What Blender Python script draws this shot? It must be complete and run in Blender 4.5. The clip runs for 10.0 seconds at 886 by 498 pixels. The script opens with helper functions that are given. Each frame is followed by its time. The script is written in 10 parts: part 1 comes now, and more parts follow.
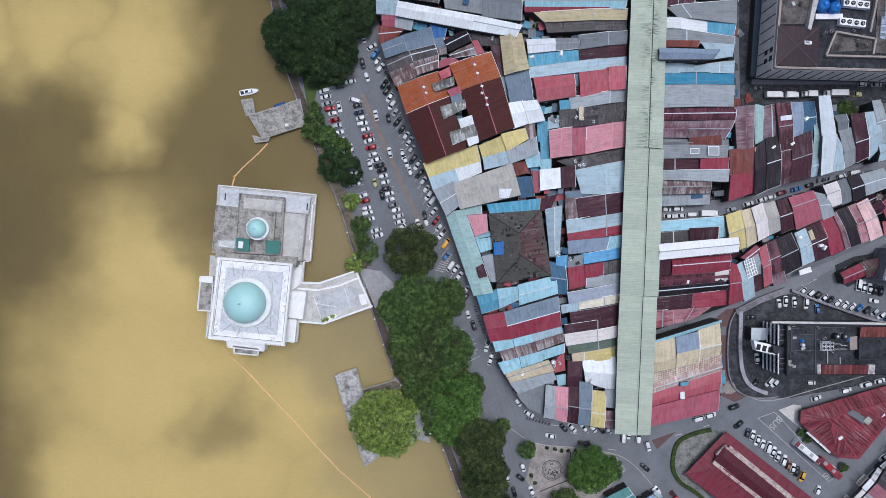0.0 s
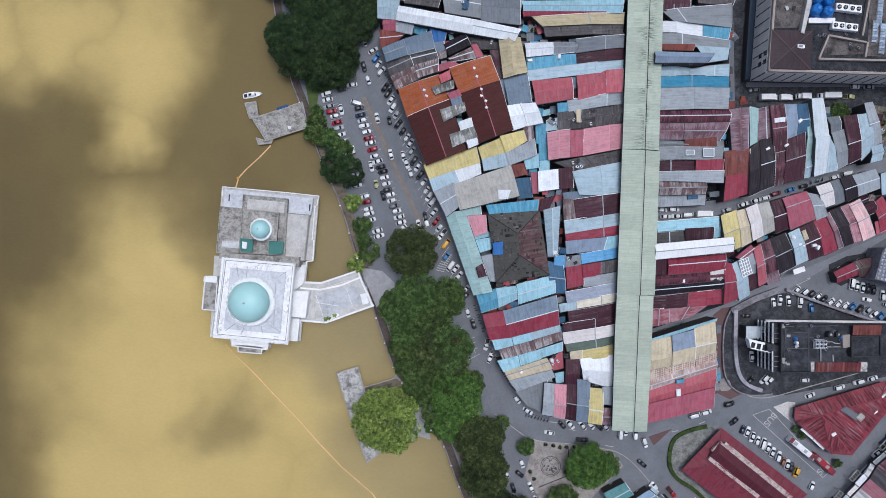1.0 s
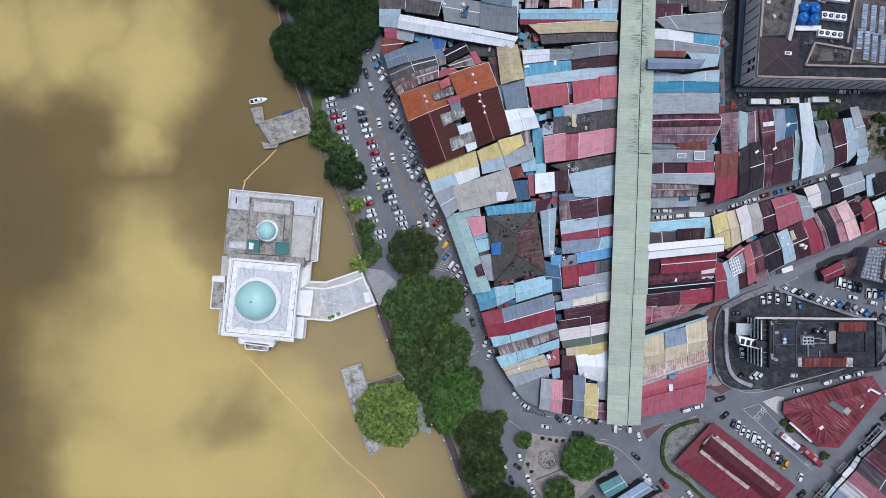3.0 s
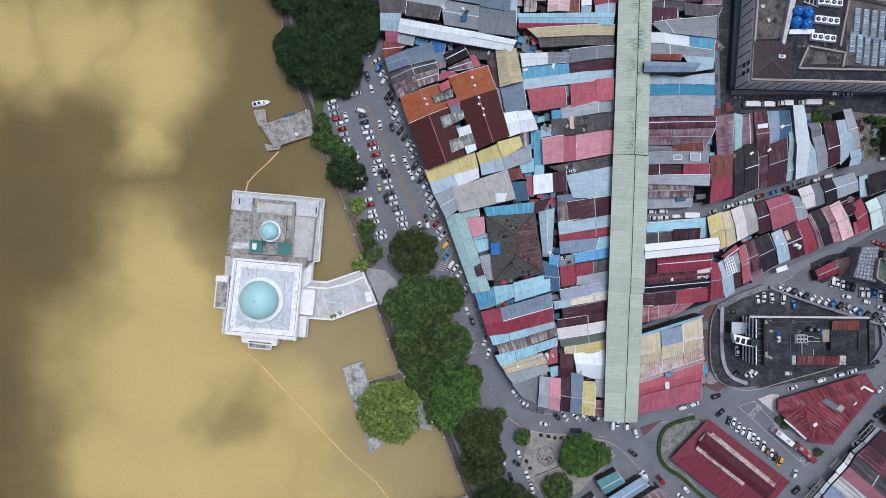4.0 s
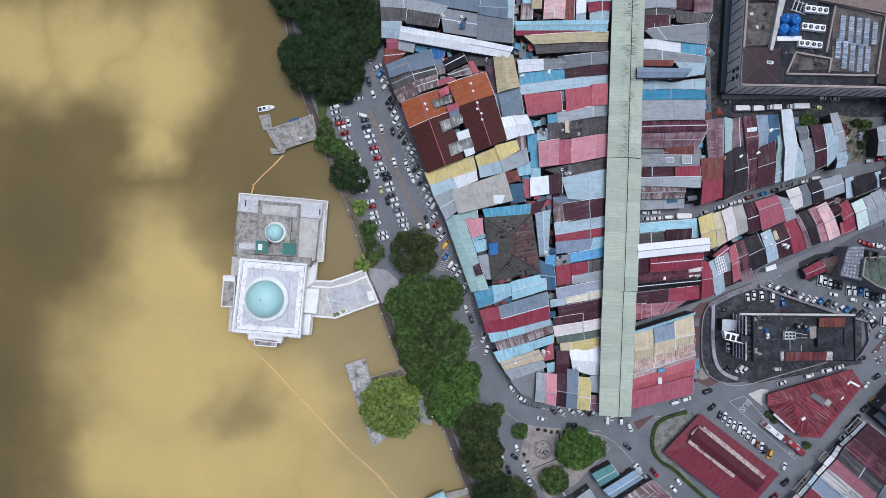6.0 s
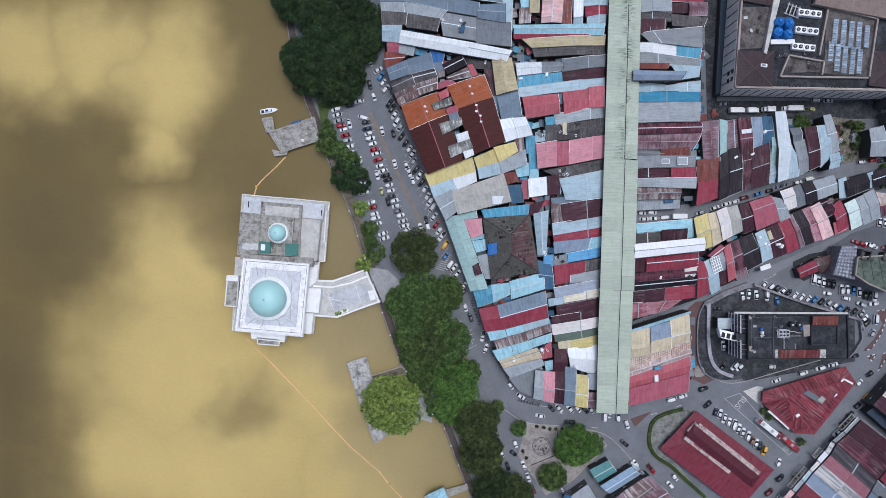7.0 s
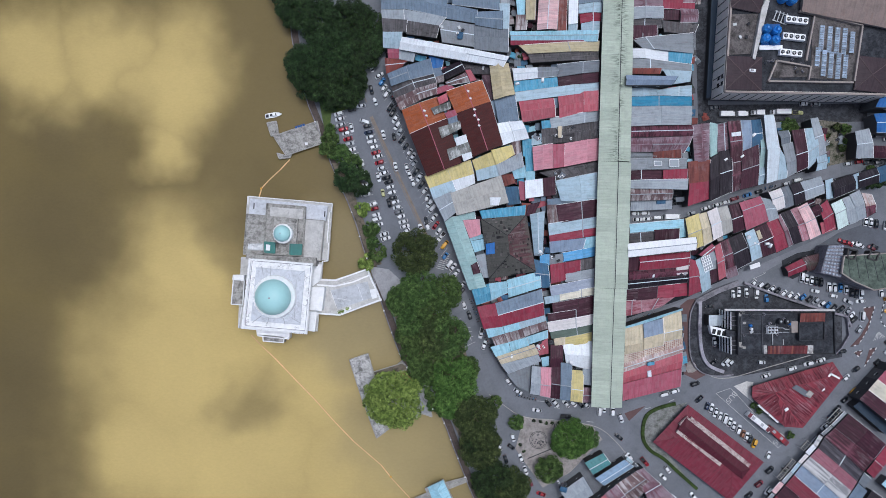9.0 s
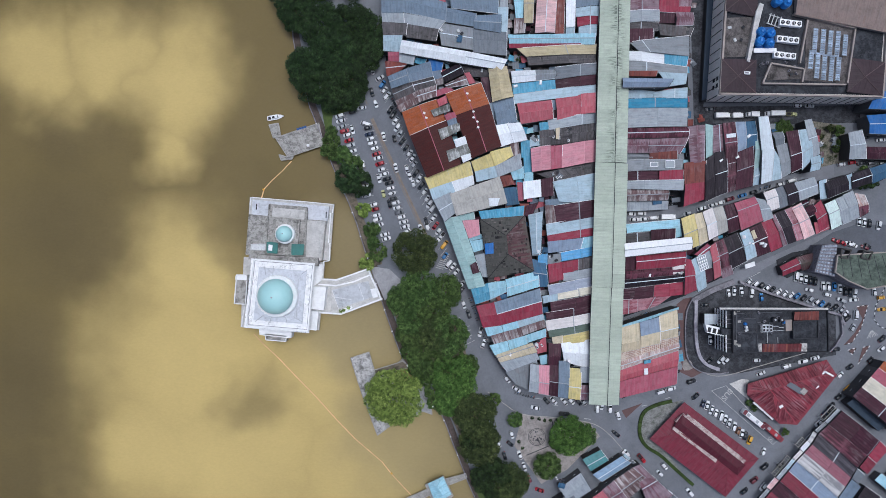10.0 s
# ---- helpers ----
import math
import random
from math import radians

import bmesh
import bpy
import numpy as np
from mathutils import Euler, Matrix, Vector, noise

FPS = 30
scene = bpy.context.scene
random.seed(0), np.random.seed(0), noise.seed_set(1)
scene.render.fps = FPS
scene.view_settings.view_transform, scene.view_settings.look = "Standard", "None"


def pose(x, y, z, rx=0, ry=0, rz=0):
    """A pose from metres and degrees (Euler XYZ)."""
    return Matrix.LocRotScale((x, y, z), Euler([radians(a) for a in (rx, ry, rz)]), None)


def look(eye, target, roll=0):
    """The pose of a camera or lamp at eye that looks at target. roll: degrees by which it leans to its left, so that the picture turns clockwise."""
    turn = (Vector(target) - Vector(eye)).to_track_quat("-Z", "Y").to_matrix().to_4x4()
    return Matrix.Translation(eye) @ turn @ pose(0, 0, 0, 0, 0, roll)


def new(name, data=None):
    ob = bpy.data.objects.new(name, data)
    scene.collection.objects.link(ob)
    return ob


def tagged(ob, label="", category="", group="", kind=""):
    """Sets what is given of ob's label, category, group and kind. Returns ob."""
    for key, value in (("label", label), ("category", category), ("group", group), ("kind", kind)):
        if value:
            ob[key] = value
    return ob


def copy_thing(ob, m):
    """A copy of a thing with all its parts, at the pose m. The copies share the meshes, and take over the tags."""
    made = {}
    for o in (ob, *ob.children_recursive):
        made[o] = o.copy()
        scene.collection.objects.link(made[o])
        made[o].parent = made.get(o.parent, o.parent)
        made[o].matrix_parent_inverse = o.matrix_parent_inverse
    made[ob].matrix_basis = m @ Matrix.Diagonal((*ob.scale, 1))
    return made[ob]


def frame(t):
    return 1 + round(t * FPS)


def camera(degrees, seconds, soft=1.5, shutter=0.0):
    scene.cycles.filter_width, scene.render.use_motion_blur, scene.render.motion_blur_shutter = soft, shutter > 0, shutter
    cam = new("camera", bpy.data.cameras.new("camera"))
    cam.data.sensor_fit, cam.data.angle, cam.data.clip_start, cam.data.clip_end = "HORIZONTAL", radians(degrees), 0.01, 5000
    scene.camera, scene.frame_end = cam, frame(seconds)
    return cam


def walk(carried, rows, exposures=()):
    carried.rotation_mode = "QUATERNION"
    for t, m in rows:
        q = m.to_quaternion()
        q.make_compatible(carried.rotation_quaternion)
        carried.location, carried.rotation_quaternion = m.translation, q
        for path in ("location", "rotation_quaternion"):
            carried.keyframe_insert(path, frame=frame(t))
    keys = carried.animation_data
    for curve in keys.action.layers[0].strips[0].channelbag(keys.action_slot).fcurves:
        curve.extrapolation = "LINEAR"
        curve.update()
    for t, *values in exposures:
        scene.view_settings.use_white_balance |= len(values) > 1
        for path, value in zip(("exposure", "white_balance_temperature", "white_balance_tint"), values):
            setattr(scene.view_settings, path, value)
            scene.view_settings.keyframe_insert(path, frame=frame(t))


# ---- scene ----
cam = camera(71.5, 10.0, soft=0.6)
# seconds, x, y, height, turn
ROWS = [(0.0, 0.0, 0.0, 245.0, 0.0), (1.0, -0.08, 0.05, 249.3, -0.064), (2.0, -0.11, 0.11, 253.55, -0.124),
        (3.0, -0.12, 0.17, 257.75, -0.17), (4.0, -0.12, 0.22, 261.9, -0.21), (5.0, -0.08, 0.27, 266.1, -0.25),
        (6.0, 0.0, 0.32, 270.3, -0.32), (7.0, 0.07, 0.36, 274.7, -0.405), (8.0, 0.18, 0.34, 279.0, -0.468),
        (9.0, 0.31, 0.27, 283.3, -0.52), (10.0, 0.46, 0.25, 287.6, -0.585)]
walk(cam, [(t, pose(x, y, z, 0, 0, turn)) for t, x, y, z, turn in ROWS], [(0.0, -0.02, 5540, 8.5), (6.0, -0.02, 5500, 8.5), (10.0, -0.06, 5460, 8.0)])

# ---- light: bright broken cloud, sun almost overhead ----
SUN_HIGH, SUN_FROM = 76.5, 48.0
world = bpy.data.worlds.new("sky")
scene.world = world
world.use_nodes = True
sky = world.node_tree.nodes.new("ShaderNodeTexSky")
sky.sky_type, sky.sun_disc = "NISHITA", False
sky.sun_elevation, sky.sun_rotation = radians(SUN_HIGH), radians(90 - SUN_FROM)
sky.air_density, sky.dust_density, sky.ozone_density = 0.8, 8.0, 0.6
back = world.node_tree.nodes["Background"]
back.inputs["Strength"].default_value = 0.096
world.node_tree.links.new(sky.outputs[0], back.inputs["Color"])
lamp = bpy.data.lights.new("sun", "SUN")
lamp.energy, lamp.angle, lamp.color = 0.88, radians(18), (1.0, 0.97, 0.92)
sun = new("sun", lamp)
away = Vector((math.cos(radians(SUN_HIGH)) * math.cos(radians(SUN_FROM)), math.cos(radians(SUN_HIGH)) * math.sin(radians(SUN_FROM)), math.sin(radians(SUN_HIGH))))
sun.matrix_world = look(away * 500, (0, 0, 0))


# ---- materials ----
def rgb(code):
    """Linear colour from a hex code."""
    v = [int(code[i:i + 2], 16) / 255 for i in (0, 2, 4)]
    return (*[c / 12.92 if c < 0.04045 else ((c + 0.055) / 1.055) ** 2.4 for c in v], 1)


class Net:
    """A material's node tree, with short calls to add nodes and links."""

    def __init__(self, name):
        self.mat = bpy.data.materials.new(name)
        self.mat.use_nodes = True
        self.tree = self.mat.node_tree
        self.bsdf = self.tree.nodes["Principled BSDF"]

    def add(self, kind, ins=(), **settings):
        node = self.tree.nodes.new("ShaderNode" + kind)
        for key, value in settings.items():
            if key == "operation":
                node.operation = value
            elif key == "data_type":
                node.data_type = value
            elif key == "blend_type":
                node.blend_type = value
            elif key == "noise_dimensions":
                node.noise_dimensions = value
        for key, value in dict(ins).items():
            self.put(node.inputs[key], value)
        return node

    def put(self, socket, value):
        if isinstance(value, bpy.types.NodeSocket):
            self.tree.links.new(value, socket)
        else:
            socket.default_value = value

    def math(self, op, a, b=0.0):
        return self.add("Math", {0: a, 1: b}, operation=op).outputs[0]

    def mix(self, fac, a, b, blend="MIX"):
        node = self.add("Mix", {0: fac, 6: a, 7: b}, data_type="RGBA", blend_type=blend)
        return node.outputs[2]

    def ramp(self, fac, low, high):
        return self.add("MapRange", {"Value": fac, "From Min": low, "From Max": high}).outputs[0]

    def noise(self, vec, scale, detail=4.0, rough=0.6):
        return self.add("TexNoise", {"Vector": vec, "Scale": scale, "Detail": detail, "Roughness": rough}).outputs["Fac"]

    def scaled(self, vec, s):
        return self.add("Mapping", {"Vector": vec, "Scale": s}).outputs[0]

    def done(self, colour, rough, bump=None, depth=0.05, metal=0.0):
        self.put(self.bsdf.inputs["Base Color"], colour)
        self.put(self.bsdf.inputs["Roughness"], rough)
        self.bsdf.inputs["Metallic"].default_value = metal
        if bump is not None:
            b = self.add("Bump", {"Height": bump, "Strength": 0.6, "Distance": depth})
            self.put(self.bsdf.inputs["Normal"], b.outputs[0])
        return self.mat


def surface(name, code, rough=0.75, dirt=0.35, big=0.12, fine=2.5, stain="3a3833", metal=0.0, depth=0.03, shift=0.12, edge=0.15, veins=0.0):
    """A painted or mineral surface: coarse stains (edge: how soft), fine grain, dark veins of lichen and a tint of its own per object."""
    n = Net(name)
    where = n.add("NewGeometry").outputs["Position"]
    rnd = n.add("ObjectInfo").outputs["Random"]
    a = n.noise(where, big, 7.0, 0.66)
    m = n.noise(where, (big * fine) ** 0.5, 5.0, 0.7)
    b = n.noise(where, fine, 5.0, 0.7)
    col = n.mix(n.math("MULTIPLY", n.ramp(a, 0.56 - edge, 0.56 + edge), dirt), rgb(code), rgb(stain))
    col = n.mix(n.math("MULTIPLY", n.ramp(m, 0.5, 0.5 + edge * 1.4), dirt * 0.55), col, rgb(stain))
    col = n.mix(n.math("MULTIPLY", n.ramp(b, 0.35, 0.75), dirt * 0.6), col, rgb(stain))
    if veins:
        line = n.math("ABSOLUTE", n.math("SUBTRACT", n.noise(where, 0.55, 5.0, 0.6), 0.5))
        patchy = n.ramp(n.noise(where, 0.16, 3.0), 0.46, 0.56)
        col = n.mix(n.math("MULTIPLY", n.math("MULTIPLY", n.ramp(line, 0.03, 0.008), patchy), veins), col, rgb("35332f"))
    tint = n.add("HueSaturation", {"Color": col, "Value": n.math("ADD", n.math("MULTIPLY", rnd, shift * 2), 1 - shift)})
    n.bsdf.inputs["Specular IOR Level"].default_value = 0.25 if rough > 0.4 else 0.5
    return n.done(tint.outputs[0], n.math("ADD", n.math("MULTIPLY", b, 0.25), rough - 0.12), b, depth, metal)


def sheet_metal(name, code, rust=0.12, rib=0.0, old="6d4a3c", dirt=0.35, light=None, moss=0.0, patch=0.0, worn=0.5, tiled=False, lattice=False):
    """Painted corrugated roof sheets: every sheet a little different, seams, streaks down the slope, rust, faded
    patches and a painted sheen.
    """
    n = Net(name)
    uv = n.add("UVMap").outputs[0]
    rnd = n.add("ObjectInfo").outputs["Random"]
    parts = n.add("SeparateXYZ", {0: uv})
    u, v = parts.outputs[0], parts.outputs[1]
    shift = n.math("MULTIPLY", rnd, 173.0)
    along = n.math("ADD", n.math("DIVIDE", u, 0.85), shift)
    cell = n.add("CombineXYZ", {0: n.math("FLOOR", along), 1: n.math("FLOOR", n.math("DIVIDE", v, 2.9 if rust < 0.15 else 9.0)), 2: shift})
    each = n.add("TexWhiteNoise", {"Vector": cell.outputs[0]}).outputs["Value"]
    bay = n.add("CombineXYZ", {0: n.math("FLOOR", n.math("ADD", n.math("DIVIDE", u, 5.1), shift)), 2: shift})
    wide = n.add("TexWhiteNoise", {"Vector": bay.outputs[0]}).outputs["Value"]
    moved = n.add("VectorMath", {0: uv, 1: n.add("CombineXYZ", {0: shift, 1: shift}).outputs[0]}).outputs[0]
    streak = n.noise(n.scaled(moved, (1.5, 0.11, 1)), 1.0, 5.0, 0.65)
    blot = n.noise(moved, 0.33, 5.0, 0.65)
    fine = n.noise(moved, 3.5, 4.0, 0.7)
    base = rgb(code)
    faded = rgb(light) if light else tuple(min(1, c * 1.2 + 0.02) for c in base[:3]) + (1,)
    col = n.mix(n.math("MULTIPLY", n.ramp(streak, 0.42, 0.68), 0.35 if rust < 0.15 else 0.75), base, faded)
    grime = n.math("MULTIPLY", n.math("ADD", n.ramp(blot, 0.48, 0.7), n.math("MULTIPLY", n.ramp(streak, 0.5, 0.3), 0.9)), dirt)
    dull = tuple(c * 0.4 + 0.003 for c in base[:3]) + (1,)
    col = n.mix(grime, col, dull)
    col = n.mix(n.math("MULTIPLY", n.ramp(fine, 0.52, 0.8), 0.3 if rust < 0.15 else 0.55), col, dull)
    coarse = n.noise(moved, 1.1, 4.0, 0.7)
    col = n.mix(n.math("MULTIPLY", n.ramp(coarse, 0.52, 0.75), 0.3), col, dull)
    lap = n.math("FRACT", n.math("DIVIDE", v, 2.9))
    col = n.mix(n.math("MULTIPLY", n.ramp(lap, 0.07, 0.0), 0.1 if rust < 0.15 else 0.3), col, dull)
    seam = n.math("FRACT", along)
    col = n.mix(n.math("MULTIPLY", n.math("MULTIPLY", n.ramp(seam, 0.16, 0.04), n.ramp(blot, 0.35, 0.55)), min(0.55, dirt * (0.25 if rust < 0.15 else 1.1))), col, dull)
    if rust:
        spots = n.math("MULTIPLY", n.ramp(blot, 0.72 - 0.45 * rust, 0.88 - 0.45 * rust), n.ramp(streak, 0.62 - 0.35 * rust, 0.7 - 0.3 * rust))
        col = n.mix(n.math("MINIMUM", n.math("ADD", spots, n.math("MULTIPLY", n.ramp(each, 1 - 0.5 * rust, 1.02 - 0.45 * rust), 0.6 * min(1, rust * 2))), 0.92), col, rgb(old))
    if rust >= 0.15 and worn:
        # worn: bleached streaks together with a pale sheen, put into the colour
        pale_sheen = n.math("MULTIPLY", n.ramp(n.noise(moved, 0.14, 3.0), 0.5, 0.64), n.ramp(streak, 0.44, 0.62))
        col = n.mix(n.math("MULTIPLY", pale_sheen, worn), col, tuple(c * 0.6 + 0.22 for c in base[:3]) + (1,))
    if rust >= 0.4 and not lattice:
        # combs of dark rust that run down from the ridge
        comb = n.math("SUBTRACT", v, n.math("MULTIPLY", n.ramp(n.noise(n.scaled(moved, (1.3, 0.02, 1)), 1.0, 4.0, 0.7), 0.36, 0.66), 3.6))
        col = n.mix(n.math("MULTIPLY", n.math("MULTIPLY", n.ramp(comb, 0.25, -0.25), n.ramp(n.noise(moved, 0.1, 2.0), 0.36, 0.5)), 0.75), col, rgb(old))
    if lattice:
        gu, gv = n.math("FRACT", n.math("DIVIDE", u, 0.95)), n.math("FRACT", n.math("DIVIDE", v, 0.8))
        cell_in = n.math("MULTIPLY", n.ramp(gu, 0.2, 0.3), n.ramp(gv, 0.22, 0.34))
        col = n.mix(n.math("MULTIPLY", n.math("MULTIPLY", cell_in, n.ramp(blot, 0.36, 0.5)), 0.62), col, rgb(old))
    if rib:
        # stripes of unequal width from ridge to eave, broken here and there
        lines = n.noise(n.scaled(moved, (0.9 / rib, 0.03, 1)), 1.0, 2.0, 0.5)
        broken = n.ramp(n.noise(n.scaled(moved, (0.8, 0.3, 1)), 1.0, 3.0), 0.28, 0.5)
        col = n.mix(n.math("MULTIPLY", n.ramp(lines, 0.48, 0.55), broken), col, rgb(old))
    if patch:
        spot = n.add("CombineXYZ", {0: n.math("FLOOR", n.math("DIVIDE", u, 1.1)), 1: n.math("FLOOR", n.math("DIVIDE", v, 0.65)), 2: shift})
        odd = n.add("TexWhiteNoise", {"Vector": spot.outputs[0]}).outputs["Value"]
        some = n.ramp(n.noise(uv, 0.12, 2.0), 0.4, 0.6)
        col = n.mix(n.math("MULTIPLY", n.math("MULTIPLY", n.ramp(odd, 0.82, 0.85), some), patch), col, rgb("1b1a1c"))
        col = n.mix(n.math("MULTIPLY", n.math("MULTIPLY", n.ramp(odd, 0.06, 0.04), some), patch), col, rgb("6a6461"))
    if moss:
        dash = n.ramp(n.noise(n.scaled(moved, (2.6, 0.28, 1)), 1.0, 3.0), 0.47, 0.56)
        field = n.math("MULTIPLY", n.ramp(v, 5.0, 0.8), n.ramp(n.noise(moved, 0.09, 2.0), 0.45, 0.56))
        col = n.mix(n.math("MULTIPLY", n.math("MULTIPLY", dash, field), moss), col, rgb("4b5247"))
    if tiled:
        rows = n.math("FRACT", n.math("DIVIDE", v, 0.45))
        col = n.mix(n.math("MULTIPLY", n.ramp(rows, 0.3, 0.0), 0.35), col, dull)
        col = n.mix(n.math("MULTIPLY", n.ramp(n.noise(moved, 1.9, 5.0, 0.75), 0.45, 0.62), 0.55), col, rgb(old))
    uneven = 0.03 if tiled else 0.06 if rust < 0.15 else 0.2
    if dirt < 0.18:
        uneven = 0.03
    value = n.math("ADD", n.math("ADD", n.math("MULTIPLY", each, uneven), n.math("MULTIPLY", wide, uneven * 1.5)), n.math("MULTIPLY", rnd, 0.16))
    tint = n.add("HueSaturation", {"Color": col, "Value": n.math("ADD", value, 0.93 - uneven * 1.25), "Saturation": n.math("ADD", n.math("MULTIPLY", each, 0.12), 0.95)})
    n.bsdf.inputs["Specular IOR Level"].default_value = 0.22
    return n.done(tint.outputs[0], n.math("ADD", n.math("MULTIPLY", fine, 0.3), 0.4), fine, 0.02, 0.05)


ROOFS = {
    "paleblue": sheet_metal("pale_blue_roof", "a9bdc8", 0.08), "white": sheet_metal("white_roof", "e4e8ec", 0.05, dirt=0.2),
    "whitebright": sheet_metal("new_white_roof", "f1f2f3", 0.0, dirt=0.08), "whitewarm": sheet_metal("warm_white_roof", "dcd6d4", 0.06, dirt=0.25),
    "whitecool": sheet_metal("cool_white_roof", "cfd8de", 0.03, dirt=0.2), "palegrey": sheet_metal("pale_grey_roof", "9da4aa", 0.12),
    "grey": sheet_metal("grey_roof", "898e93", 0.12), "slategrey": sheet_metal("slate_grey_roof", "737980", 0.1),
    "darkgrey": sheet_metal("weathered_dark_roof", "565355", 0.3, old="3c302d", dirt=0.5, patch=0.6), "black": sheet_metal("black_roof", "231b24", 0.15, old="3a2b35", worn=0.15),
    "slate": sheet_metal("slate_blue_roof", "748393", 0.08), "slateblue": sheet_metal("dusty_blue_roof", "8a99ad", 0.1),
    "blue": sheet_metal("blue_roof", "5b9cba", 0.1, light="9fc8da"), "royal": sheet_metal("royal_blue_roof", "3d6dab", 0.05),
    "tealblue": sheet_metal("teal_blue_roof", "4389aa", 0.05), "skyblue": sheet_metal("sky_blue_roof", "6ba6d3", 0.05),
    "darkblue": sheet_metal("dark_blue_roof", "42627e", 0.1), "cyan": sheet_metal("light_cyan_roof", "a2cddc", 0.1, light="c4dfe7"),
    "teal": sheet_metal("faded_teal_roof", "a3bfbd", 0.04), "tealdark": sheet_metal("teal_roof", "5f8f90", 0.05), "mint": sheet_metal("mint_roof", "cfdfda", 0.05),
    "green": sheet_metal("pale_green_roof", "b6c0b0", 0.02, dirt=0.16), "darkgreen": sheet_metal("dark_green_roof", "5e6c62", 0.1),
    "redbright": sheet_metal("red_roof", "8f3b4c", 0.1, old="5d2930", light="a04f5d"), "redpink": sheet_metal("faded_red_roof", "ad5f69", 0.1, old="6d373d"),
    "pink": sheet_metal("pink_roof", "c78d98", 0.06), "pinkdull": sheet_metal("dull_pink_roof", "a15a69", 0.12, old="7a4148"),
    "pinkpale": sheet_metal("pale_pink_roof", "d9b5b5", 0.15, old="b07070"), "pinkgrey": sheet_metal("pinkish_grey_roof", "8c7780", 0.45, old="66424b"),
    "pinkrust": sheet_metal("pink_rusted_roof", "b08089", 0.5, old="84444e"), "maroon": sheet_metal("maroon_roof", "3c1d2a", 0.25, old="2b1620", light="54303c", worn=0.25),
    "maroonrib": sheet_metal("ribbed_maroon_roof", "44222d", 0.5, old="6f4450"), "rust": sheet_metal("rusted_roof", "6d3833", 0.7, old="7d4740"),
    "ruststripe": sheet_metal("rust_streaked_roof", "aca5a5", 0.45, rib=1.5, old="655050"), "rusttile": sheet_metal("rusty_panel_roof", "d2c6b8", 0.14, old="86402f", lattice=True),
    "whiterust": sheet_metal("flaking_white_roof", "d3c7c3", 0.5, old="a88880"), "orange": sheet_metal("orange_roof", "a45a37", 0.1, worn=0.0, old="70402a", light="b06f4d", dirt=0.4, tiled=True),
    "yellow": sheet_metal("yellow_roof", "cdbf84", 0.08), "beige": sheet_metal("beige_roof", "c9bda2", 0.08), "cream": sheet_metal("cream_roof", "d8d2c0", 0.1),
    "khaki": sheet_metal("khaki_roof", "b7ab8b", 0.08), "greybeige": sheet_metal("grey_beige_roof", "b0aea8", 0.1), "lilac": sheet_metal("lilac_grey_roof", "a0a8b8", 0.1),
    "glassblue": sheet_metal("blue_glazed_roof", "8fa6bd", 0.1), "civicdark": sheet_metal("dark_maroon_roof", "562430", 0.1, old="3d1c26"), "civicred": sheet_metal("dark_red_roof", "793643", 0.1, old="532631"), "civicrust": sheet_metal("mottled_red_roof", "6b2734", 0.45, old="8d454e", dirt=0.5, light="a86a70"),
    "greenold": sheet_metal("stained_green_roof", "b6c0b0", 0.02, dirt=0.2, moss=0.75),
    "whiterib": sheet_metal("ribbed_white_roof", "c6c5c5", 0.1, rib=1.6, old="8b8b8e"),
    "lead": sheet_metal("weathered_lead_roof", "b4b6b4", 0.6, old="54544e", light="d0d2d1", dirt=0.8),
    "rusttile2": sheet_metal("faded_red_panel_roof", "6a3033", 0.34, old="9a6a58", dirt=0.5),
    "night": sheet_metal("dark_slate_canopy", "394553", 0.1, old="2c3138"),
    "ribslate": sheet_metal("ribbed_slate_roof", "57535a", 0.3, rib=1.2, old="3d3a40"), "rosegrey": sheet_metal("dusty_rose_roof", "96646f", 0.12, old="754650"), "brownmid": sheet_metal("brown_ridge", "5b4d4e", 0.1),
    "oxblood": sheet_metal("oxblood_roof", "441513", 0.1, old="2a0d0d", light="5e231d", worn=0.0, tiled=True),
    "oldtile": sheet_metal("patched_dark_tile", "4f4e4a", 0.05, old="6a3f42", dirt=0.35, patch=1.0), "tilered": sheet_metal("patched_maroon_tile", "573a3d", 0.4, old="55534d", dirt=0.4, patch=1.0),
    "brown": sheet_metal("brown_roof", "43373b", 0.1, old="574545"), "brownpale": sheet_metal("pale_brown_roof", "84756f", 0.1),
}
WORDS = {"paleblue": "pale blue", "whitebright": "clean white", "whitewarm": "off-white", "whitecool": "cool white", "palegrey": "pale grey", "slategrey": "slate grey",
         "darkgrey": "weathered dark grey", "slate": "slate blue", "slateblue": "dusty blue", "royal": "royal blue", "tealblue": "teal blue", "skyblue": "sky blue",
         "darkblue": "dark blue", "cyan": "light cyan", "tealdark": "dark teal", "darkgreen": "dark green", "redbright": "red", "redpink": "faded red", "pinkdull": "dull pink",
         "pinkpale": "pale pink", "pinkgrey": "pinkish grey", "pinkrust": "pink and rusted", "maroonrib": "ribbed maroon", "rust": "rusted", "ruststripe": "rust-streaked",
         "rusttile": "rusty panelled", "whiterust": "flaking white", "greybeige": "grey-beige", "glassblue": "blue glazed", "tilered": "dark red", "oxblood": "dark oxblood red", "whiterib": "ribbed white", "lead": "weathered grey", "night": "dark slate", "ribslate": "ribbed slate", "rosegrey": "dusty rose", "civicred": "dark red"}
# wall colours darkened to stand in for shade in the gaps between houses
WALLS = [surface("shaded_cream_render", "4c4a49", stain="323131"), surface("shaded_grey_render", "494a4c", stain="303031"), surface("shaded_white_render", "626263", stain="3b3b3d")]
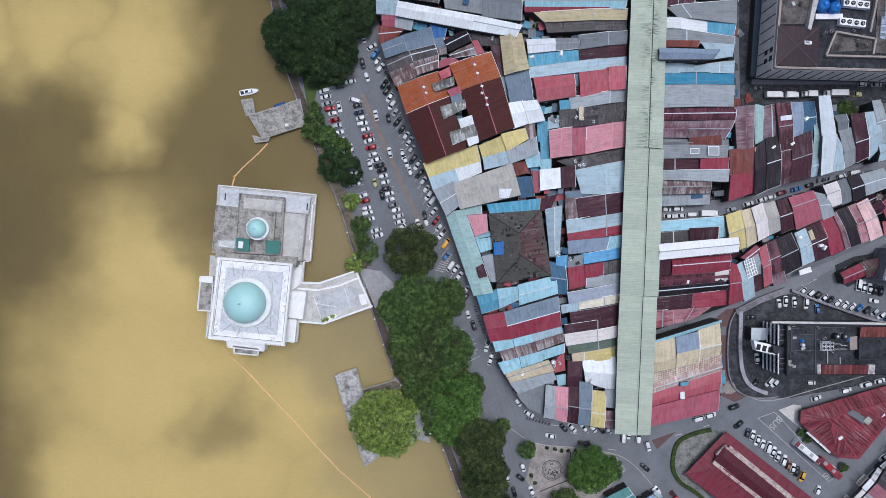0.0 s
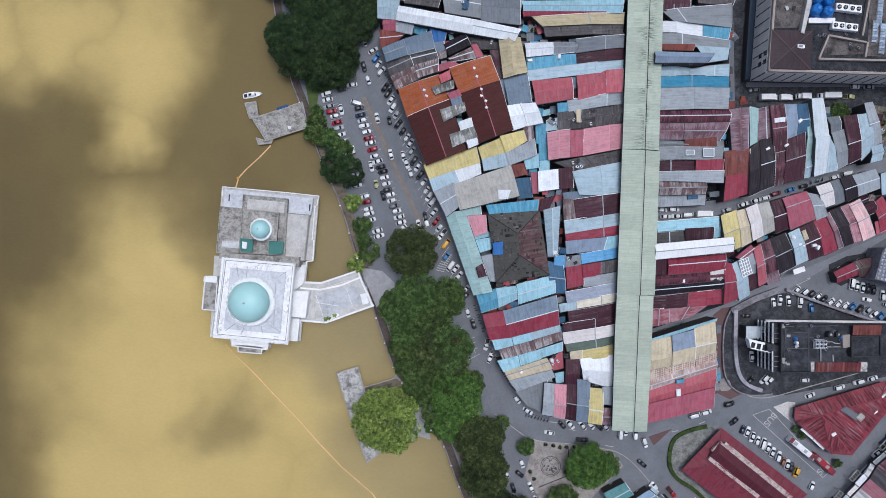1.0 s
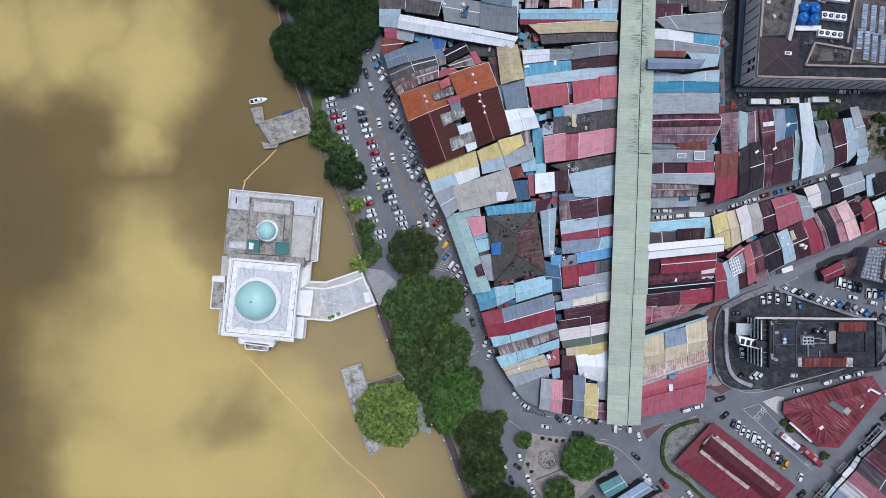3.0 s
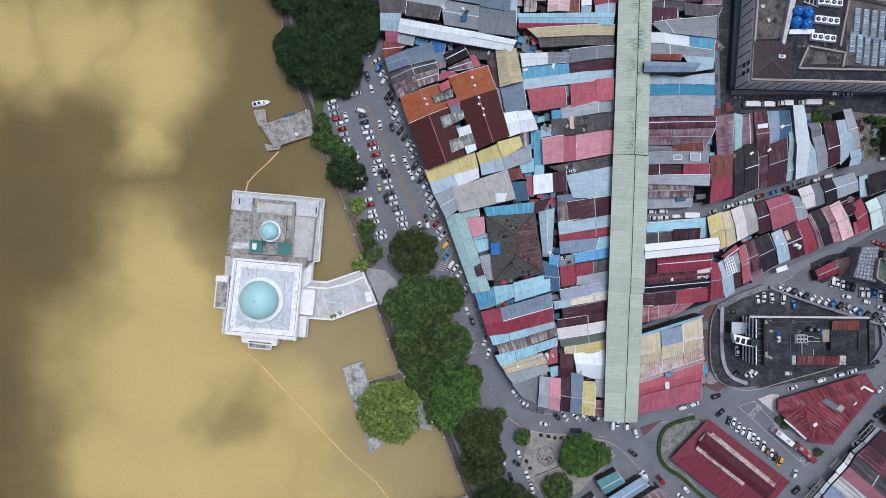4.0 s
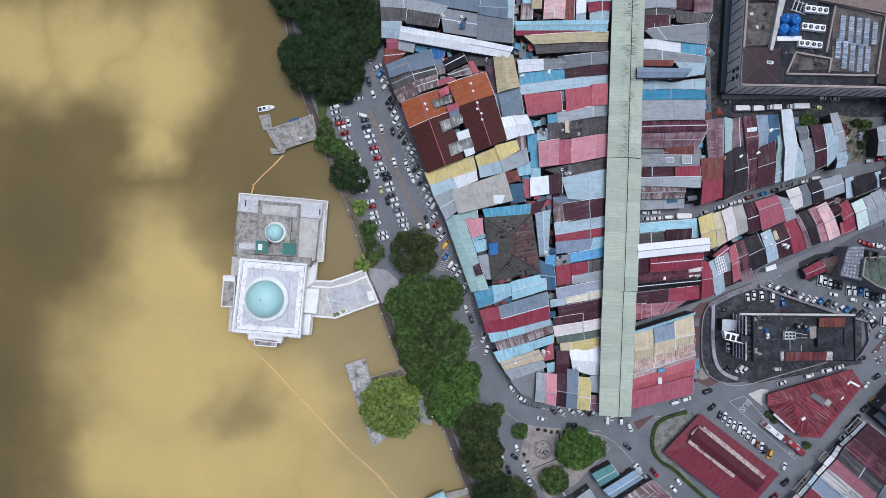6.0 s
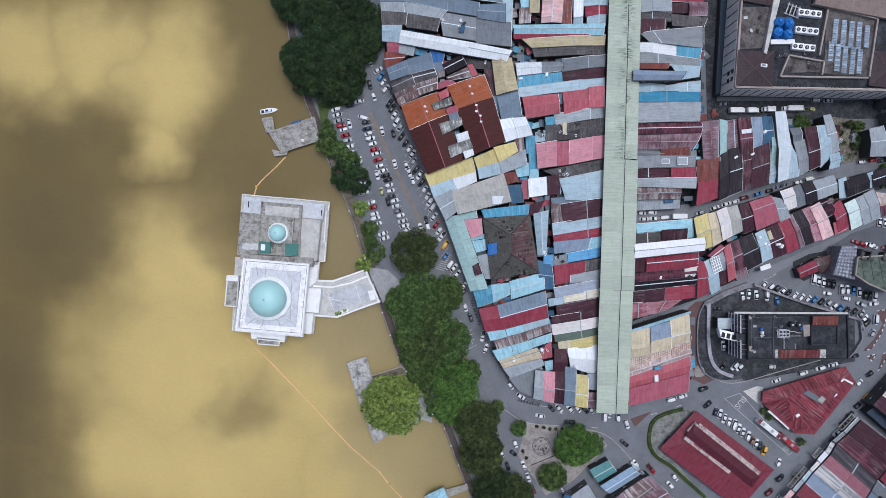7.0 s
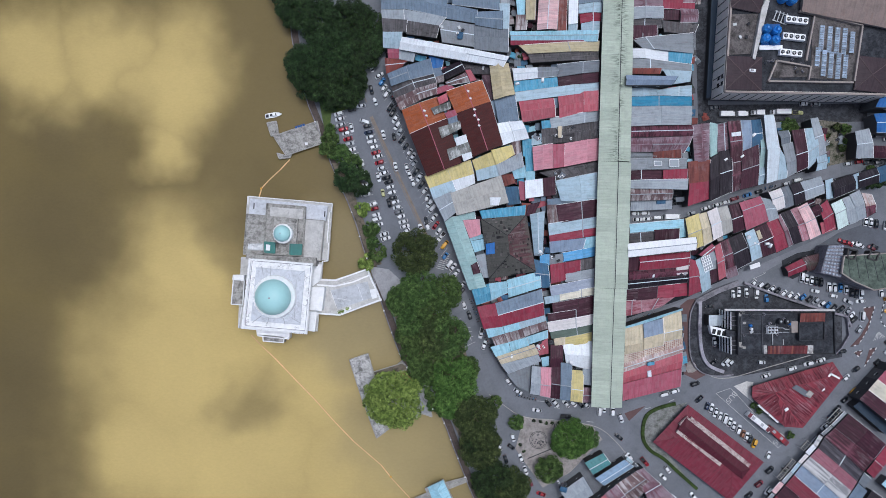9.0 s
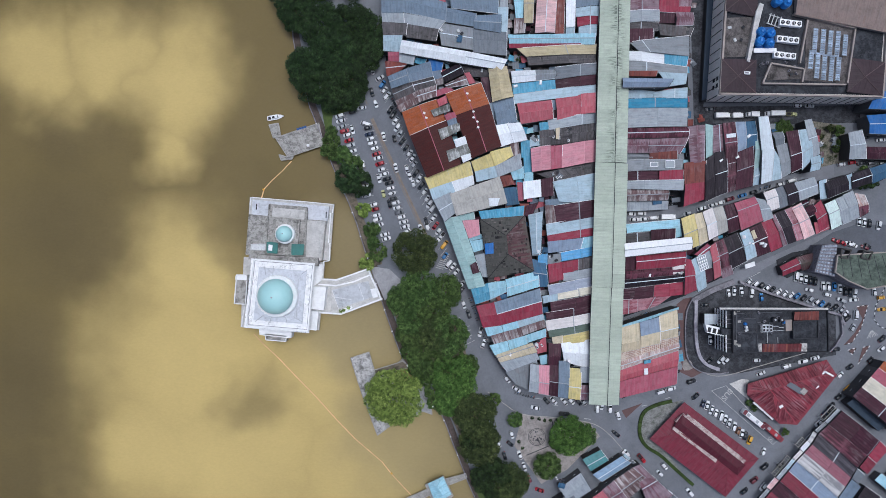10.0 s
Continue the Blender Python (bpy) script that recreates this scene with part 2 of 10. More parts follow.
ASPHALT = surface("asphalt", "7e8187", 0.85, 0.5, 0.07, 1.2, "55575c", depth=0.01, shift=0.0)
# asphalt darkened to stand in for the shade between the roofs
LANE_SHADE = surface("lane_shade_asphalt", "2e3036", 0.85, 0.8, 0.3, 1.6, "1a1b1e", depth=0.01, shift=0.0, edge=0.1)
MID_ASPHALT = surface("grey_lot_asphalt", "686b72", 0.85, 0.5, 0.12, 1.2, "484a50", depth=0.01, shift=0.0)
LIGHT_ROAD = surface("pale_asphalt", "888a90", 0.85, 0.45, 0.08, 1.2, "5e6066", depth=0.01, shift=0.0)
HOTEL_WALL = surface("pale_cream_wall", "f6eee6", 0.7, 0.2, 0.2, 2.0, "857a72", shift=0.03)
PAVING = surface("grey_paving", "a8a19c", 0.8, 0.6, 0.25, 2.2, "5a5653", shift=0.05, edge=0.1, veins=0.25)
CONCRETE = surface("concrete", "bab7b1", 0.8, 0.6, 0.25, 2.0, "625e58", shift=0.05)
DARK_CONCRETE = surface("dark_concrete", "414247", 0.8, 0.7, 0.25, 1.5, "202124", shift=0.05)
OLD_CONCRETE = surface("lichened_concrete", "bdbab4", 0.85, 0.7, 0.45, 2.6, "3a3733", shift=0.04, edge=0.1, veins=0.45)
WHITE_PAINT = surface("white_paint", "fbfbfb", 0.6, 0.14, 0.35, 1.3, "6f6e69", shift=0.02)
LICHEN_WHITE = surface("lichened_white_paint", "fafafa", 0.6, 0.16, 0.3, 1.6, "6f6e69", shift=0.02, edge=0.08, veins=0.65)
CREAM_WALL = surface("cream_wall", "aaa099", 0.7, 0.4, 0.2, 2.0, "70665f", shift=0.03)
TURQUOISE = surface("turquoise_dome", "b6e0df", 0.36, 0.12, 0.2, 1.0, "74b4b4", shift=0.0)
GREEN_GLASS = surface("green_roof_glass", "3f7f78", 0.3, 0.3, 0.3, 2.0, "2b5450", shift=0.03)
ROOF_DARK = surface("dark_roof_screed", "1d1f24", 0.8, 0.8, 0.22, 1.6, "4e5056", shift=0.05, edge=0.09)
GRASS = surface("grass", "5b6b3a", 0.9, 0.6, 0.3, 2.5, "3c4a28", depth=0.08, shift=0.08)
HEDGE = surface("hedge", "47582c", 0.9, 0.85, 0.8, 4.0, "222e16", depth=0.2, shift=0.15)
EARTH = surface("bare_earth", "857a6c", 0.9, 0.8, 0.25, 1.8, "38392a", depth=0.1, shift=0.05, edge=0.1)
TAN = surface("tan_kerb", "8f8377", 0.8, 0.4, 0.3, 2.0, "5c534a", shift=0.05)
MARK = surface("road_paint", "c9c9c6", 0.7, 0.55, 0.8, 3.0, "77777a", shift=0.03)
BRICK = surface("brown_brick_paving", "655a54", 0.85, 0.7, 0.3, 3.0, "37332f", shift=0.05, edge=0.1)
DECK = surface("stained_roof_deck", "77716f", 0.85, 0.9, 0.22, 1.8, "2a2827", shift=0.05, edge=0.1, veins=0.5)
FORECOURT = surface("grey_forecourt", "aaaaae", 0.8, 0.5, 0.3, 1.6, "6b6a67", shift=0.04)
PALE_DECK = surface("pale_deck", "d6d4d0", 0.8, 0.32, 0.3, 1.8, "5f5e5b", shift=0.04, edge=0.12, veins=0.2)
BRIDGE_SLAB = surface("cool_grey_paving", "cdd0d4", 0.8, 0.3, 0.3, 1.4, "66676a", shift=0.0, edge=0.12, veins=0.35)
OLD_DECK = surface("worn_pale_deck", "d2d0cd", 0.85, 0.8, 0.35, 1.8, "4f4c48", shift=0.05, edge=0.09, veins=0.3)
PALE_ROOF = surface("pale_grey_roof_coat", "d9dce2", 0.7, 0.3, 0.3, 1.2, "7d7d80", shift=0.0, veins=0.2)
WORN_GUTTER = surface("worn_gutter", "cfc4be", 0.8, 0.85, 0.3, 2.2, "6d3a44", shift=0.05, edge=0.07)
FOIL = surface("silver_foil", "e6e7e8", 0.4, 0.1, 0.6, 2.0, "8d8f92", metal=0.25, shift=0.0)
RUBBLE = surface("rubble_ground", "8d867a", 0.9, 1.0, 0.25, 1.6, "2b341f", depth=0.1, shift=0.05, edge=0.08)
TAR = surface("dark_tarmac", "23252a", 0.7, 0.8, 0.2, 1.4, "5a5b60", depth=0.01, shift=0.0, edge=0.08)
GREY_WALL = surface("grey_boundary_wall", "97949b", 0.8, 0.6, 0.3, 2.0, "4a494e", shift=0.05, edge=0.1)
PALE_WALL = surface("pale_boundary_wall", "b4b1ba", 0.8, 0.5, 0.3, 2.0, "5a595e", shift=0.03, edge=0.1)
KERB_GREY = surface("grey_roof_kerb", "5c5d62", 0.8, 0.5, 0.3, 2.0, "37383c", shift=0.05)
RED_PAVE = surface("red_paving", "6b5553", 0.8, 0.4, 0.3, 3.0, "57403f", shift=0.05)
GLASS = surface("dark_glass", "1d242b", 0.12, 0.1, 0.5, 2.0, "2a3138", depth=0.0, shift=0.3)
RUBBER = surface("rubber", "1d1d1e", 0.85, 0.2, 1.0, 6.0, "2c2a28")
STEEL = surface("galvanised_steel", "b0b3b6", 0.45, 0.3, 0.5, 4.0, "74767a", metal=0.4)
BARK = surface("bark", "5c4d3f", 0.9, 0.5, 0.6, 6.0, "33291f", depth=0.05)
TANK_BLUE = surface("blue_tank", "3f86d2", 0.4, 0.2, 0.5, 2.0, "2a62a0")
BLUE_PAINT = surface("blue_paint", "2f5fa0", 0.5, 0.3, 0.4, 2.0, "1f3f70")
ROPE = surface("rope", "e3bf8c", 0.8, 0.25, 0.5, 3.0, "8c6038")
GRAVEL = surface("pale_gravel", "979795", 0.9, 0.8, 0.35, 2.0, "43463c", shift=0.04, edge=0.12)


def leaves(name, code, light):
    """Foliage: every leaf clump its own green, lit clumps and the dark gaps between them painted in."""
    n = Net(name)
    each = n.add("NewGeometry").outputs["Random Per Island"]
    rnd = n.add("ObjectInfo").outputs["Random"]
    where = n.add("NewGeometry").outputs["Position"]
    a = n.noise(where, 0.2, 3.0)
    clump_tone = n.noise(where, 0.6, 4.0, 0.65)
    clump_light = n.math("MULTIPLY", n.math("ADD", n.math("MULTIPLY", each, 0.6), 0.4), n.math("MULTIPLY", n.ramp(a, 0.3, 0.7), n.ramp(clump_tone, 0.38, 0.66)))
    col = n.mix(clump_light, rgb(code), rgb(light))
    # leaf value raised on lit clumps and lowered in the gaps between them
    value = n.math("ADD", n.math("MULTIPLY", each, 0.5), n.math("ADD", n.math("MULTIPLY", rnd, 0.2), n.math("ADD", n.math("MULTIPLY", n.ramp(clump_tone, 0.36, 0.64), 0.85), 0.22)))
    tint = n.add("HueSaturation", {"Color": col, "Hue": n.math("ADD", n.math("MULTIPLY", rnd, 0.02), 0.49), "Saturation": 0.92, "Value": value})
    n.bsdf.inputs["Specular IOR Level"].default_value = 0.25
    return n.done(tint.outputs[0], 0.7)


# cloud shade and sun are also put into some of these greens
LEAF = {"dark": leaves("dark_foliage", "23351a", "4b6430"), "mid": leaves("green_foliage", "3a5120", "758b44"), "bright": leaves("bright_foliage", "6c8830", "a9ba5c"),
        "light_mid": leaves("light_mid_foliage", "41611f", "7a9840"), "olive": leaves("olive_foliage", "36441f", "6a733c")}


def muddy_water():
    """Muddy lake water: cloud light and shade painted into its colour, with fine ripples."""
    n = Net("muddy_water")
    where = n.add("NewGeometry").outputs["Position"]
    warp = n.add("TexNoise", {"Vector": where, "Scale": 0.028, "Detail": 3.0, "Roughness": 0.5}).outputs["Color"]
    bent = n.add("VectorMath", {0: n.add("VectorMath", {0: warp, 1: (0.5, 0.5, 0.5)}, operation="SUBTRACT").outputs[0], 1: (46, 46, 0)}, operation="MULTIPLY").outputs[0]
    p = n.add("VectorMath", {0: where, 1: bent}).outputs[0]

    def soft_patches(places, inner):
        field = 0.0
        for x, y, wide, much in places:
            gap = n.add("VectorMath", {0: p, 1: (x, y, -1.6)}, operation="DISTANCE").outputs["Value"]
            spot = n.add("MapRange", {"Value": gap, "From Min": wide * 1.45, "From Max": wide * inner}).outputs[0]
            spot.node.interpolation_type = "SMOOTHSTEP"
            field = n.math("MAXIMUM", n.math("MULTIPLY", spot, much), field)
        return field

    # sun between clouds and cloud shadow, painted into the water's colour
    sunlit = soft_patches(((-156, 92, 30, 0.95), (-124, 80, 30, 1.0), (-126, 54, 18, 0.9), (-190, 95, 26, 0.9), (-116, -12, 38, 1.0), (-116, -52, 58, 1.0), (-100, -98, 62, 1.0), (-58, -66, 44, 0.95), (-44, -104, 46, 0.9), (-132, -92, 44, 1.0)), 0.2)
    cloud_shade = soft_patches(((-86, -72, 15, 0.5), (-98, -64, 14, 0.3), (-178, 10, 34, 0.5), (-198, -60, 36, 0.55), (-196, -110, 34, 0.5), (-96, 14, 22, 0.5), (-176, 52, 20, 0.4)), 0.2)
    # greyer tone along the shore
    near_shore = soft_patches(((-44, 4, 22, 0.5), (-40, -36, 30, 0.75), (-16, -84, 34, 0.7), (8, -110, 34, 0.6)), 0.4)
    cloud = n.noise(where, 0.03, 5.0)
    col = n.mix(sunlit, rgb("73653f"), rgb("ccb574"))
    col = n.mix(cloud_shade, col, rgb("5a5038"))
    col = n.mix(near_shore, col, rgb("9a8c66"))
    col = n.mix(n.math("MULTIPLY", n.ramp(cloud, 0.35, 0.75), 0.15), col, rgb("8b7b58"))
    wave = n.math("ADD", n.noise(where, 0.5, 3.0), n.noise(n.scaled(where, (1.0, 2.2, 1.0)), 1.6, 3.0))
    n.bsdf.inputs["IOR"].default_value = 1.33
    n.bsdf.inputs["Specular IOR Level"].default_value = 0.4
    # light and dark of the ripples put into the colour too
    ripple = n.noise(n.scaled(where, (0.8, 1.5, 1.0)), 0.8, 4.0, 0.65)
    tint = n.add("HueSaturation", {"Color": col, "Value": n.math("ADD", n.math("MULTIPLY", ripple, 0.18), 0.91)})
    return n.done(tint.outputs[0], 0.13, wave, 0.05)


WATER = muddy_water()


# ---- mesh helpers ----
def mesh(name, verts, faces, mats, uvs=None, slots=None):
    me = bpy.data.meshes.new(name)
    me.from_pydata([tuple(v) for v in verts], [], faces)
    for m in mats:
        me.materials.append(m)
    if uvs:
        layer = me.uv_layers.new(name="UVMap")
        for loop in me.loops:
            layer.data[loop.index].uv = uvs[loop.vertex_index]
    if slots:
        for poly, s in zip(me.polygons, slots):
            poly.material_index = s
    me.update()
    return me


def part(name, me, parent, label="", at=None):
    ob = new(name, me)
    ob.parent = parent
    if at is not None:
        ob.matrix_basis = at
    return tagged(ob, label)


def thing(name, x, y, z, label, category, group="", kind="", turn=0.0):
    ob = new(name)
    ob.empty_display_size = 0.5
    ob.matrix_basis = pose(x, y, z, 0, 0, turn)
    return tagged(ob, label, category, group, kind)


def joined(pieces):
    """One list of corners and faces out of several."""
    verts, faces = [], []
    for v, f in pieces:
        faces += [tuple(i + len(verts) for i in face) for face in f]
        verts += list(v)
    return verts, faces


BOX = [(3, 2, 1, 0), (4, 5, 6, 7), (0, 1, 5, 4), (1, 2, 6, 5), (2, 3, 7, 6), (3, 0, 4, 7)]


def box(x0, y0, z0, x1, y1, z1, taper=0.0):
    t = taper
    return [(x0, y0, z0), (x1, y0, z0), (x1, y1, z0), (x0, y1, z0), (x0 + t, y0 + t, z1), (x1 - t, y0 + t, z1), (x1 - t, y1 - t, z1), (x0 + t, y1 - t, z1)], BOX


def slab(points, low, high, inset=0.0):
    """A prism on a plan; inset draws the plan in."""
    pts = [Vector(p[:2]) for p in points]
    if sum(a.x * b.y - b.x * a.y for a, b in zip(pts, pts[1:] + pts[:1])) < 0:
        pts.reverse()
    if inset:
        n = len(pts)
        moved = []
        for i in range(n):
            e0, e1 = (pts[i] - pts[i - 1]).normalized(), (pts[(i + 1) % n] - pts[i]).normalized()
            n0, n1 = Vector((-e0.y, e0.x)), Vector((-e1.y, e1.x))
            moved.append(pts[i] + (n0 + n1) * (inset / max(0.4, 1 + n0.dot(n1))))
        pts = moved
    n = len(pts)
    verts = [(p.x, p.y, low) for p in pts] + [(p.x, p.y, high) for p in pts]
    return verts, [tuple(range(n - 1, -1, -1)), tuple(range(n, 2 * n))] + [(i, (i + 1) % n, n + (i + 1) % n, n + i) for i in range(n)]


def tube(x, y, z0, z1, r0, r1, n=16):
    ring = [(math.cos(2 * math.pi * i / n), math.sin(2 * math.pi * i / n)) for i in range(n)]
    verts = [(x + r0 * c, y + r0 * s, z0) for c, s in ring] + [(x + r1 * c, y + r1 * s, z1) for c, s in ring]
    return verts, [tuple(range(n - 1, -1, -1)), tuple(range(n, 2 * n))] + [(i, (i + 1) % n, n + (i + 1) % n, n + i) for i in range(n)]


def bar(a, b, wide, high):
    """A bar from a to b, square in section."""
    a, b = Vector(a), Vector(b)
    d = (b - a).normalized()
    side = d.cross(Vector((0, 0, 1)))
    side = (side.normalized() if side.length > 1e-4 else Vector((1, 0, 0))) * wide / 2
    up = side.cross(d).normalized() * high / 2
    verts = [p + s for p in (a, b) for s in (-side - up, side - up, side + up, -side + up)]
    return verts, [(0, 1, 2, 3), (7, 6, 5, 4), (0, 4, 5, 1), (1, 5, 6, 2), (2, 6, 7, 3), (3, 7, 4, 0)]


def ribbed(e0, e1, t0, t1, pitch=0.8, high=0.008, thick=0.1):
    """A roof slope of ribbed sheets from the eave e0 e1 up to the edge t0 t1, with its texture plan in metres."""
    e0, e1, t0, t1 = map(Vector, (e0, e1, t0, t1))
    count = max(2, round((e1 - e0).length / pitch))
    run = ((t0 + t1) / 2 - (e0 + e1) / 2).length
    steps = []
    for i in range(count):
        steps += [(i / count, 0), ((i + 0.12) / count, high), ((i + 0.28) / count, high), ((i + 0.4) / count, 0)]
    steps.append((1.0, 0))
    m, verts, uvs = len(steps), [], []
    for a, b, v in ((e0, e1, run), (t0, t1, 0.0)):
        for f, h in steps:
            p = a.lerp(b, f)
            verts.append((p.x, p.y, p.z + h))
            uvs.append((f * (e1 - e0).length, v))
    for p, u, v in ((e0, 0, run), (e1, 1, run), (t1, 1, 0), (t0, 0, 0)):
        verts.append((p.x, p.y, p.z - thick))
        uvs.append((u * (e1 - e0).length, v))
    k = 2 * m
    faces = [(i, i + 1, m + i + 1, m + i) for i in range(m - 1)]
    faces += [(k + 3, k + 2, k + 1, k), tuple([k, k + 1] + list(range(m - 1, -1, -1))), tuple([k + 2, k + 3] + list(range(m, 2 * m))),
              (0, m, k + 3, k), (m - 1, k + 1, k + 2, 2 * m - 1)]
    return verts, faces, uvs


PLASTIC = surface("black_plastic", "26272a", 0.6, 0.2)


# ---- ground, water, roads ----
def flat(name, points, low, high, mat, label="", category="", kind="structure"):
    v, f = slab(points, low, high)
    ob = new(name, mesh(name, v, f, [mat]))
    return tagged(ob, label, category, "", kind)


SHORE = [(-70.6, 133.0), (-68.8, 99.2), (-66.1, 83.5), (-61.2, 66.6), (-54.9, 50.8), (-51.3, 40.3), (-47.2, 30.4), (-43.6, 22.3), (-40.0, 12.6), (-36.4, 0.2), (-33.7, -7.4), (-28.8, -23.4), (-26.1, -31.7), (-22.0, -43.4), (-19.1, -51.1), (-15.3, -56.0), (-9.4, -69.1), (-1.8, -75.8), (0.9, -82.1), (4.0, -90.9), (7.2, -99.2), (10.4, -107.9), (16.6, -122.5), (24.4, -137.1)]
flat("ground", SHORE + [(-58, -420), (-58, -2600), (2600, -2600), (2600, 2600), (-75, 2600), (-75, 400)], -6.0, 0.0, ASPHALT, "grey asphalt ground of the waterfront town", "ground")
flat("water", [(-2600, -2600), (2600, -2600), (2600, 2600), (-2600, 2600)], -4.0, -1.6, WATER, "muddy brown lake water with cloud light and shade in its colour", "water")


def house(colour, a, b, c, d, eave, ridge=0.5, rise=1.1, name="shophouse"):
    """A shophouse on the plan a b c d; its ridge runs along a-b, that part of the way from a to d. ridge 0: a lean-to, high at a-b."""
    first, second = (colour.split("/") * 2)[:2]
    x, y = (a[0] + b[0] + c[0] + d[0]) / 4, (a[1] + b[1] + c[1] + d[1]) / 4
    a, b, c, d = [Vector((p[0] - x, p[1] - y, eave)) for p in (a, b, c, d)]
    if (b - a).cross(c - b).z < 0:
        a, b, c, d = b, a, d, c
    word = WORDS.get(first, first) + (" and " + WORDS.get(second, second) if second != first else "")
    shape = "lean-to" if ridge == 0 else "gabled"
    top = thing(name, x, y, 0, f"low terraced building with {shape} {word} metal roof", "building", "town roofs")
    if ridge == 0:
        rise *= 0.6
    up = Vector((0, 0, rise))
    r0, r1 = a.lerp(d, ridge) + up, b.lerp(c, ridge) + up
    inner = [p * 0.97 for p in (a, b, c, d)]
    v = [Vector((p.x, p.y, 0)) for p in inner] + [Vector((p.x, p.y, eave - 0.12)) for p in inner] + [r0 * 0.97 - Vector((0, 0, 0.15 - r0.z * 0.03)), r1 * 0.97 - Vector((0, 0, 0.15 - r1.z * 0.03))]
    f = [(3, 2, 1, 0), (0, 1, 5, 4), (2, 3, 7, 6), (1, 2, 6, 9, 5), (3, 0, 4, 8, 7), (4, 5, 9, 8), (7, 8, 9, 6)]
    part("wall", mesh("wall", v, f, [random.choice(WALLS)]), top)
    if ridge > 0:
        part("roof_slope", mesh("roof_slope", *ribbed(a, b, r0, r1)[:2], [ROOFS[first]], ribbed(a, b, r0, r1)[2]), top)
        v, f = bar(r0 + Vector((0, 0, 0.06)), r1 + Vector((0, 0, 0.06)), 0.35, 0.08)
        part("ridge_cap", mesh("ridge_cap", v, f, [ROOFS["pinkdull" if second in ("orange", "oxblood") else random.choice((second, second, "palegrey", "whitecool"))]], [(p[0], p[1]) for p in v]), top)
    v, f, uv = ribbed(c, d, r1, r0)
    part("roof_slope", mesh("roof_slope", v, f, [ROOFS[second]], uv), top)
    if ridge > 0 and eave > 5:
        out = (d - a).normalized() * 0.08 - Vector((0, 0, 0.05))
        v, f = bar(d + out, c + out, 0.17, 0.14)
        part("gutter", mesh("gutter", v, f, [random.choice((STEEL, PLASTIC, WALLS[2]))]), top)
    trim = [bar(a + Vector((0, 0, 0.06)), r0 + Vector((0, 0, 0.06)), 0.15, 0.07)] if ridge > 0 else []
    v, f = joined(trim + [bar(r0 + Vector((0, 0, 0.06)), d + Vector((0, 0, 0.06)), 0.15, 0.07)])
    part("verge_flashing", mesh("verge_flashing", v, f, [STEEL if random.random() < 0.4 else WHITE_PAINT if random.random() < 0.65 else PLASTIC]), top)
    for p, q in ((a, b), (c, d)):
        long = (q - p).length
        spots = min(2, int(long // 5.5))
        if spots < 1 or ridge == 0 or eave < 3.4:
            continue
        out = math.degrees(math.atan2(q.y - p.y, q.x - p.x))
        for level in (int(eave // 3.2),):
            for i in range(spots):
                s = p.lerp(q, (i + 0.5) / spots) * 0.97
                part("window", WINDOW, top, at=pose(s.x, s.y, level * 3.2 - 1.7, 0, 0, out))
    return top


v, f = joined([box(-0.55, -0.05, -0.6, 0.55, 0.1, 0.6), box(-0.65, -0.1, -0.72, 0.65, 0.08, -0.6)])
WINDOW = mesh("window", v, f, [GLASS, WHITE_PAINT], slots=[0] * 6 + [1] * 6)


def hip_slope(p, q, t0, t1, thick):
    """A plain slope over the eave p q, with its texture laid out along the eave."""
    along = (q - p).normalized()
    pts = [p, q, t1, t0]
    uvs = [((k - p).dot(along), ((k - p) - along * (k - p).dot(along)).length) for k in pts]
    verts = pts + [k - Vector((0, 0, thick)) for k in pts]
    return verts, [(0, 1, 2, 3), (7, 6, 5, 4), (0, 4, 5, 1), (1, 5, 6, 2), (2, 6, 7, 3), (3, 7, 4, 0)], uvs * 2


def hip_roof(top, points, ridge, eave, rise, mat, thick=0.25, cap=None, east=None):
    """Hip slopes, one part each, from the plan's edges up to the ends of the ridge."""
    pts, ends = [Vector((*p, eave)) for p in points], [Vector((*p, eave + rise)) for p in ridge]
    if sum(a.x * b.y - b.x * a.y for a, b in zip(pts, pts[1:] + pts[:1])) < 0:
        pts.reverse()
    near = [min(range(len(ends)), key=lambda k: (ends[k] - p).length) for p in pts]
    for i, p in enumerate(pts):
        j = (i + 1) % len(pts)
        q, t0, t1 = pts[j], ends[near[i]], ends[near[j]]
        if near[i] == near[j]:
            t1 = t0.lerp(q, 0.004)
            t0 = t0.lerp(p, 0.004)
        v, f, uv = hip_slope(p, q, t0, t1, thick)
        facing = east if east and (p.x + q.x) / 2 > max(e.x for e in ends) + 5 and abs(p.y - q.y) > abs(p.x - q.x) else mat
        part("roof_slope", mesh("roof_slope", v, f, [facing], uv), top)
        v, f = bar(p + Vector((0, 0, 0.08)), ends[near[i]] + Vector((0, 0, 0.1)), 0.3, 0.12)
        part("hip_cap", mesh("hip_cap", v, f, [cap or mat]), top)
    if len(ends) > 1:
        v, f = bar(ends[0] + Vector((0, 0, 0.1)), ends[-1] + Vector((0, 0, 0.1)), 0.4, 0.15)
        part("ridge_cap", mesh("ridge_cap", v, f, [mat]), top)


def block(top, name, points, low, high, mat, inset=0.0, label=""):
    v, f = slab(points, low, high, inset)
    return part(name, mesh(name, v, f, [mat]), top, label)


def parapet(top, points, low, high, mat, wide=0.35, label=""):
    """A low wall round a flat roof, one part to each side."""
    for p, q in zip(points, points[1:] + points[:1]):
        v, f = bar((p[0], p[1], (low + high) / 2), (q[0], q[1], (low + high) / 2), wide, high - low)
        part("parapet", mesh("parapet", v, f, [mat]), top, label)


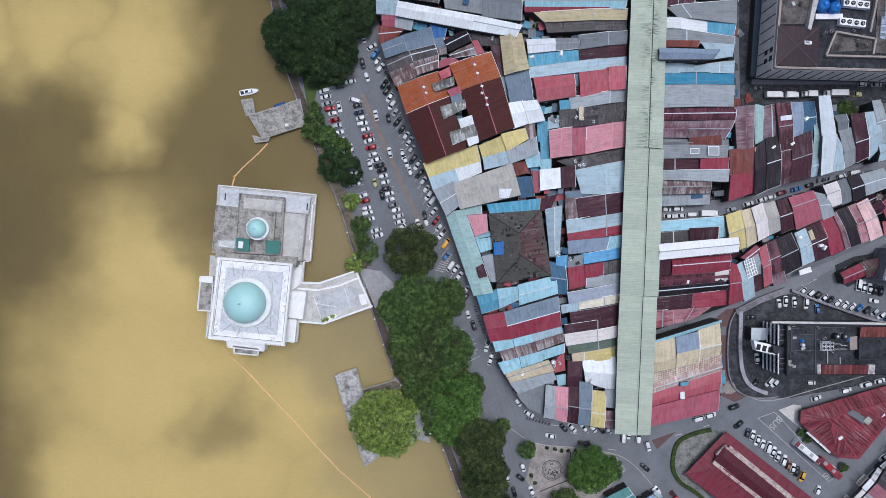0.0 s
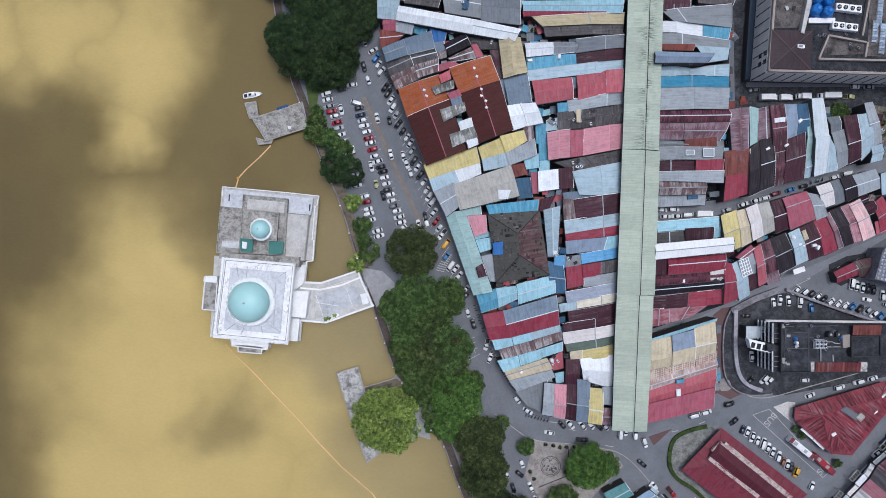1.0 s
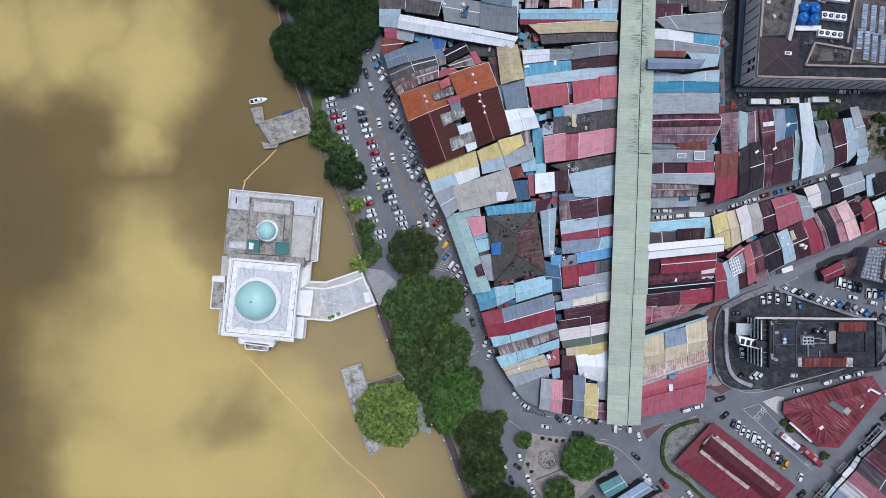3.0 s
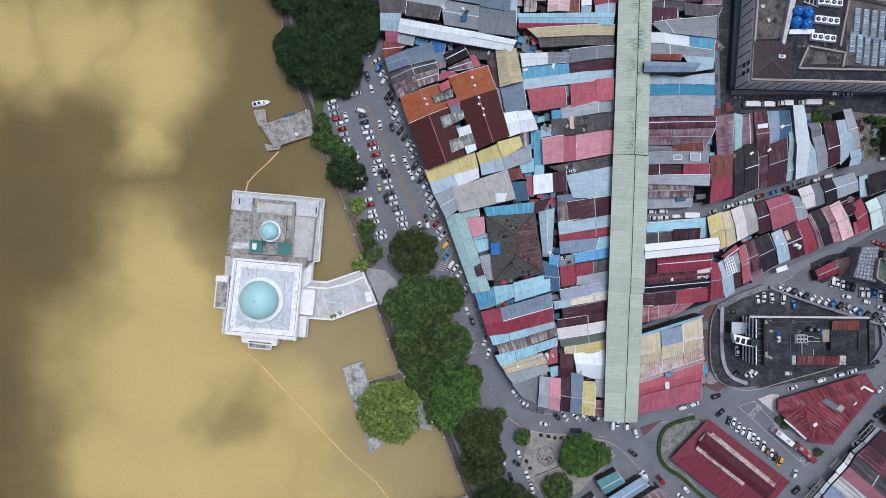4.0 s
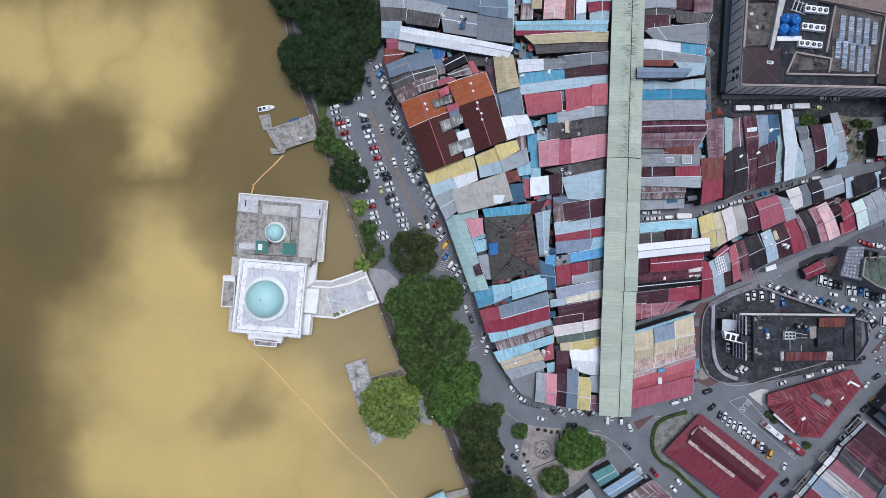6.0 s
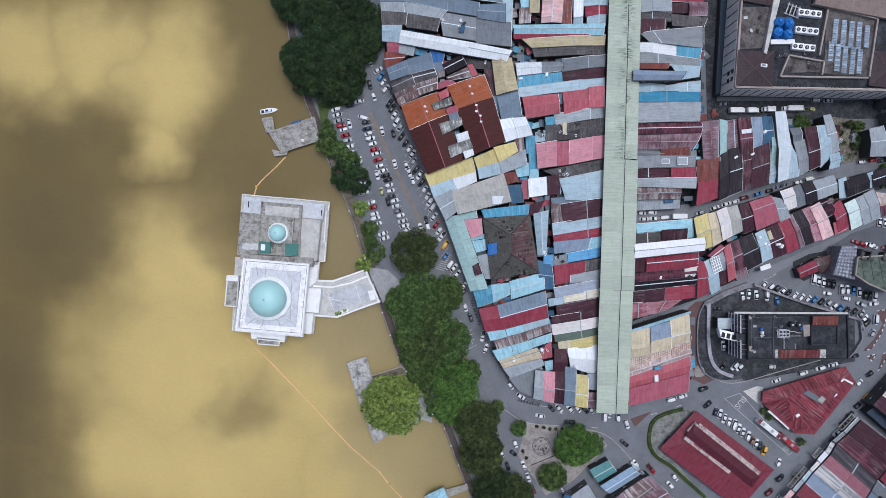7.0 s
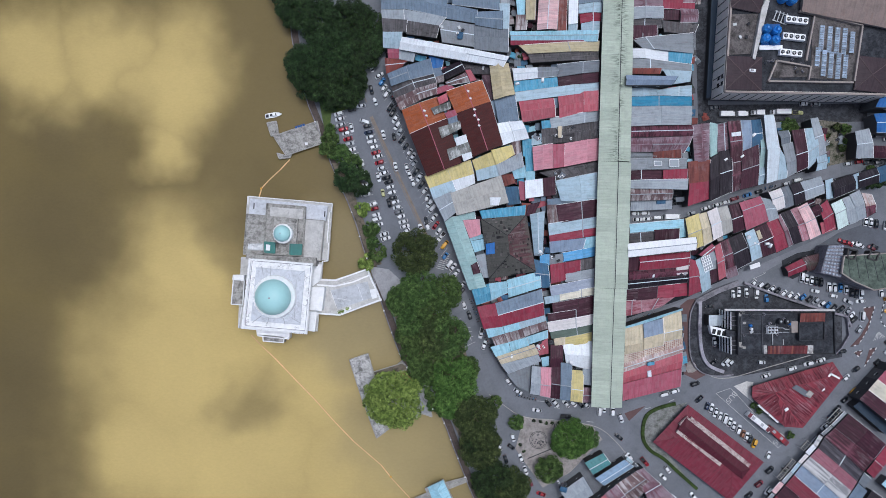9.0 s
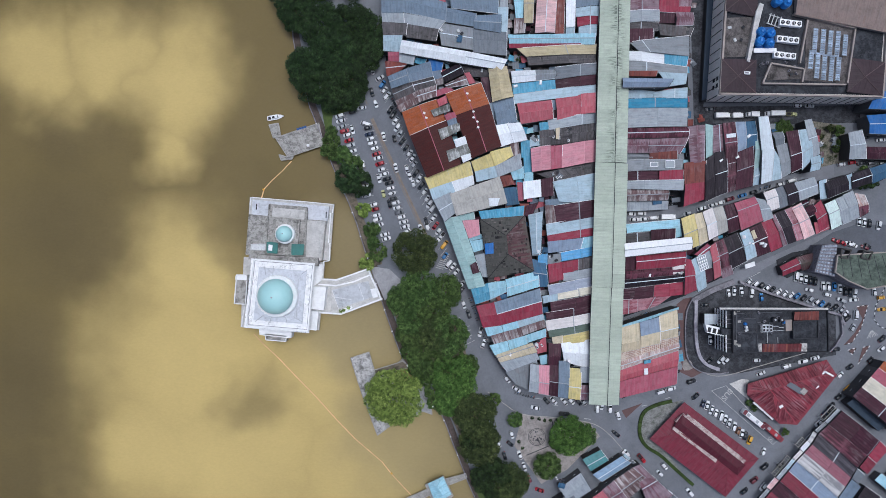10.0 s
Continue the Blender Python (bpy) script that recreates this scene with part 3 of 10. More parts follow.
def lathe(profile, n=20):
    """A turned shape through (radius, height) steps."""
    verts = [(r * math.cos(2 * math.pi * i / n), r * math.sin(2 * math.pi * i / n), z) for r, z in profile for i in range(n)]
    faces = [(j * n + i, j * n + (i + 1) % n, (j + 1) * n + (i + 1) % n, (j + 1) * n + i) for j in range(len(profile) - 1) for i in range(n)]
    return verts, faces + [tuple(range(n - 1, -1, -1)), tuple(range((len(profile) - 1) * n, len(profile) * n))]


# ---- trees ----
def crown(radius, tall, seed, count, leaf):
    """A crown of leaf clumps on many uneven lobes, about a stem at the origin."""
    rng = np.random.default_rng(seed)
    lobes = []
    for i in range(max(34, int(radius * 9))):
        a, d = rng.uniform(0, 2 * math.pi), radius * 0.84 * math.sqrt(rng.uniform(0, 1))
        size = radius * rng.uniform(0.13, 0.24)
        lobes.append((d * math.cos(a), d * math.sin(a), tall * (0.72 - 0.32 * (d / radius) ** 2) + rng.uniform(-0.2, 0.13) * tall, size))
    lobes = np.array(lobes)
    pick = rng.choice(len(lobes), count, p=lobes[:, 3] ** 2 / (lobes[:, 3] ** 2).sum())
    way = rng.normal(size=(count, 3))
    way[:, 2] = np.abs(way[:, 2]) * 1.1 - 0.45
    way /= np.linalg.norm(way, axis=1)[:, None]
    at = lobes[pick, :3] + way * lobes[pick, 3:4] * (0.72 + 0.36 * rng.random((count, 1))) * np.array([1, 1, 0.75])
    normal = way * 0.7 + rng.normal(size=(count, 3)) * 0.55 + np.array([0, 0, 0.5])
    normal /= np.linalg.norm(normal, axis=1)[:, None]
    side = np.cross(normal, rng.normal(size=(count, 3)))
    side /= np.linalg.norm(side, axis=1)[:, None]
    other = np.cross(normal, side)
    s = leaf * rng.uniform(0.6, 1.3, (count, 1))
    verts = np.stack([at - side * s, at + other * s * 0.55 - normal * s * 0.15, at + side * s, at - other * s * 0.55 - normal * s * 0.15], 1).reshape(-1, 3)
    return verts.tolist(), [(4 * i, 4 * i + 1, 4 * i + 2, 4 * i + 3) for i in range(count)]


def trunk(radius, tall, seed):
    rng = random.Random(seed)
    pieces = [tube(0, 0, -0.2, tall * 0.35, radius * 0.075, radius * 0.05, 10)]
    for i in range(6):
        a = i * 1.05 + rng.uniform(-0.3, 0.3)
        d = radius * rng.uniform(0.4, 0.65)
        pieces.append(bar((0, 0, tall * 0.3), (d * math.cos(a), d * math.sin(a), tall * rng.uniform(0.5, 0.62)), radius * 0.035, radius * 0.035))
    return joined(pieces)


TREES = {}


def tree(size, tone, x, y, scale=1.0, label="broad leafy green tree beside the waterfront"):
    radius, tall, count, leaf = {"large": (11, 13, 20000, 0.36), "mid": (6.5, 9, 9000, 0.32), "small": (3.6, 5.5, 3600, 0.26), "slim": (3.6, 11.5, 4200, 0.26)}[size]
    variant = random.randrange(3)
    m = pose(x, y, 0, 0, 0, random.uniform(0, 360)) @ Matrix.Diagonal((scale, scale, scale * random.uniform(0.9, 1.05), 1))
    key = (size, tone, variant)
    if key in TREES:
        made = copy_thing(TREES[key], m)
        return tagged(made, label)
    made = TREES[key] = thing("tree", 0, 0, 0, label, "tree", "waterfront trees")
    v, f = trunk(radius, tall, variant)
    part("trunk", mesh("trunk", v, f, [BARK]), made)
    v, f = crown(radius, tall, variant + 7, count, leaf)
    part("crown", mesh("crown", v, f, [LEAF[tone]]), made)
    made.matrix_basis = m
    made.scale = m.to_scale()
    return made


# ---- vehicles ----
def paint(name, code, rough=0.3):
    n = Net(name)
    where = n.add("NewGeometry").outputs["Position"]
    dust = n.noise(where, 1.2, 4.0)
    rnd = n.add("ObjectInfo").outputs["Random"]
    col = n.mix(n.math("MULTIPLY", n.ramp(dust, 0.4, 0.8), 0.2 if rgb(code)[1] > 0.1 else 0.03), rgb(code), rgb("8a857c"))
    tint = n.add("HueSaturation", {"Color": col, "Value": n.math("ADD", n.math("MULTIPLY", rnd, 0.2), 0.85)})
    n.bsdf.inputs["Coat Weight"].default_value = 0.2
    return n.done(tint.outputs[0], rough)


PAINT = {k: paint(k + "_car_paint", c) for k, c in (("white", "e8e9ea"), ("silver", "a9adb2"), ("black", "24262a"), ("grey", "5a5d63"), ("red", "a01626"), ("blue", "3079b8"),
                                                    ("yellow", "d9a423"), ("brown", "8a5a3c"), ("olive", "c9c98a"), ("navy", "27344f"), ("maroon", "6d2531"))}
HEADLIGHT = surface("headlight", "dfe3e6", 0.2, 0.1)
TAILLIGHT = surface("tail_light", "8f1a1c", 0.3, 0.1)


def loft(rows):
    """A closed hull through cross-sections (x, half width low, half width high, low, high)."""
    verts, faces = [], []
    for x, w0, w1, z0, z1 in rows:
        mid = z0 + (z1 - z0) * 0.55
        verts += [(x, -w0, z0), (x, -w0 * 1.02, mid), (x, -w1, z1 - 0.04), (x, -w1 * 0.85, z1), (x, w1 * 0.85, z1), (x, w1, z1 - 0.04), (x, w0 * 1.02, mid), (x, w0, z0)]
    for i in range(len(rows) - 1):
        for k in range(8):
            j = (k + 1) % 8
            faces.append((8 * i + k, 8 * i + 8 + k, 8 * i + 8 + j, 8 * i + j))
    n = 8 * (len(rows) - 1)
    faces += [tuple(range(8)), tuple(range(n + 7, n - 1, -1))]
    return verts, faces


def smooth(me):
    me.polygons.foreach_set("use_smooth", [True] * len(me.polygons))
    return me


def wheel_mesh():
    v, f = tube(0, 0, -0.11, 0.11, 0.32, 0.32, 14)
    w, g = tube(0, 0, -0.125, 0.125, 0.19, 0.17, 10)
    v, f = joined([(v, f), (w, g)])
    return mesh("wheel", [(x, z, y) for x, y, z in v], [tuple(reversed(q)) for q in f], [RUBBER, STEEL], slots=[0] * 16 + [1] * 12)


WHEEL = wheel_mesh()
LAMP_BOX = {m.name: mesh("lamp", *box(-0.08, -0.2, -0.08, 0.05, 0.2, 0.08, 0.02), [m]) for m in (HEADLIGHT, TAILLIGHT)}
# body sections, glasshouse (x low, x high, from, to, top), wheel places, length
CAR_PLANS = {}
CAR_PLANS["sedan"] = ([(-2.18, .5, .42, .38, .72), (-2.08, .7, .6, .3, .86), (-1.85, .82, .72, .25, .95), (-1.3, .85, .77, .22, .98), (0.9, .85, .77, .22, .96), (1.6, .83, .72, .24, .86), (1.95, .74, .62, .28, .76), (2.12, .6, .5, .34, .68), (2.2, .4, .34, .4, .6)], (-1.75, -0.95, 0.25, 1.1, 1.44), (-1.3, 1.35))
CAR_PLANS["hatch"] = ([(-1.82, .55, .5, .38, .85), (-1.74, .72, .66, .3, .95), (-1.5, .81, .74, .25, 1.0), (-0.9, .83, .76, .22, 1.0), (0.8, .83, .76, .22, .98), (1.35, .8, .7, .24, .88), (1.65, .72, .6, .28, .78), (1.8, .58, .48, .34, .7), (1.87, .4, .34, .4, .62)], (-1.74, -1.4, 0.2, 0.98, 1.5), (-1.15, 1.2))
CAR_PLANS["suv"] = ([(-2.15, .62, .56, .42, .95), (-2.06, .78, .72, .35, 1.05), (-1.8, .87, .8, .3, 1.1), (-1.0, .89, .82, .28, 1.1), (0.9, .89, .82, .28, 1.08), (1.6, .87, .78, .3, 1.0), (1.98, .78, .68, .34, .9), (2.14, .64, .54, .4, .8), (2.2, .46, .4, .45, .72)], (-2.08, -1.75, 0.35, 1.15, 1.74), (-1.35, 1.4))
CAR_PLANS["van"] = ([(-2.3, .7, .66, .42, 1.05), (-2.2, .82, .78, .32, 1.15), (-1.9, .87, .82, .28, 1.2), (-1.0, .88, .82, .28, 1.2), (1.5, .88, .82, .28, 1.18), (2.0, .84, .74, .3, 1.05), (2.22, .72, .62, .36, .9), (2.32, .5, .44, .42, .78)], (-2.22, -2.05, 1.1, 1.85, 1.95), (-1.4, 1.5))
CAR_PLANS["pickup"] = ([(-2.55, .76, .74, .42, .92), (-2.45, .86, .82, .37, 1.02), (-1.6, .89, .84, .33, 1.05), (0.0, .89, .84, .32, 1.05), (1.0, .89, .84, .32, 1.04), (1.9, .87, .78, .34, .96), (2.3, .76, .66, .38, .86), (2.48, .6, .5, .42, .76)], (-0.5, -0.15, 0.62, 1.3, 1.75), (-1.6, 1.6))
CARS = {}


def vehicle(kind, colour, x, y, turn, z=0.02):
    m = pose(x, y, z, 0, 0, turn)
    if (kind, colour) in CARS:
        return copy_thing(CARS[kind, colour], m)
    words = {"sedan": "saloon car", "hatch": "small hatchback car", "suv": "tall family car", "van": "passenger van", "pickup": "pickup truck"}[kind]
    car = CARS[kind, colour] = thing(kind if kind in ("van", "pickup") else "car", 0, 0, 0, f"{colour} {words} with dark glass on the asphalt", "car", "vehicles")
    rows, (g0, g1, g2, g3, tall), axles = CAR_PLANS[kind]
    part("body", smooth(mesh("body", *loft(rows), [PAINT[colour]])), car)
    wide = rows[3][2] * 0.97
    belt = rows[3][4] - 0.03
    v = [(g0, -wide, belt), (g3, -wide, belt), (g3, wide, belt), (g0, wide, belt), (g1, -wide * 0.8, tall), (g2, -wide * 0.8, tall), (g2, wide * 0.8, tall), (g1, wide * 0.8, tall)]
    part("glasshouse", mesh("glasshouse", v, BOX, [GLASS]), car, "dark car glass")
    half = wide * 0.86
    v, f = loft([(g1 - 0.16, half * 0.7, half * 0.66, tall - 0.1, tall - 0.03), (g1, half * 0.97, half * 0.9, tall - 0.08, tall + 0.03), ((g1 + g2) / 2, half, half * 0.94, tall - 0.06, tall + 0.06), (g2, half * 0.97, half * 0.9, tall - 0.08, tall + 0.03), (g2 + 0.14, half * 0.78, half * 0.72, tall - 0.12, tall - 0.03)])
    part("roof", smooth(mesh("roof", v, f, [PAINT[colour]])), car)
    if kind == "pickup":
        v, f = box(-2.45, -0.74, 1.03, -0.6, 0.74, 1.06)
        part("load_bed", mesh("load_bed", v, f, [PLASTIC]), car, "dark open load bed")
    for ax in axles:
        for side in (-1, 1):
            part("wheel", WHEEL, car, at=pose(ax, side * (rows[3][1] - 0.06), 0.32))
    for side in (-1, 1):
        part("headlight", LAMP_BOX["headlight"], car, at=pose(rows[-2][0] - 0.04, side * 0.5, rows[-2][4] - 0.06))
        part("tail_light", LAMP_BOX["tail_light"], car, at=pose(rows[1][0] + 0.03, side * 0.56, rows[1][4] - 0.06))
    car.matrix_basis = m
    return car


def long_vehicle(name, colour, x, y, turn, length, label, high=2.9, stripe=None):
    """A lorry or a bus: box body or saloon, cab, windows, wheels."""
    top = thing(name, x, y, 0.02, label, name, "vehicles", turn=turn)
    h, w = length / 2, 1.22
    if name == "bus":
        v, f = loft([(-h, 1.1, 1.05, .5, high - .15), (-h + .2, w, 1.15, .35, high), (h - .3, w, 1.15, .35, high), (h, 1.1, 1.0, .5, high - .2)])
        part("body", mesh("body", v, f, [PAINT[colour]]), top)
        for side in (-1, 1):
            v, f = box(-h + 0.5, side * 1.235 - 0.02, 1.5, h - 0.6, side * 1.235 + 0.02, 2.4)
            part("window", mesh("window", v, f, [GLASS]), top)
        v, f = box(h - 0.06, -1.0, 1.3, h + 0.03, 1.0, 2.5)
        part("windscreen", mesh("windscreen", v, f, [GLASS]), top)
        for px, long in ((-h * 0.55, 1.6), (h * 0.25, 1.4)):
            v, f = box(px - long / 2, -0.7, high - 0.02, px + long / 2, 0.7, high + 0.22, 0.1)
            part("roof_unit", mesh("roof_unit", v, f, [PAINT["silver"]]), top)
        if stripe:
            v, f = box(-h + 0.1, -1.1, high - 0.01, -h + 1.7, 1.1, high + 0.03, 0.05)
            part("roof_panel", mesh("roof_panel", v, f, [PAINT[stripe]]), top)
            v, f = box(h - 2.0, -1.1, high - 0.01, h - 0.4, 1.1, high + 0.03, 0.05)
            part("roof_panel", mesh("roof_panel", v, f, [PAINT[stripe]]), top)
    else:
        v, f = box(-h, -1.15, 0.9, h - 1.9, 1.15, high, 0.03)
        part("cargo_box", mesh("cargo_box", v, f, [PAINT[colour]]), top)
        v, f = loft([(h - 1.75, 1.0, 0.95, .5, 2.1), (h - 0.7, 1.05, 0.95, .45, 2.1), (h - 0.15, 1.05, 0.95, .45, 1.3), (h, 0.95, 0.9, .5, 1.1)])
        part("cab", mesh("cab", v, f, [PAINT["white"]]), top)
        v, f = box(h - 0.78, -0.85, 1.3, h - 0.3, 0.85, 2.0, 0.08)
        part("windscreen", mesh("windscreen", v, f, [GLASS]), top)
        v, f = box(-h, -0.45, 0.55, h - 0.5, 0.45, 0.9)
        part("chassis", mesh("chassis", v, f, [PLASTIC]), top)
    for ax in (-h * 0.55, h * 0.62):
        for side in (-1, 1):
            part("wheel", WHEEL, top, at=pose(ax, side * 1.02, 0.44) @ Matrix.Scale(1.35, 4))
    return top


MOTO = {}


def motorcycle(colour, x, y, turn):
    m = pose(x, y, 0.04, 0, 0, turn)
    if colour in MOTO:
        return copy_thing(MOTO[colour], m)
    top = MOTO[colour] = thing("motorcycle", 0, 0, 0, f"{colour} motorcycle parked at the kerb", "motorcycle", "motorcycles")
    part("body", mesh("body", *loft([(-0.75, .08, .1, .55, .8), (-0.3, .16, .16, .35, .85), (0.35, .14, .12, .35, .8), (0.62, .08, .08, .5, 1.0)]), [PAINT[colour]]), top)
    part("seat", mesh("seat", *box(-0.8, -0.15, 0.8, 0.1, 0.15, 0.92, 0.03), [PLASTIC]), top)
    part("handlebar", mesh("handlebar", *bar((0.5, -0.38, 1.05), (0.5, 0.38, 1.05), 0.06, 0.06), [STEEL]), top)
    for ax in (-0.62, 0.68):
        part("wheel", WHEEL, top, at=pose(ax, 0, 0.3) @ Matrix.Diagonal((0.92, 0.5, 0.92, 1)))
    top.matrix_basis = m
    return top


AWNING_POST = mesh("post", *tube(0, 0, 0, 1, 0.06, 0.06, 6), [STEEL])


def awning(colour, x, y, z, wide, deep, turn):
    """A low lean-to sheet on a post over a back yard."""
    top = thing("awning", x, y, 0, f"low {WORDS.get(colour, colour)} lean-to sheet over a back yard", "awning", "yard awnings", turn=turn)
    w, d = wide / 2, deep / 2
    v, f, uv = ribbed((-w, -d, z), (w, -d, z), (-w, d, z + 0.5), (w, d, z + 0.5))
    part("sheet", mesh("sheet", v, f, [ROOFS[colour]], uv), top)
    for px, py, h in ((random.choice((-w, w)) * 0.9, -d * 0.9, z),):
        part("post", AWNING_POST, top, at=pose(px, py, 0) @ Matrix.Diagonal((1, 1, h, 1)))


# ---- paved areas ----
def settle(top, x, y):
    """Moves a thing's base to x, y and leaves its parts where they are."""
    for c in top.children:
        c.location -= Vector((x, y, 0))
    top.location = (x, y, 0)
    return top


flat("yard", [(-26.1, 117.2), (74.0, 117.2), (69.3, -70.0), (40.9, -66.4), (29.2, -56.9), (13.0, -17.8), (-5.8, 34.4), (-18.0, 65.0), (-25.2, 85.7)], 0.0, 0.05, LANE_SHADE, "back lanes between the terraces with shade in their colour", "ground")
flat("yard", [(90.2, 117.2), (116.1, 117.2), (115.6, 56.5), (122.8, 57.4), (113.8, 20.0), (87.7, 17.8)], 0.0, 0.05, LANE_SHADE, "back lanes between the terraces with shade in their colour", "ground")
flat("yard", [(85.9, 11.0), (112.0, 12.4), (125.1, 17.8), (143.1, -6.5), (120.1, -20.5), (109.3, -24.1), (84.6, -32.4)], 0.0, 0.05, LANE_SHADE, "back lanes between the terraces with shade in their colour", "ground")
flat("yard", [(120.6, 25.0), (125.1, 57.4), (147.6, 58.3), (174.6, 53.1), (174.6, 36.2), (138.6, 27.7)], 0.0, 0.05, LANE_SHADE, "back lanes between the terraces with shade in their colour", "ground")
flat("yard", [(119.5, -21.1), (138.6, -17.8), (183.6, -31.7), (183.6, -51.1), (138.6, -59.2), (125.1, -59.6), (118.8, -53.8), (117.4, -35.8)], 0.0, 0.05, TAR, "dark stained asphalt of the walled car park", "ground")
flat("yard", [(117.2, 117.2), (126.2, 117.2), (122.8, 65.5), (196.0, 65.5), (196.0, 57.2), (118.3, 56.5)], 0.0, 0.04, TAR, "dark service road behind the hotel", "road")
flat("yard", [(84.1, -34.9), (110.5, -27.2), (111.1, -58.3), (83.5, -70.6)], 0.0, 0.05, LANE_SHADE, "back lanes between the terraces with shade in their colour", "ground")
flat("road", [(87.3, 17.3), (114.3, 19.6), (138.6, 26.3), (183.6, 38.0), (183.6, 32.6), (149.8, 22.7), (112.7, 12.4), (86.8, 11.2)], 0.0, 0.06, LIGHT_ROAD, "pale worn asphalt street between the terraces", "road")
flat("road", [(84.6, -33.5), (107.5, -25.9), (122.8, -17.8), (147.6, -7.6), (183.6, 8.1), (183.6, 3.6), (154.3, -8.3), (138.6, -16.9), (116.1, -24.1), (84.1, -36.2)], 0.0, 0.055, LIGHT_ROAD, "pale worn asphalt street behind the terraces", "road")
flat("car_park", [(168.4, -2.4), (182.4, 6.1), (193.4, 9.7), (206.0, 9.5), (230.0, 9.0), (230.0, -4.0), (205.8, -4.6), (174.9, -3.8)], 0.0, 0.07, MID_ASPHALT, "darker asphalt of the car park behind the corner block", "ground")
flat("pavement", [(-33.7, -7.4), (-24.7, -8.8), (-18.9, -14.4), (-27.0, -23.6)], 0.0, 0.12, FORECOURT, "grey paved forecourt at the bridge", "pavement")
flat("plaza", [(36.9, -77.2), (48.6, -79.0), (67.9, -81.2), (72.9, -88.0), (57.6, -103.3), (45.2, -110.0), (32.8, -92.0)], 0.0, 0.12, PAVING, "grey stone plaza with a round pattern", "pavement")
flat("islet", [(-36.4, -57.4), (-26.1, -56.0), (-19.1, -51.1), (-17.5, -52.9), (-24.3, -58.7), (-21.1, -69.5), (-25.2, -82.6), (-31.0, -86.6), (-34.2, -74.0)], -5.0, -0.2, CONCRETE, "concrete islet carrying the bright tree", "ground")
flat("vacant_lot", [(173.8, 58.2), (188.0, 56.2), (190.0, 39.5), (177.5, 36.7)], 0.0, 0.06, RUBBLE, "cleared vacant lot of bare earth and rubble", "ground")
flat("garden", [(112.0, -71.3), (95.8, -75.4), (92.0, -80.8), (91.8, -88.0), (96.3, -93.8), (104.8, -99.7), (113.8, -108.9), (102.6, -94.3), (97.2, -88.9)], 0.0, 0.12, GRAVEL, "pale gravel garden round the civic hall", "ground")
flat("traffic_island", [(83.1, -76.1), (92.7, -72.8), (85.2, -79.6)], 0.0, 0.14, RED_PAVE, "red paved triangular traffic island", "pavement")
flat("traffic_island", [(193.5, -28.7), (198.8, -27.9), (195.5, -38.5), (191.2, -45.3), (187.2, -46.6), (192.3, -41.1), (196.1, -34.5)], 0.0, 0.14, RED_PAVE, "red paved traffic island with painted kerb", "pavement")
flat("traffic_island", [(189.1, -49.0), (193.0, -47.9), (191.2, -51.1)], 0.0, 0.14, RED_PAVE, "red paved traffic island with painted kerb", "pavement")
flat("traffic_island", [(196.2, -47.7), (199.4, -46.9), (193.7, -55.6)], 0.0, 0.14, RED_PAVE, "red paved traffic island with painted kerb", "pavement")
flat("verge", [(-56.7, 72.2), (-39.6, 79.0), (-37.8, 67.7), (-41.4, 65.5), (-50.4, 63.2), (-51.3, 56.5), (-53.8, 56.0)], 0.0, 0.1, GRASS, "worn grass verge under the trees", "ground")
flat("verge", [(-50.4, 40.3), (-45.4, 40.3), (-32.4, 3.6), (-27.9, -6.5), (-32.4, -7.4)], 0.0, 0.1, EARTH, "dusty planted strip along the promenade", "ground")
flat("verge", [(-25.2, -22.3), (8.1, -33.5), (14.8, -71.8), (26.1, -94.3), (12.6, -98.8), (-5.4, -58.3), (-18.9, -40.3)], 0.0, 0.1, EARTH, "shaded earth under the waterfront trees", "ground")
flat("verge", [(11.5, -105.8), (14.7, -104.7), (31.1, -129.2), (21.9, -129.1)], 0.0, 0.1, GRASS, "narrow grass strip beside the promenade", "ground")
flat("traffic_island", [(156.1, -6.5), (163.3, -3.1), (171.9, -1.6), (173.7, -8.8), (161.1, -15.1), (157.0, -12.8)], 0.0, 0.15, DARK_CONCRETE, "raised island under the red-roofed shelters", "pavement")
flat("pavement", [(109.3, -26.8), (112.7, -24.1), (116.5, -23.4), (115.2, -35.8), (116.1, -49.3), (121.7, -58.3), (116.1, -61.0), (110.5, -58.3), (111.1, -44.8)], 0.0, 0.12, RED_PAVE, "reddish paved corner beside the ramp", "pavement")

flat("pavement", [(133.6, -64.1), (139.5, -61.9), (142.6, -62.3), (141.7, -69.1), (143.1, -72.2)], 0.0, 0.12, PALE_DECK, "pale paved corner beside the angular hall", "pavement")
flat("pavement", [(111.6, -56.0), (112.3, -52.9), (114.3, -52.0), (116.1, -53.8), (116.8, -56.5), (114.7, -57.6), (112.5, -57.6)], 0.0, 0.2, PAVING, "rounded pale paved bed beside the ramp", "pavement")

# seawall coping, promenade and its lamps
wall = thing("seawall", 0, 0, 0, "low concrete seawall coping along the promenade", "wall", kind="structure")
prom = []
for p, q in zip(SHORE, SHORE[1:]):
    v, f = bar((p[0] + 0.3, p[1], 0.2), (q[0] + 0.3, q[1], 0.2), 0.35, 0.9)
    part("coping", mesh("coping", v, f, [GREY_WALL]), wall)
    prom.append(slab([p, q, (q[0] + 3.2, q[1] + 0.9), (p[0] + 3.2, p[1] + 0.9)], 0.02, 0.08 + 0.006 * (len(prom) % 2)))
v, f = joined(prom)
tagged(new("promenade", mesh("promenade", v, f, [BRICK])), "brown brick paved promenade beside the water", "pavement", "", "structure")
post = None
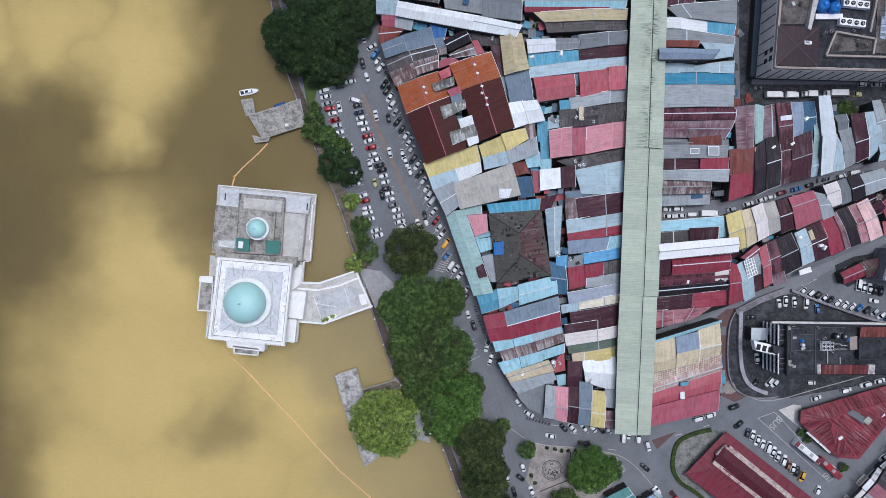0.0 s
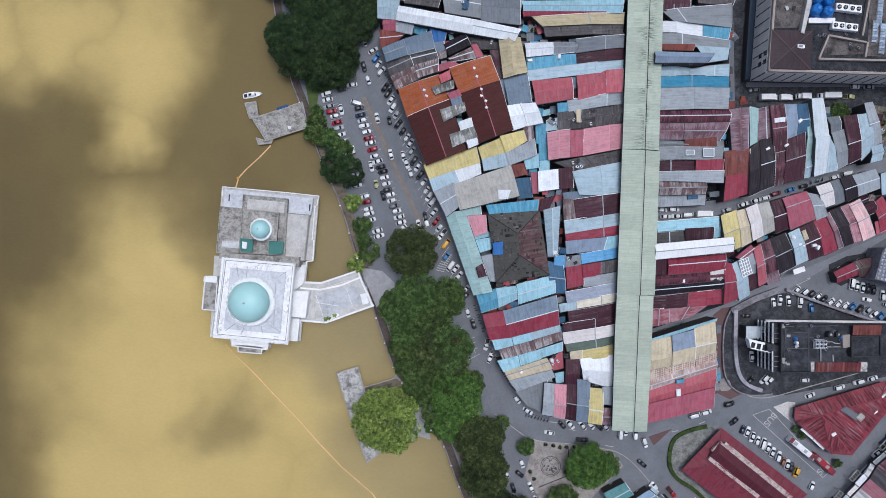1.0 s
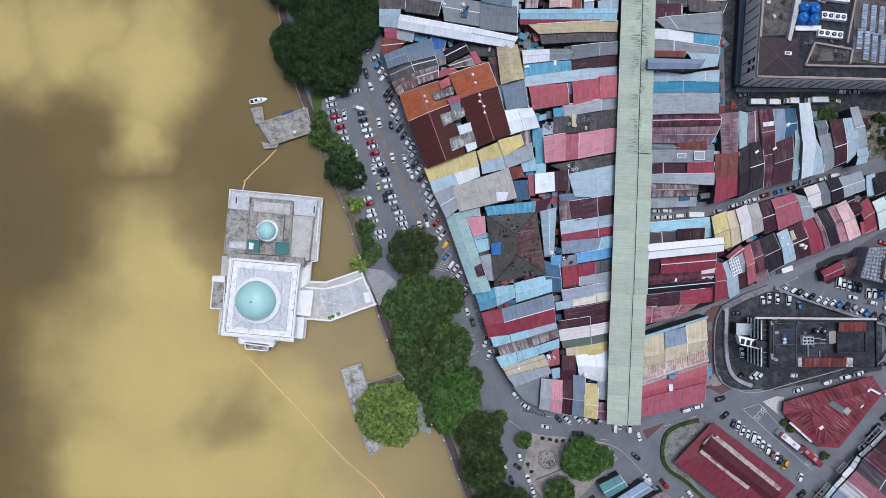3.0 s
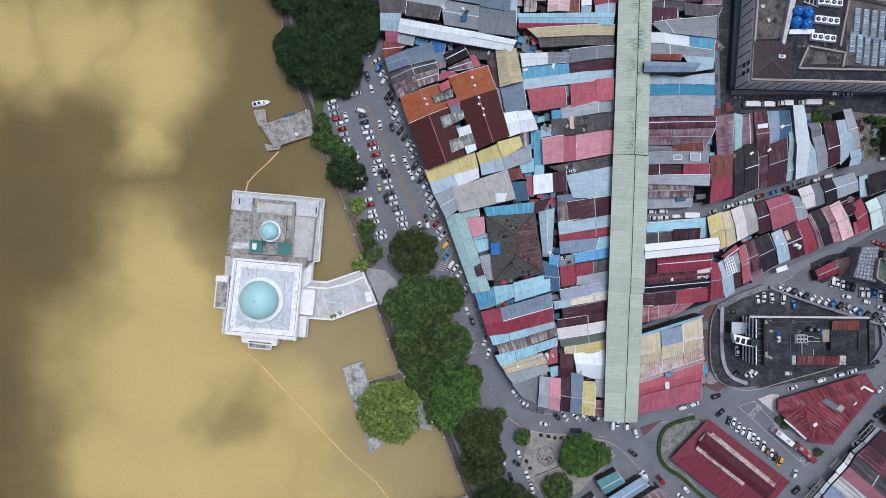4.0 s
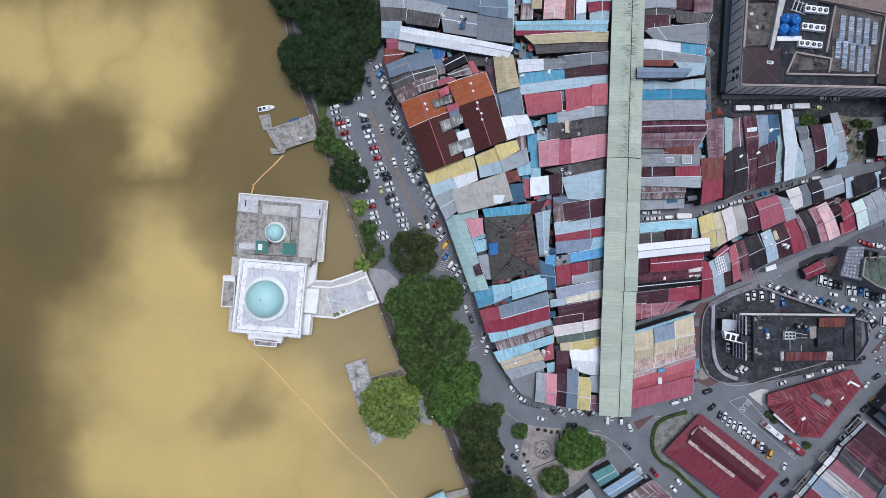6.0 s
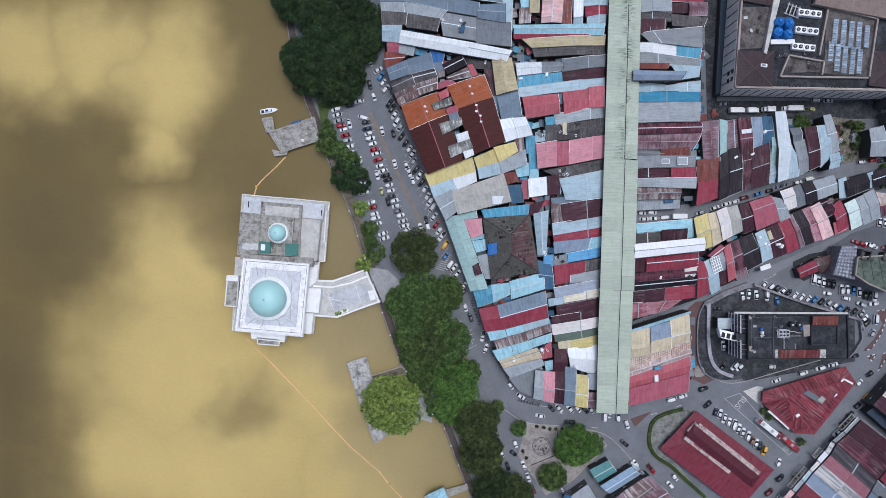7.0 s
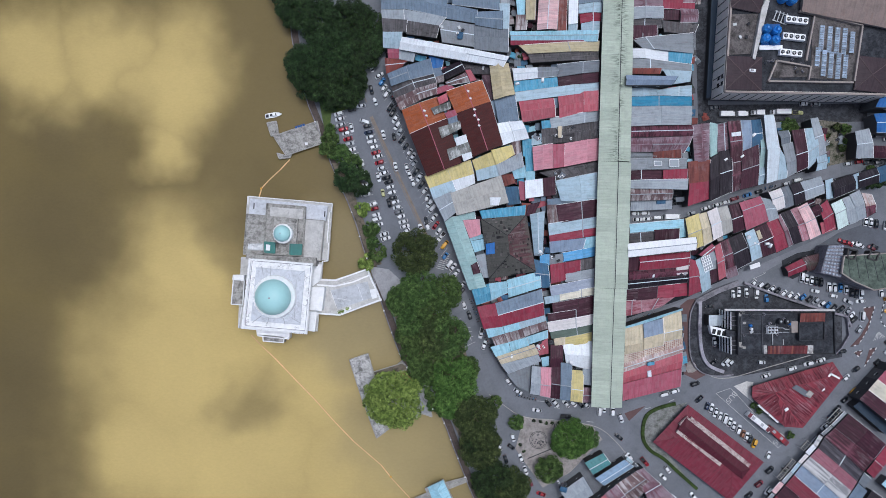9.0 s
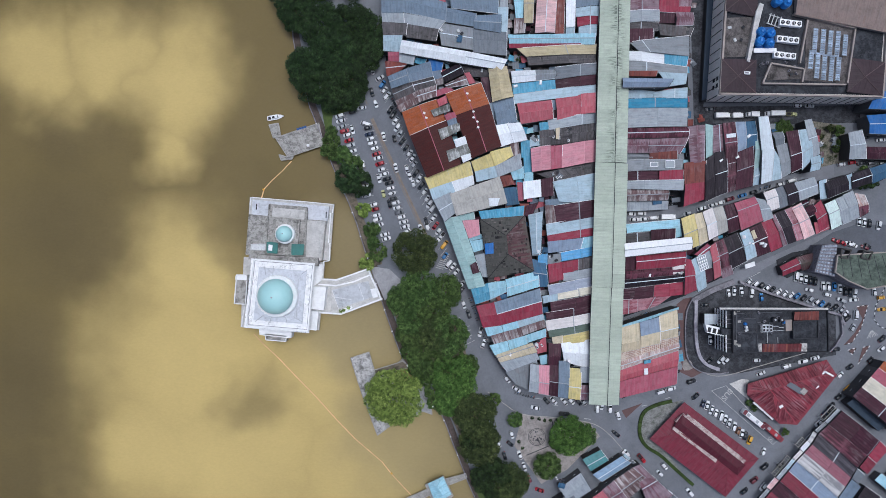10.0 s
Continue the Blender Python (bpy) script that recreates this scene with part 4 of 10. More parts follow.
for p, q in zip(SHORE[3:], SHORE[4:]):
    for k in range(max(1, int((Vector(q) - Vector(p)).length // 10))):
        s = Vector(p).lerp(Vector(q), (k + 0.5) / max(1, int((Vector(q) - Vector(p)).length // 10)))
        if post is None:
            post = thing("street_lamp", s.x + 0.6, s.y, 0, "short promenade lamp with a white globe", "lamp", "promenade lamps")
            part("pole", mesh("pole", *tube(0, 0, 0, 3.2, 0.09, 0.07, 8), [STEEL]), post)
            part("globe", mesh("globe", *joined([tube(0, 0, 3.2, 3.45, 0.18, 0.36, 10), tube(0, 0, 3.45, 3.75, 0.36, 0.15, 10)]), [WHITE_PAINT]), post)
        else:
            copy_thing(post, pose(s.x + 0.6, s.y, 0))


def stroke(points, wide, mat=None, z=0.012):
    return joined([slab([Vector(p) + (Vector(q) - Vector(p)).normalized().orthogonal() * w for p, q, w in ((a, b, wide / 2), (b, a, -wide / 2), (b, a, wide / 2), (a, b, -wide / 2))], 0.0, z) for a, b in zip(points, points[1:])])


def marking(points, wide=0.22, label="worn white road marking line"):
    tagged(new("road_marking", mesh("road_marking", *stroke(points, wide), [MARK])), label, "marking", "road markings", "structure")


for a, b in (((3.6, -33.5), (8.1, -31.9)), ((6.3, -35.3), (10.8, -34.0)), ((7.0, -37.1), (12.6, -35.8)), ((7.6, -39.1), (13.3, -37.6)), ((8.5, -41.8), (13.9, -40.0)), ((10.3, -44.8), (14.8, -42.5)), ((12.1, -39.4), (13.0, -42.1))):
    marking([a, b])
for k in range(32):
    p = Vector((-25.2, 78.5)).lerp(Vector((7.6, -14.0)), k / 31)
    marking([p, p + Vector((-2.9, -3.9))], 0.16, "worn white parking bay line")
for k in range(20):
    p = Vector((-36.2, 57.5)).lerp(Vector((-18.3, 8.0)), k / 19)
    marking([p, p + Vector((4.4, 1.3))], 0.14, "worn white parking bay line")
for k in range(22):
    p = Vector((-49.0, 63.2)).lerp(Vector((-29.6, 5.0)), k / 21)
    marking([p, p + Vector((4.6, 1.4))], 0.14, "worn white parking bay line")
marking([(125.3, -67.3), (132.1, -65.0), (155.9, -90.9), (153.7, -92.7), (125.3, -67.3)], 0.2, "white outline of the bus bay")
for a, b in (((137.5, -58.3), (142.0, -57.1)), ((147.6, -56.0), (151.0, -55.1)), ((43.0, -70.0), (46.3, -70.4)), ((50.8, -73.1), (53.5, -73.6)), ((92.5, -74.2), (95.2, -73.6)), ((103.7, -70.9), (106.0, -70.0)), ((65.5, -79.6), (68.8, -80.1)), ((-18.4, 56.5), (-18.0, 54.9)), ((-15.5, 47.9), (-15.1, 46.3)), ((-12.6, 39.4), (-12.1, 37.8)), ((-9.4, 30.4), (-9.0, 28.8))):
    marking([a, b], 0.25, "short white road marking dash")
marking([(140.8, -11.9), (147.1, -9.4), (148.7, -12.1), (143.1, -14.8), (140.8, -11.9)], 0.2, "yellowish box junction outline")
marking([(140.8, -11.9), (148.7, -12.1)], 0.2, "yellowish box junction stroke")
marking([(147.1, -9.4), (143.1, -14.8)], 0.2, "yellowish box junction stroke")
for k in range(9):
    a, b = ((-3.1, -8.3), (1.3, -1.6))
    c, d = ((0.4, -9.2), (3.6, -2.5))
    marking([Vector(a).lerp(Vector(b), k / 8), Vector(c).lerp(Vector(d), k / 8)], 0.3, "white hatched crossing stripe")
for k in range(7):
    a, b = ((198.1, -43.8), (203.4, -42.2))
    c, d = ((200.0, -40.1), (200.8, -39.8))
    marking([Vector(a).lerp(Vector(b), k / 6), Vector(c).lerp(Vector(d), k / 6)], 0.25, "white hatched chevron stripe")


def lettering(text, x, y, turn, size):
    curve = bpy.data.curves.new("road_lettering", "FONT")
    curve.body, curve.size, curve.extrude, curve.align_x, curve.align_y = text, size, 0.006, "CENTER", "CENTER"
    curve.materials.append(MARK)
    ob = new("road_lettering", curve)
    ob.matrix_basis = pose(x, y, 0.02, 0, 0, turn)
    return tagged(ob, f"white painted road word {text}", "marking", "road markings", "structure")


lettering("BUS", 132.5, -69.1, 228, 3.6)
lettering("HENTIAN", 149.7, -77.3, 319, 2.2)
lettering("BUS", 153.9, -88.6, 228, 3.6)


def rounded(points, n=5):
    """More points on a smooth curve through the given ones."""
    p = [Vector(q) for q in points]
    out = []
    for i in range(len(p) - 1):
        a, b, c, d = p[max(i - 1, 0)], p[i], p[i + 1], p[min(i + 2, len(p) - 1)]
        for k in range(n):
            t = k / n
            out.append(tuple(0.5 * (2 * b + (c - a) * t + (2 * a - 5 * b + 4 * c - d) * t * t + (3 * b - a - 3 * c + d) * t ** 3)))
    return out + [tuple(p[-1])]


def strip(name, points, wide, high, mat, label, category, kind="structure", piece="kerb"):
    """A run of kerb, wall or hedge, one part to each stretch."""
    top = thing(name, points[0][0], points[0][1], 0, label, category, kind=kind)
    for p, q in zip(points, points[1:]):
        v, f = bar((p[0] - points[0][0], p[1] - points[0][1], high / 2), (q[0] - points[0][0], q[1] - points[0][1], high / 2), wide, high)
        part(piece, mesh(piece, v, f, [mat]), top)
    return top


strip("median", [(-32.8, 61.4), (-29.0, 52.4), (-23.4, 39.8), (-14.8, 20.5), (-4.5, -1.1)], 0.35, 0.18, TAN, "tan kerb of the narrow median strip", "kerb")
strip("median", [(-31.7, 61.9), (-27.7, 52.9), (-22.0, 40.3), (-13.5, 20.9), (-3.6, 0.2)], 0.35, 0.18, TAN, "tan kerb of the narrow median strip", "kerb")
flat("median_bed", [(-32.6, 61.4), (-31.7, 61.6), (-3.6, 0.2), (-4.5, -0.9)], 0.0, 0.1, TAN, "tan paved bed between the median kerbs", "kerb")
strip("kerb", [(-37.3, 77.8), (-36.0, 72.2), (-34.2, 68.2)], 0.4, 0.16, TAN, "pale kerb at the verge", "kerb")
strip("kerb", rounded([(20.9, -66.8), (27.7, -71.9), (34.0, -76.2), (40.9, -78.1), (49.0, -78.7), (64.3, -80.7), (72.5, -83.4), (79.0, -89.0), (84.3, -95.4)], 3), 0.3, 0.16, CONCRETE, "pale concrete kerb round the plaza", "kerb")
strip("kerb", rounded([(121.0, -58.3), (126.2, -60.3), (134.1, -59.8), (147.6, -56.0), (176.4, -48.1)], 3), 0.35, 0.16, CONCRETE, "pale concrete kerb outside the car park", "kerb")
strip("hedge", rounded([(106.6, -71.8), (99.2, -73.6), (93.6, -76.7), (91.6, -81.9), (91.6, -88.0), (94.7, -93.1), (100.8, -97.0), (107.5, -103.3), (116.1, -111.1)], 3), 1.5, 0.8, HEDGE, "clipped green hedge round the garden", "hedge", "stuff", "hedge_run")
strip("boundary_wall", [(138.2, -16.4), (147.6, -20.2), (161.1, -25.0), (176.4, -29.9), (185.0, -32.3), (187.1, -37.0)], 1.0, 1.6, GREY_WALL, "weathered concrete boundary wall of the car park", "wall", piece="wall_run")
RAMP_IN = rounded([(118.0, -24.6), (117.9, -29.6), (117.7, -37.0), (118.0, -44.5), (119.3, -50.5), (121.9, -54.2), (125.8, -56.3), (128.6, -57.2)], 3)
RAMP_OUT = rounded([(116.0, -24.9), (113.8, -29.6), (113.0, -36.2), (112.9, -44.1), (113.6, -50.6), (116.0, -55.4), (120.7, -58.4), (126.4, -59.2), (133.0, -58.5)], 3)
flat("ramp", RAMP_IN + RAMP_OUT[::-1], 0.0, 0.17, TAR, "dark curved ramp round the walled car park", "road")
strip("boundary_wall", RAMP_IN, 1.5, 1.5, PALE_WALL, "broad pale concrete wall inside the ramp", "wall", piece="wall_run")
strip("boundary_wall", RAMP_OUT, 0.5, 1.2, GREY_WALL, "thin curved concrete wall outside the ramp", "wall", piece="wall_run")
strip("boundary_wall", [(116.3, -25.1), (125.8, -20.2), (135.9, -16.4)], 2.4, 1.3, GREY_WALL, "broad pale wall top along the lane", "wall", piece="wall_run")
strip("boundary_wall", [(187.1, -29.1), (185.3, -33.1), (186.0, -41.0), (182.5, -46.8), (179.8, -49.4)], 0.5, 1.6, GREY_WALL, "weathered concrete boundary wall of the car park", "wall", piece="wall_run")
for ring, wide in ((4.0, 0.22), (3.4, 0.18)):
    cx, cy = 43.4, -88.0
    pts = [(cx + ring * math.cos(i * math.pi / 12), cy + ring * math.sin(i * math.pi / 12)) for i in range(25)]
    v, f = stroke(pts, wide, z=0.02)
    tagged(new("paving_ring", mesh("paving_ring", [(p[0], p[1], p[2] + 0.12) for p in v], f, [DARK_CONCRETE])), "dark ring of the round plaza pattern", "pavement", "", "structure")
for k in range(22):
    a, d = random.uniform(0, 6.28), 2.7 * math.sqrt(random.random())
    v, f = box(-random.uniform(0.15, 0.5), -random.uniform(0.1, 0.3), 0.13, random.uniform(0.15, 0.5), random.uniform(0.1, 0.3), 0.15)
    tagged(new("paving_stone", mesh("paving_stone", v, f, [DARK_CONCRETE])), "dark worn stone in the round plaza pattern", "pavement", "", "structure").matrix_basis = pose(cx + d * math.cos(a), cy + d * math.sin(a), 0, 0, 0, math.degrees(a))
for a, b in (((50.8, -80.8), (49.9, -92.0)), ((38.5, -96.5), (49.7, -92.0)), ((49.9, -92.0), (57.6, -89.8))):
    v, f = stroke([a, b], 0.35, z=0.02)
    tagged(new("paving_band", mesh("paving_band", [(p[0], p[1], p[2] + 0.12) for p in v], f, [DARK_CONCRETE])), "dark stone band across the plaza", "pavement", "", "structure")
bush = None
for x, y in ((41.3, -79.0), (44.5, -79.5), (47.1, -80.2), (49.8, -80.2), (53.0, -80.2), (35.0, -90.0), (36.6, -93.0)):
    if bush is None:
        bush = thing("bush", x, y, -0.2, "small dark round bush on the plaza", "bush", "plaza bushes")
        part("foliage", mesh("foliage", *crown(0.9, 1.3, 3, 300, 0.2), [LEAF["dark"]]), bush)
    else:
        copy_thing(bush, pose(x, y, -0.2, 0, 0, x * 40))


# ---- the domed mosque on its deck over the water ----
def dome(name, top, x, y, base, radius, tall, mat, label):
    """A bulbous dome that swells above its springing."""
    verts, faces, n, rows = [], [], 40, 14
    for j in range(rows):
        a = radians(-20 + 110 * j / rows)
        r, z = radius * math.cos(a), base + tall * (math.sin(a) + 0.342) / 1.342
        verts += [(x + r * math.cos(2 * math.pi * i / n), y + r * math.sin(2 * math.pi * i / n), z) for i in range(n)]
    verts.append((x, y, base + tall))
    for j in range(rows - 1):
        faces += [(j * n + i, j * n + (i + 1) % n, (j + 1) * n + (i + 1) % n, (j + 1) * n + i) for i in range(n)]
    faces += [((rows - 1) * n + i, (rows - 1) * n + (i + 1) % n, rows * n) for i in range(n)]
    me = mesh(name, verts, faces, [mat])
    me.polygons.foreach_set("use_smooth", [True] * len(me.polygons))
    return part(name, me, top, label)


def mosque():
    top = thing("mosque", 0, 0, 0, "white domed mosque on a concrete deck over the water", "mosque")
    block(top, "deck", [(-89.2, 25.3), (-50.0, 21.7), (-52.2, -4.7), (-91.2, -1.3)], 0.2, 1.2, PALE_DECK)
    block(top, "deck", [(-92.3, -2.5), (-54.7, -5.2), (-57.6, -37.0), (-94.1, -35.2)], 0.2, 1.2, PALE_DECK)
    block(top, "terrace", [(-87.3, 24.0), (-52.0, 20.4), (-52.9, 13.6), (-88.0, 17.1)], 1.2, 3.0, PALE_ROOF, label="pale terrace roof")
    block(top, "wing", [(-88.6, 17.0), (-80.2, 16.1), (-81.7, -1.5), (-90.3, -1.3)], 1.2, 4.5, OLD_CONCRETE, label="lichened flat-roofed wing")
    parapet(top, [(-88.4, 17.0), (-80.0, 16.1), (-81.5, -1.5), (-90.1, -1.3)], 4.5, 5.0, OLD_CONCRETE)
    block(top, "wing", [(-61.9, 14.3), (-53.3, 13.7), (-55.3, -4.6), (-63.3, -3.5)], 1.2, 5.0, PALE_DECK, label="pale flat-roofed wing")
    parapet(top, [(-61.8, 14.3), (-53.2, 13.6), (-55.2, -4.6), (-63.1, -3.5)], 5.0, 5.4, CONCRETE)
    block(top, "upper_storey", [(-79.0, 21.5), (-61.7, 20.0), (-62.8, -2.4), (-80.8, -1.1)], 1.2, 6.0, OLD_CONCRETE, label="stained upper storey")
    parapet(top, [(-78.8, 21.5), (-61.5, 19.9), (-62.6, -2.4), (-80.6, -1.1)], 6.0, 6.6, OLD_CONCRETE)
    block(top, "roof_slab", [(-77.2, 20.0), (-62.5, 18.6), (-62.9, 14.3), (-77.6, 16.0)], 6.0, 6.2, PALE_DECK, label="cleaner pale roof slab")
    block(top, "plinth", [(-75.5, 15.5), (-64.6, 14.4), (-65.5, 3.3), (-76.6, 4.4)], 6.0, 8.0, OLD_CONCRETE)
    parapet(top, [(-75.4, 15.4), (-64.5, 14.3), (-65.4, 3.3), (-76.5, 4.3)], 8.0, 8.4, CONCRETE)
    block(top, "link", [(-88.1, -1.3), (-56.6, -3.1), (-56.8, -7.0), (-88.3, -3.5)], 1.2, 7.0, OLD_CONCRETE, label="stained link roof")
    for pts in ([(-79.6, 4.2), (-75.0, 3.7), (-75.2, -0.9), (-79.6, -0.4)], [(-68.2, 3.1), (-62.9, 2.8), (-63.4, -1.7), (-68.4, -1.5)]):
        block(top, "glazed_roof", pts, 6.0, 7.2, GREEN_GLASS, label="green glazed roof light")
        parapet(top, pts, 7.0, 7.5, GREEN_GLASS, 0.5)
    # prayer hall
    block(top, "hall", [(-85.1, -3.9), (-57.8, -6.2), (-60.8, -36.1), (-88.7, -33.5)], 1.2, 10.2, WHITE_PAINT, 1.3, label="white prayer hall")
    block(top, "cornice", [(-85.7, -3.0), (-57.2, -5.6), (-60.2, -37.0), (-89.4, -34.2)], 10.2, 11.0, LICHEN_WHITE)
    parapet(top, [(-84.8, -3.6), (-57.6, -6.0), (-60.6, -36.0), (-88.3, -33.4)], 11.0, 11.9, WHITE_PAINT, 0.6)
    # grey strips stand in for the shadow line inside the parapet
    for p, q in zip(((-84.1, -4.2), (-58.2, -6.5), (-61.1, -35.3), (-87.6, -32.8)), ((-58.2, -6.5), (-61.1, -35.3), (-87.6, -32.8), (-84.1, -4.2))):
        part("roof_gutter", mesh("roof_gutter", *bar((*p, 11.03), (*q, 11.03), 0.2, 0.1), [GREY_WALL]), top, "grey strip for the shadow line inside the parapet")
    block(top, "roof_step", [(-82.2, -7.1), (-60.8, -9.0), (-63.1, -32.7), (-84.9, -30.6)], 11.0, 11.6, PALE_ROOF, label="pale grey raised roof")
    for a, b in (((-79.6, -7.1), (-79.2, -10.5)), ((-75.7, -6.6), (-76.0, -10.9)), ((-67.2, -29.3), (-62.9, -31.9)), ((-70.4, -29.7), (-69.8, -32.3)), ((-80.4, -28.7), (-84.3, -31.5)), ((-63.3, -10.5), (-60.8, -8.8)), ((-76.8, -29.3), (-77.5, -31.9)), ((-64.6, -12.6), (-65.5, -29.7))):
        v, f = bar((*a, 11.62), (*b, 11.62), 0.25, 0.1)
        part("roof_joint", mesh("roof_joint", v, f, [STEEL]), top)
    x, y = -73.9, -20.0
    part("drum", mesh("drum", *tube(x, y, 11.6, 13.4, 9.5, 9.3, 40), [WHITE_PAINT]), top, "white scalloped drum")
    for i in range(32):
        a = 2 * math.pi * i / 32
        part("merlon", MERLON, top, at=pose(x + 9.0 * math.cos(a), y + 9.0 * math.sin(a), 13.4, 0, 0, math.degrees(a)))
    big = dome("dome", top, x, y, 13.4, 7.8, 8.2, TURQUOISE, "large turquoise dome")
    part("finial", mesh("finial", *joined([tube(x, y, 21.1, 21.9, 0.5, 0.35, 10), tube(x, y, 21.9, 23.8, 0.12, 0.03, 6)]), [STEEL]), big)
    x, y = -71.0, 7.8
    part("drum", mesh("drum", *tube(x, y, 8.0, 9.4, 4.5, 4.4, 28), [WHITE_PAINT]), top, "white scalloped drum")
    for i in range(20):
        a = 2 * math.pi * i / 20
        part("merlon", MERLON, top, at=pose(x + 4.25 * math.cos(a), y + 4.25 * math.sin(a), 9.4, 0, 0, math.degrees(a)) @ Matrix.Scale(0.6, 4))
    small = dome("dome", top, x, y, 9.4, 3.65, 4.4, TURQUOISE, "small turquoise dome")
    part("finial", mesh("finial", *tube(x, y, 13.6, 15.0, 0.25, 0.05, 8), [STEEL]), small)
    # porches
    for pts, h in (([(-94.1, -10.6), (-89.3, -10.8), (-89.5, -13.0), (-94.5, -12.6)], 6), ([(-94.5, -12.6), (-89.5, -12.8), (-90.4, -24.2), (-95.6, -23.8)], 5), ([(-84.0, -35.5), (-69.2, -37.2), (-69.6, -39.7), (-83.7, -38.1)], 5.5), ([(-81.5, -37.9), (-71.8, -39.0), (-72.1, -41.4), (-81.3, -40.6)], 5),
                   ([(-62.9, -27.7), (-57.3, -27.7), (-58.2, -36.5), (-62.6, -35.9)], 4), ([(-59.6, -6.4), (-55.3, -6.4), (-56.0, -13.6), (-59.8, -16.4)], 3)):
        block(top, "porch", pts, 0.6, h, OLD_CONCRETE if h == 5 else WHITE_PAINT, label="flat-roofed porch")
        parapet(top, pts, h, h + 0.5, WHITE_PAINT, 0.4)
    block(top, "portico", [(-59.5, -16.5), (-53.3, -16.7), (-54.6, -27.0), (-60.4, -26.3)], 0.6, 6.0, WHITE_PAINT, label="white entrance portico")
    parapet(top, [(-59.5, -16.5), (-53.3, -16.7), (-54.6, -27.0), (-60.4, -26.3)], 6.0, 6.4, WHITE_PAINT, 0.4)
    # balustrades on the deck edge
    for a, b in (((-88.6, 25.2), (-75.2, 23.9)), ((-62.9, 22.8), (-50.0, 21.4)), ((-88.6, 25.2), (-88.8, 21.4)), ((-50.0, 21.4), (-50.7, 17.6)), ((-51.5, 17.4), (-52.7, 3.6)), ((-52.0, 3.6), (-52.4, -4.7)), ((-52.4, -4.7), (-54.9, -4.9)), ((-75.2, 23.9), (-62.9, 22.8)), ((-54.9, -4.9), (-56.0, -12.7)), ((-58.9, -36.8), (-57.3, -28.3)), ((-93.5, -35.0), (-91.9, -25.4))):
        a, b = Vector(a), Vector(b)
        for z, t in ((2.15, 0.35), (1.35, 0.25)):
            v, f = bar((*a, z), (*b, z), t, 0.16)
            part("rail", mesh("rail", v, f, [WHITE_PAINT]), top)
        for k in range(int((b - a).length // 1.2) + 1):
            s = a.lerp(b, k * 1.2 / (b - a).length)
            part("baluster", BALUSTER, top, at=pose(s.x, s.y, 1.2))
    # piles and facade windows
    a, b = Vector((-90.9, -0.9)), Vector((-88.2, 23.8))
    for i in range(6):
        for j in range(8):
            s = Vector((-90.9, -33.5)) + (Vector((-59.4, -35.8)) - Vector((-90.9, -33.5))) * i / 5 + (Vector((-87.5, 23.8)) - Vector((-90.9, -33.5))) * j / 7
            part("pile", PILE, top, at=pose(s.x, s.y, -4.5))
    for a, b in (((-89.1, -4.0), (-92.9, -35.1)), ((-92.9, -35.1), (-63.7, -37.8)), ((-63.7, -37.8), (-60.5, -6.5))):
        c = [P * (234 / 245) for P in (Vector(a), Vector(b))]
        inward = Vector((-(c[1] - c[0]).y, (c[1] - c[0]).x)).normalized() * 1.3
        c = [P + inward for P in c]
        turn = math.degrees(math.atan2(c[1].y - c[0].y, c[1].x - c[0].x))
        for k in range(7):
            s = c[0].lerp(c[1], (k + 0.5) / 7)
            part("window", ARCH, top, at=pose(s.x, s.y, 2.0, 0, 0, turn))
    for a, b in (((-85.5, 22.0), (-85.7, 19.3)), ((-53.3, 18.0), (-53.5, 15.3))):
        v, f = bar((*a, 3.03), (*b, 3.03), 0.5, 0.08)
        part("drain", mesh("drain", v, f, [DARK_CONCRETE]), top)
    block(top, "tank_room", [(-78.9, 3.1), (-77.1, 2.8), (-77.4, 0.2), (-79.1, 0.4)], 6.0, 7.6, WHITE_PAINT, label="small white tank room")
    # silver sheet thrown over the wing, all in creases
    c = [Vector((*p, 4.5)) for p in [(-88.0, 3.5), (-80.1, 3.5), (-80.4, 0.0), (-88.2, 0.6)]]
    verts, faces = [], []
    for i in range(29):
        for j in range(11):
            u, v = i / 28, j / 10
            q = c[0].lerp(c[1], u).lerp(c[3].lerp(c[2], u), v)
            rise = min(u, 1 - u, v, 1 - v)
            verts.append((q.x, q.y, 4.55 + (0 if rise == 0 else 0.35 + random.uniform(0, 0.75))))
    for i in range(28):
        faces += [(i * 11 + j, i * 11 + 11 + j, i * 11 + 12 + j, i * 11 + j + 1) for j in range(10)]
    part("foil_cover", mesh("foil_cover", verts, faces, [FOIL]), top, "crumpled silver sheet cover")
    settle(top, -74.7, -6.4)


MERLON = mesh("merlon", *joined([box(-0.12, -0.5, 0, 0.2, 0.5, 0.7), box(-0.12, -0.3, 0.7, 0.2, 0.3, 1.1)]), [WHITE_PAINT])
BALUSTER = mesh("baluster", *tube(0, 0, 0, 0.95, 0.1, 0.1, 6), [WHITE_PAINT])
PILE = mesh("pile", *tube(0, 0, 0, 4.8, 0.35, 0.35, 10), [CONCRETE])
ARCH = mesh("window", *joined([box(-0.8, -0.12, 0, 0.8, 0.12, 5.2), box(-0.55, -0.12, 5.2, 0.55, 0.12, 6.0)]), [GLASS])
mosque()


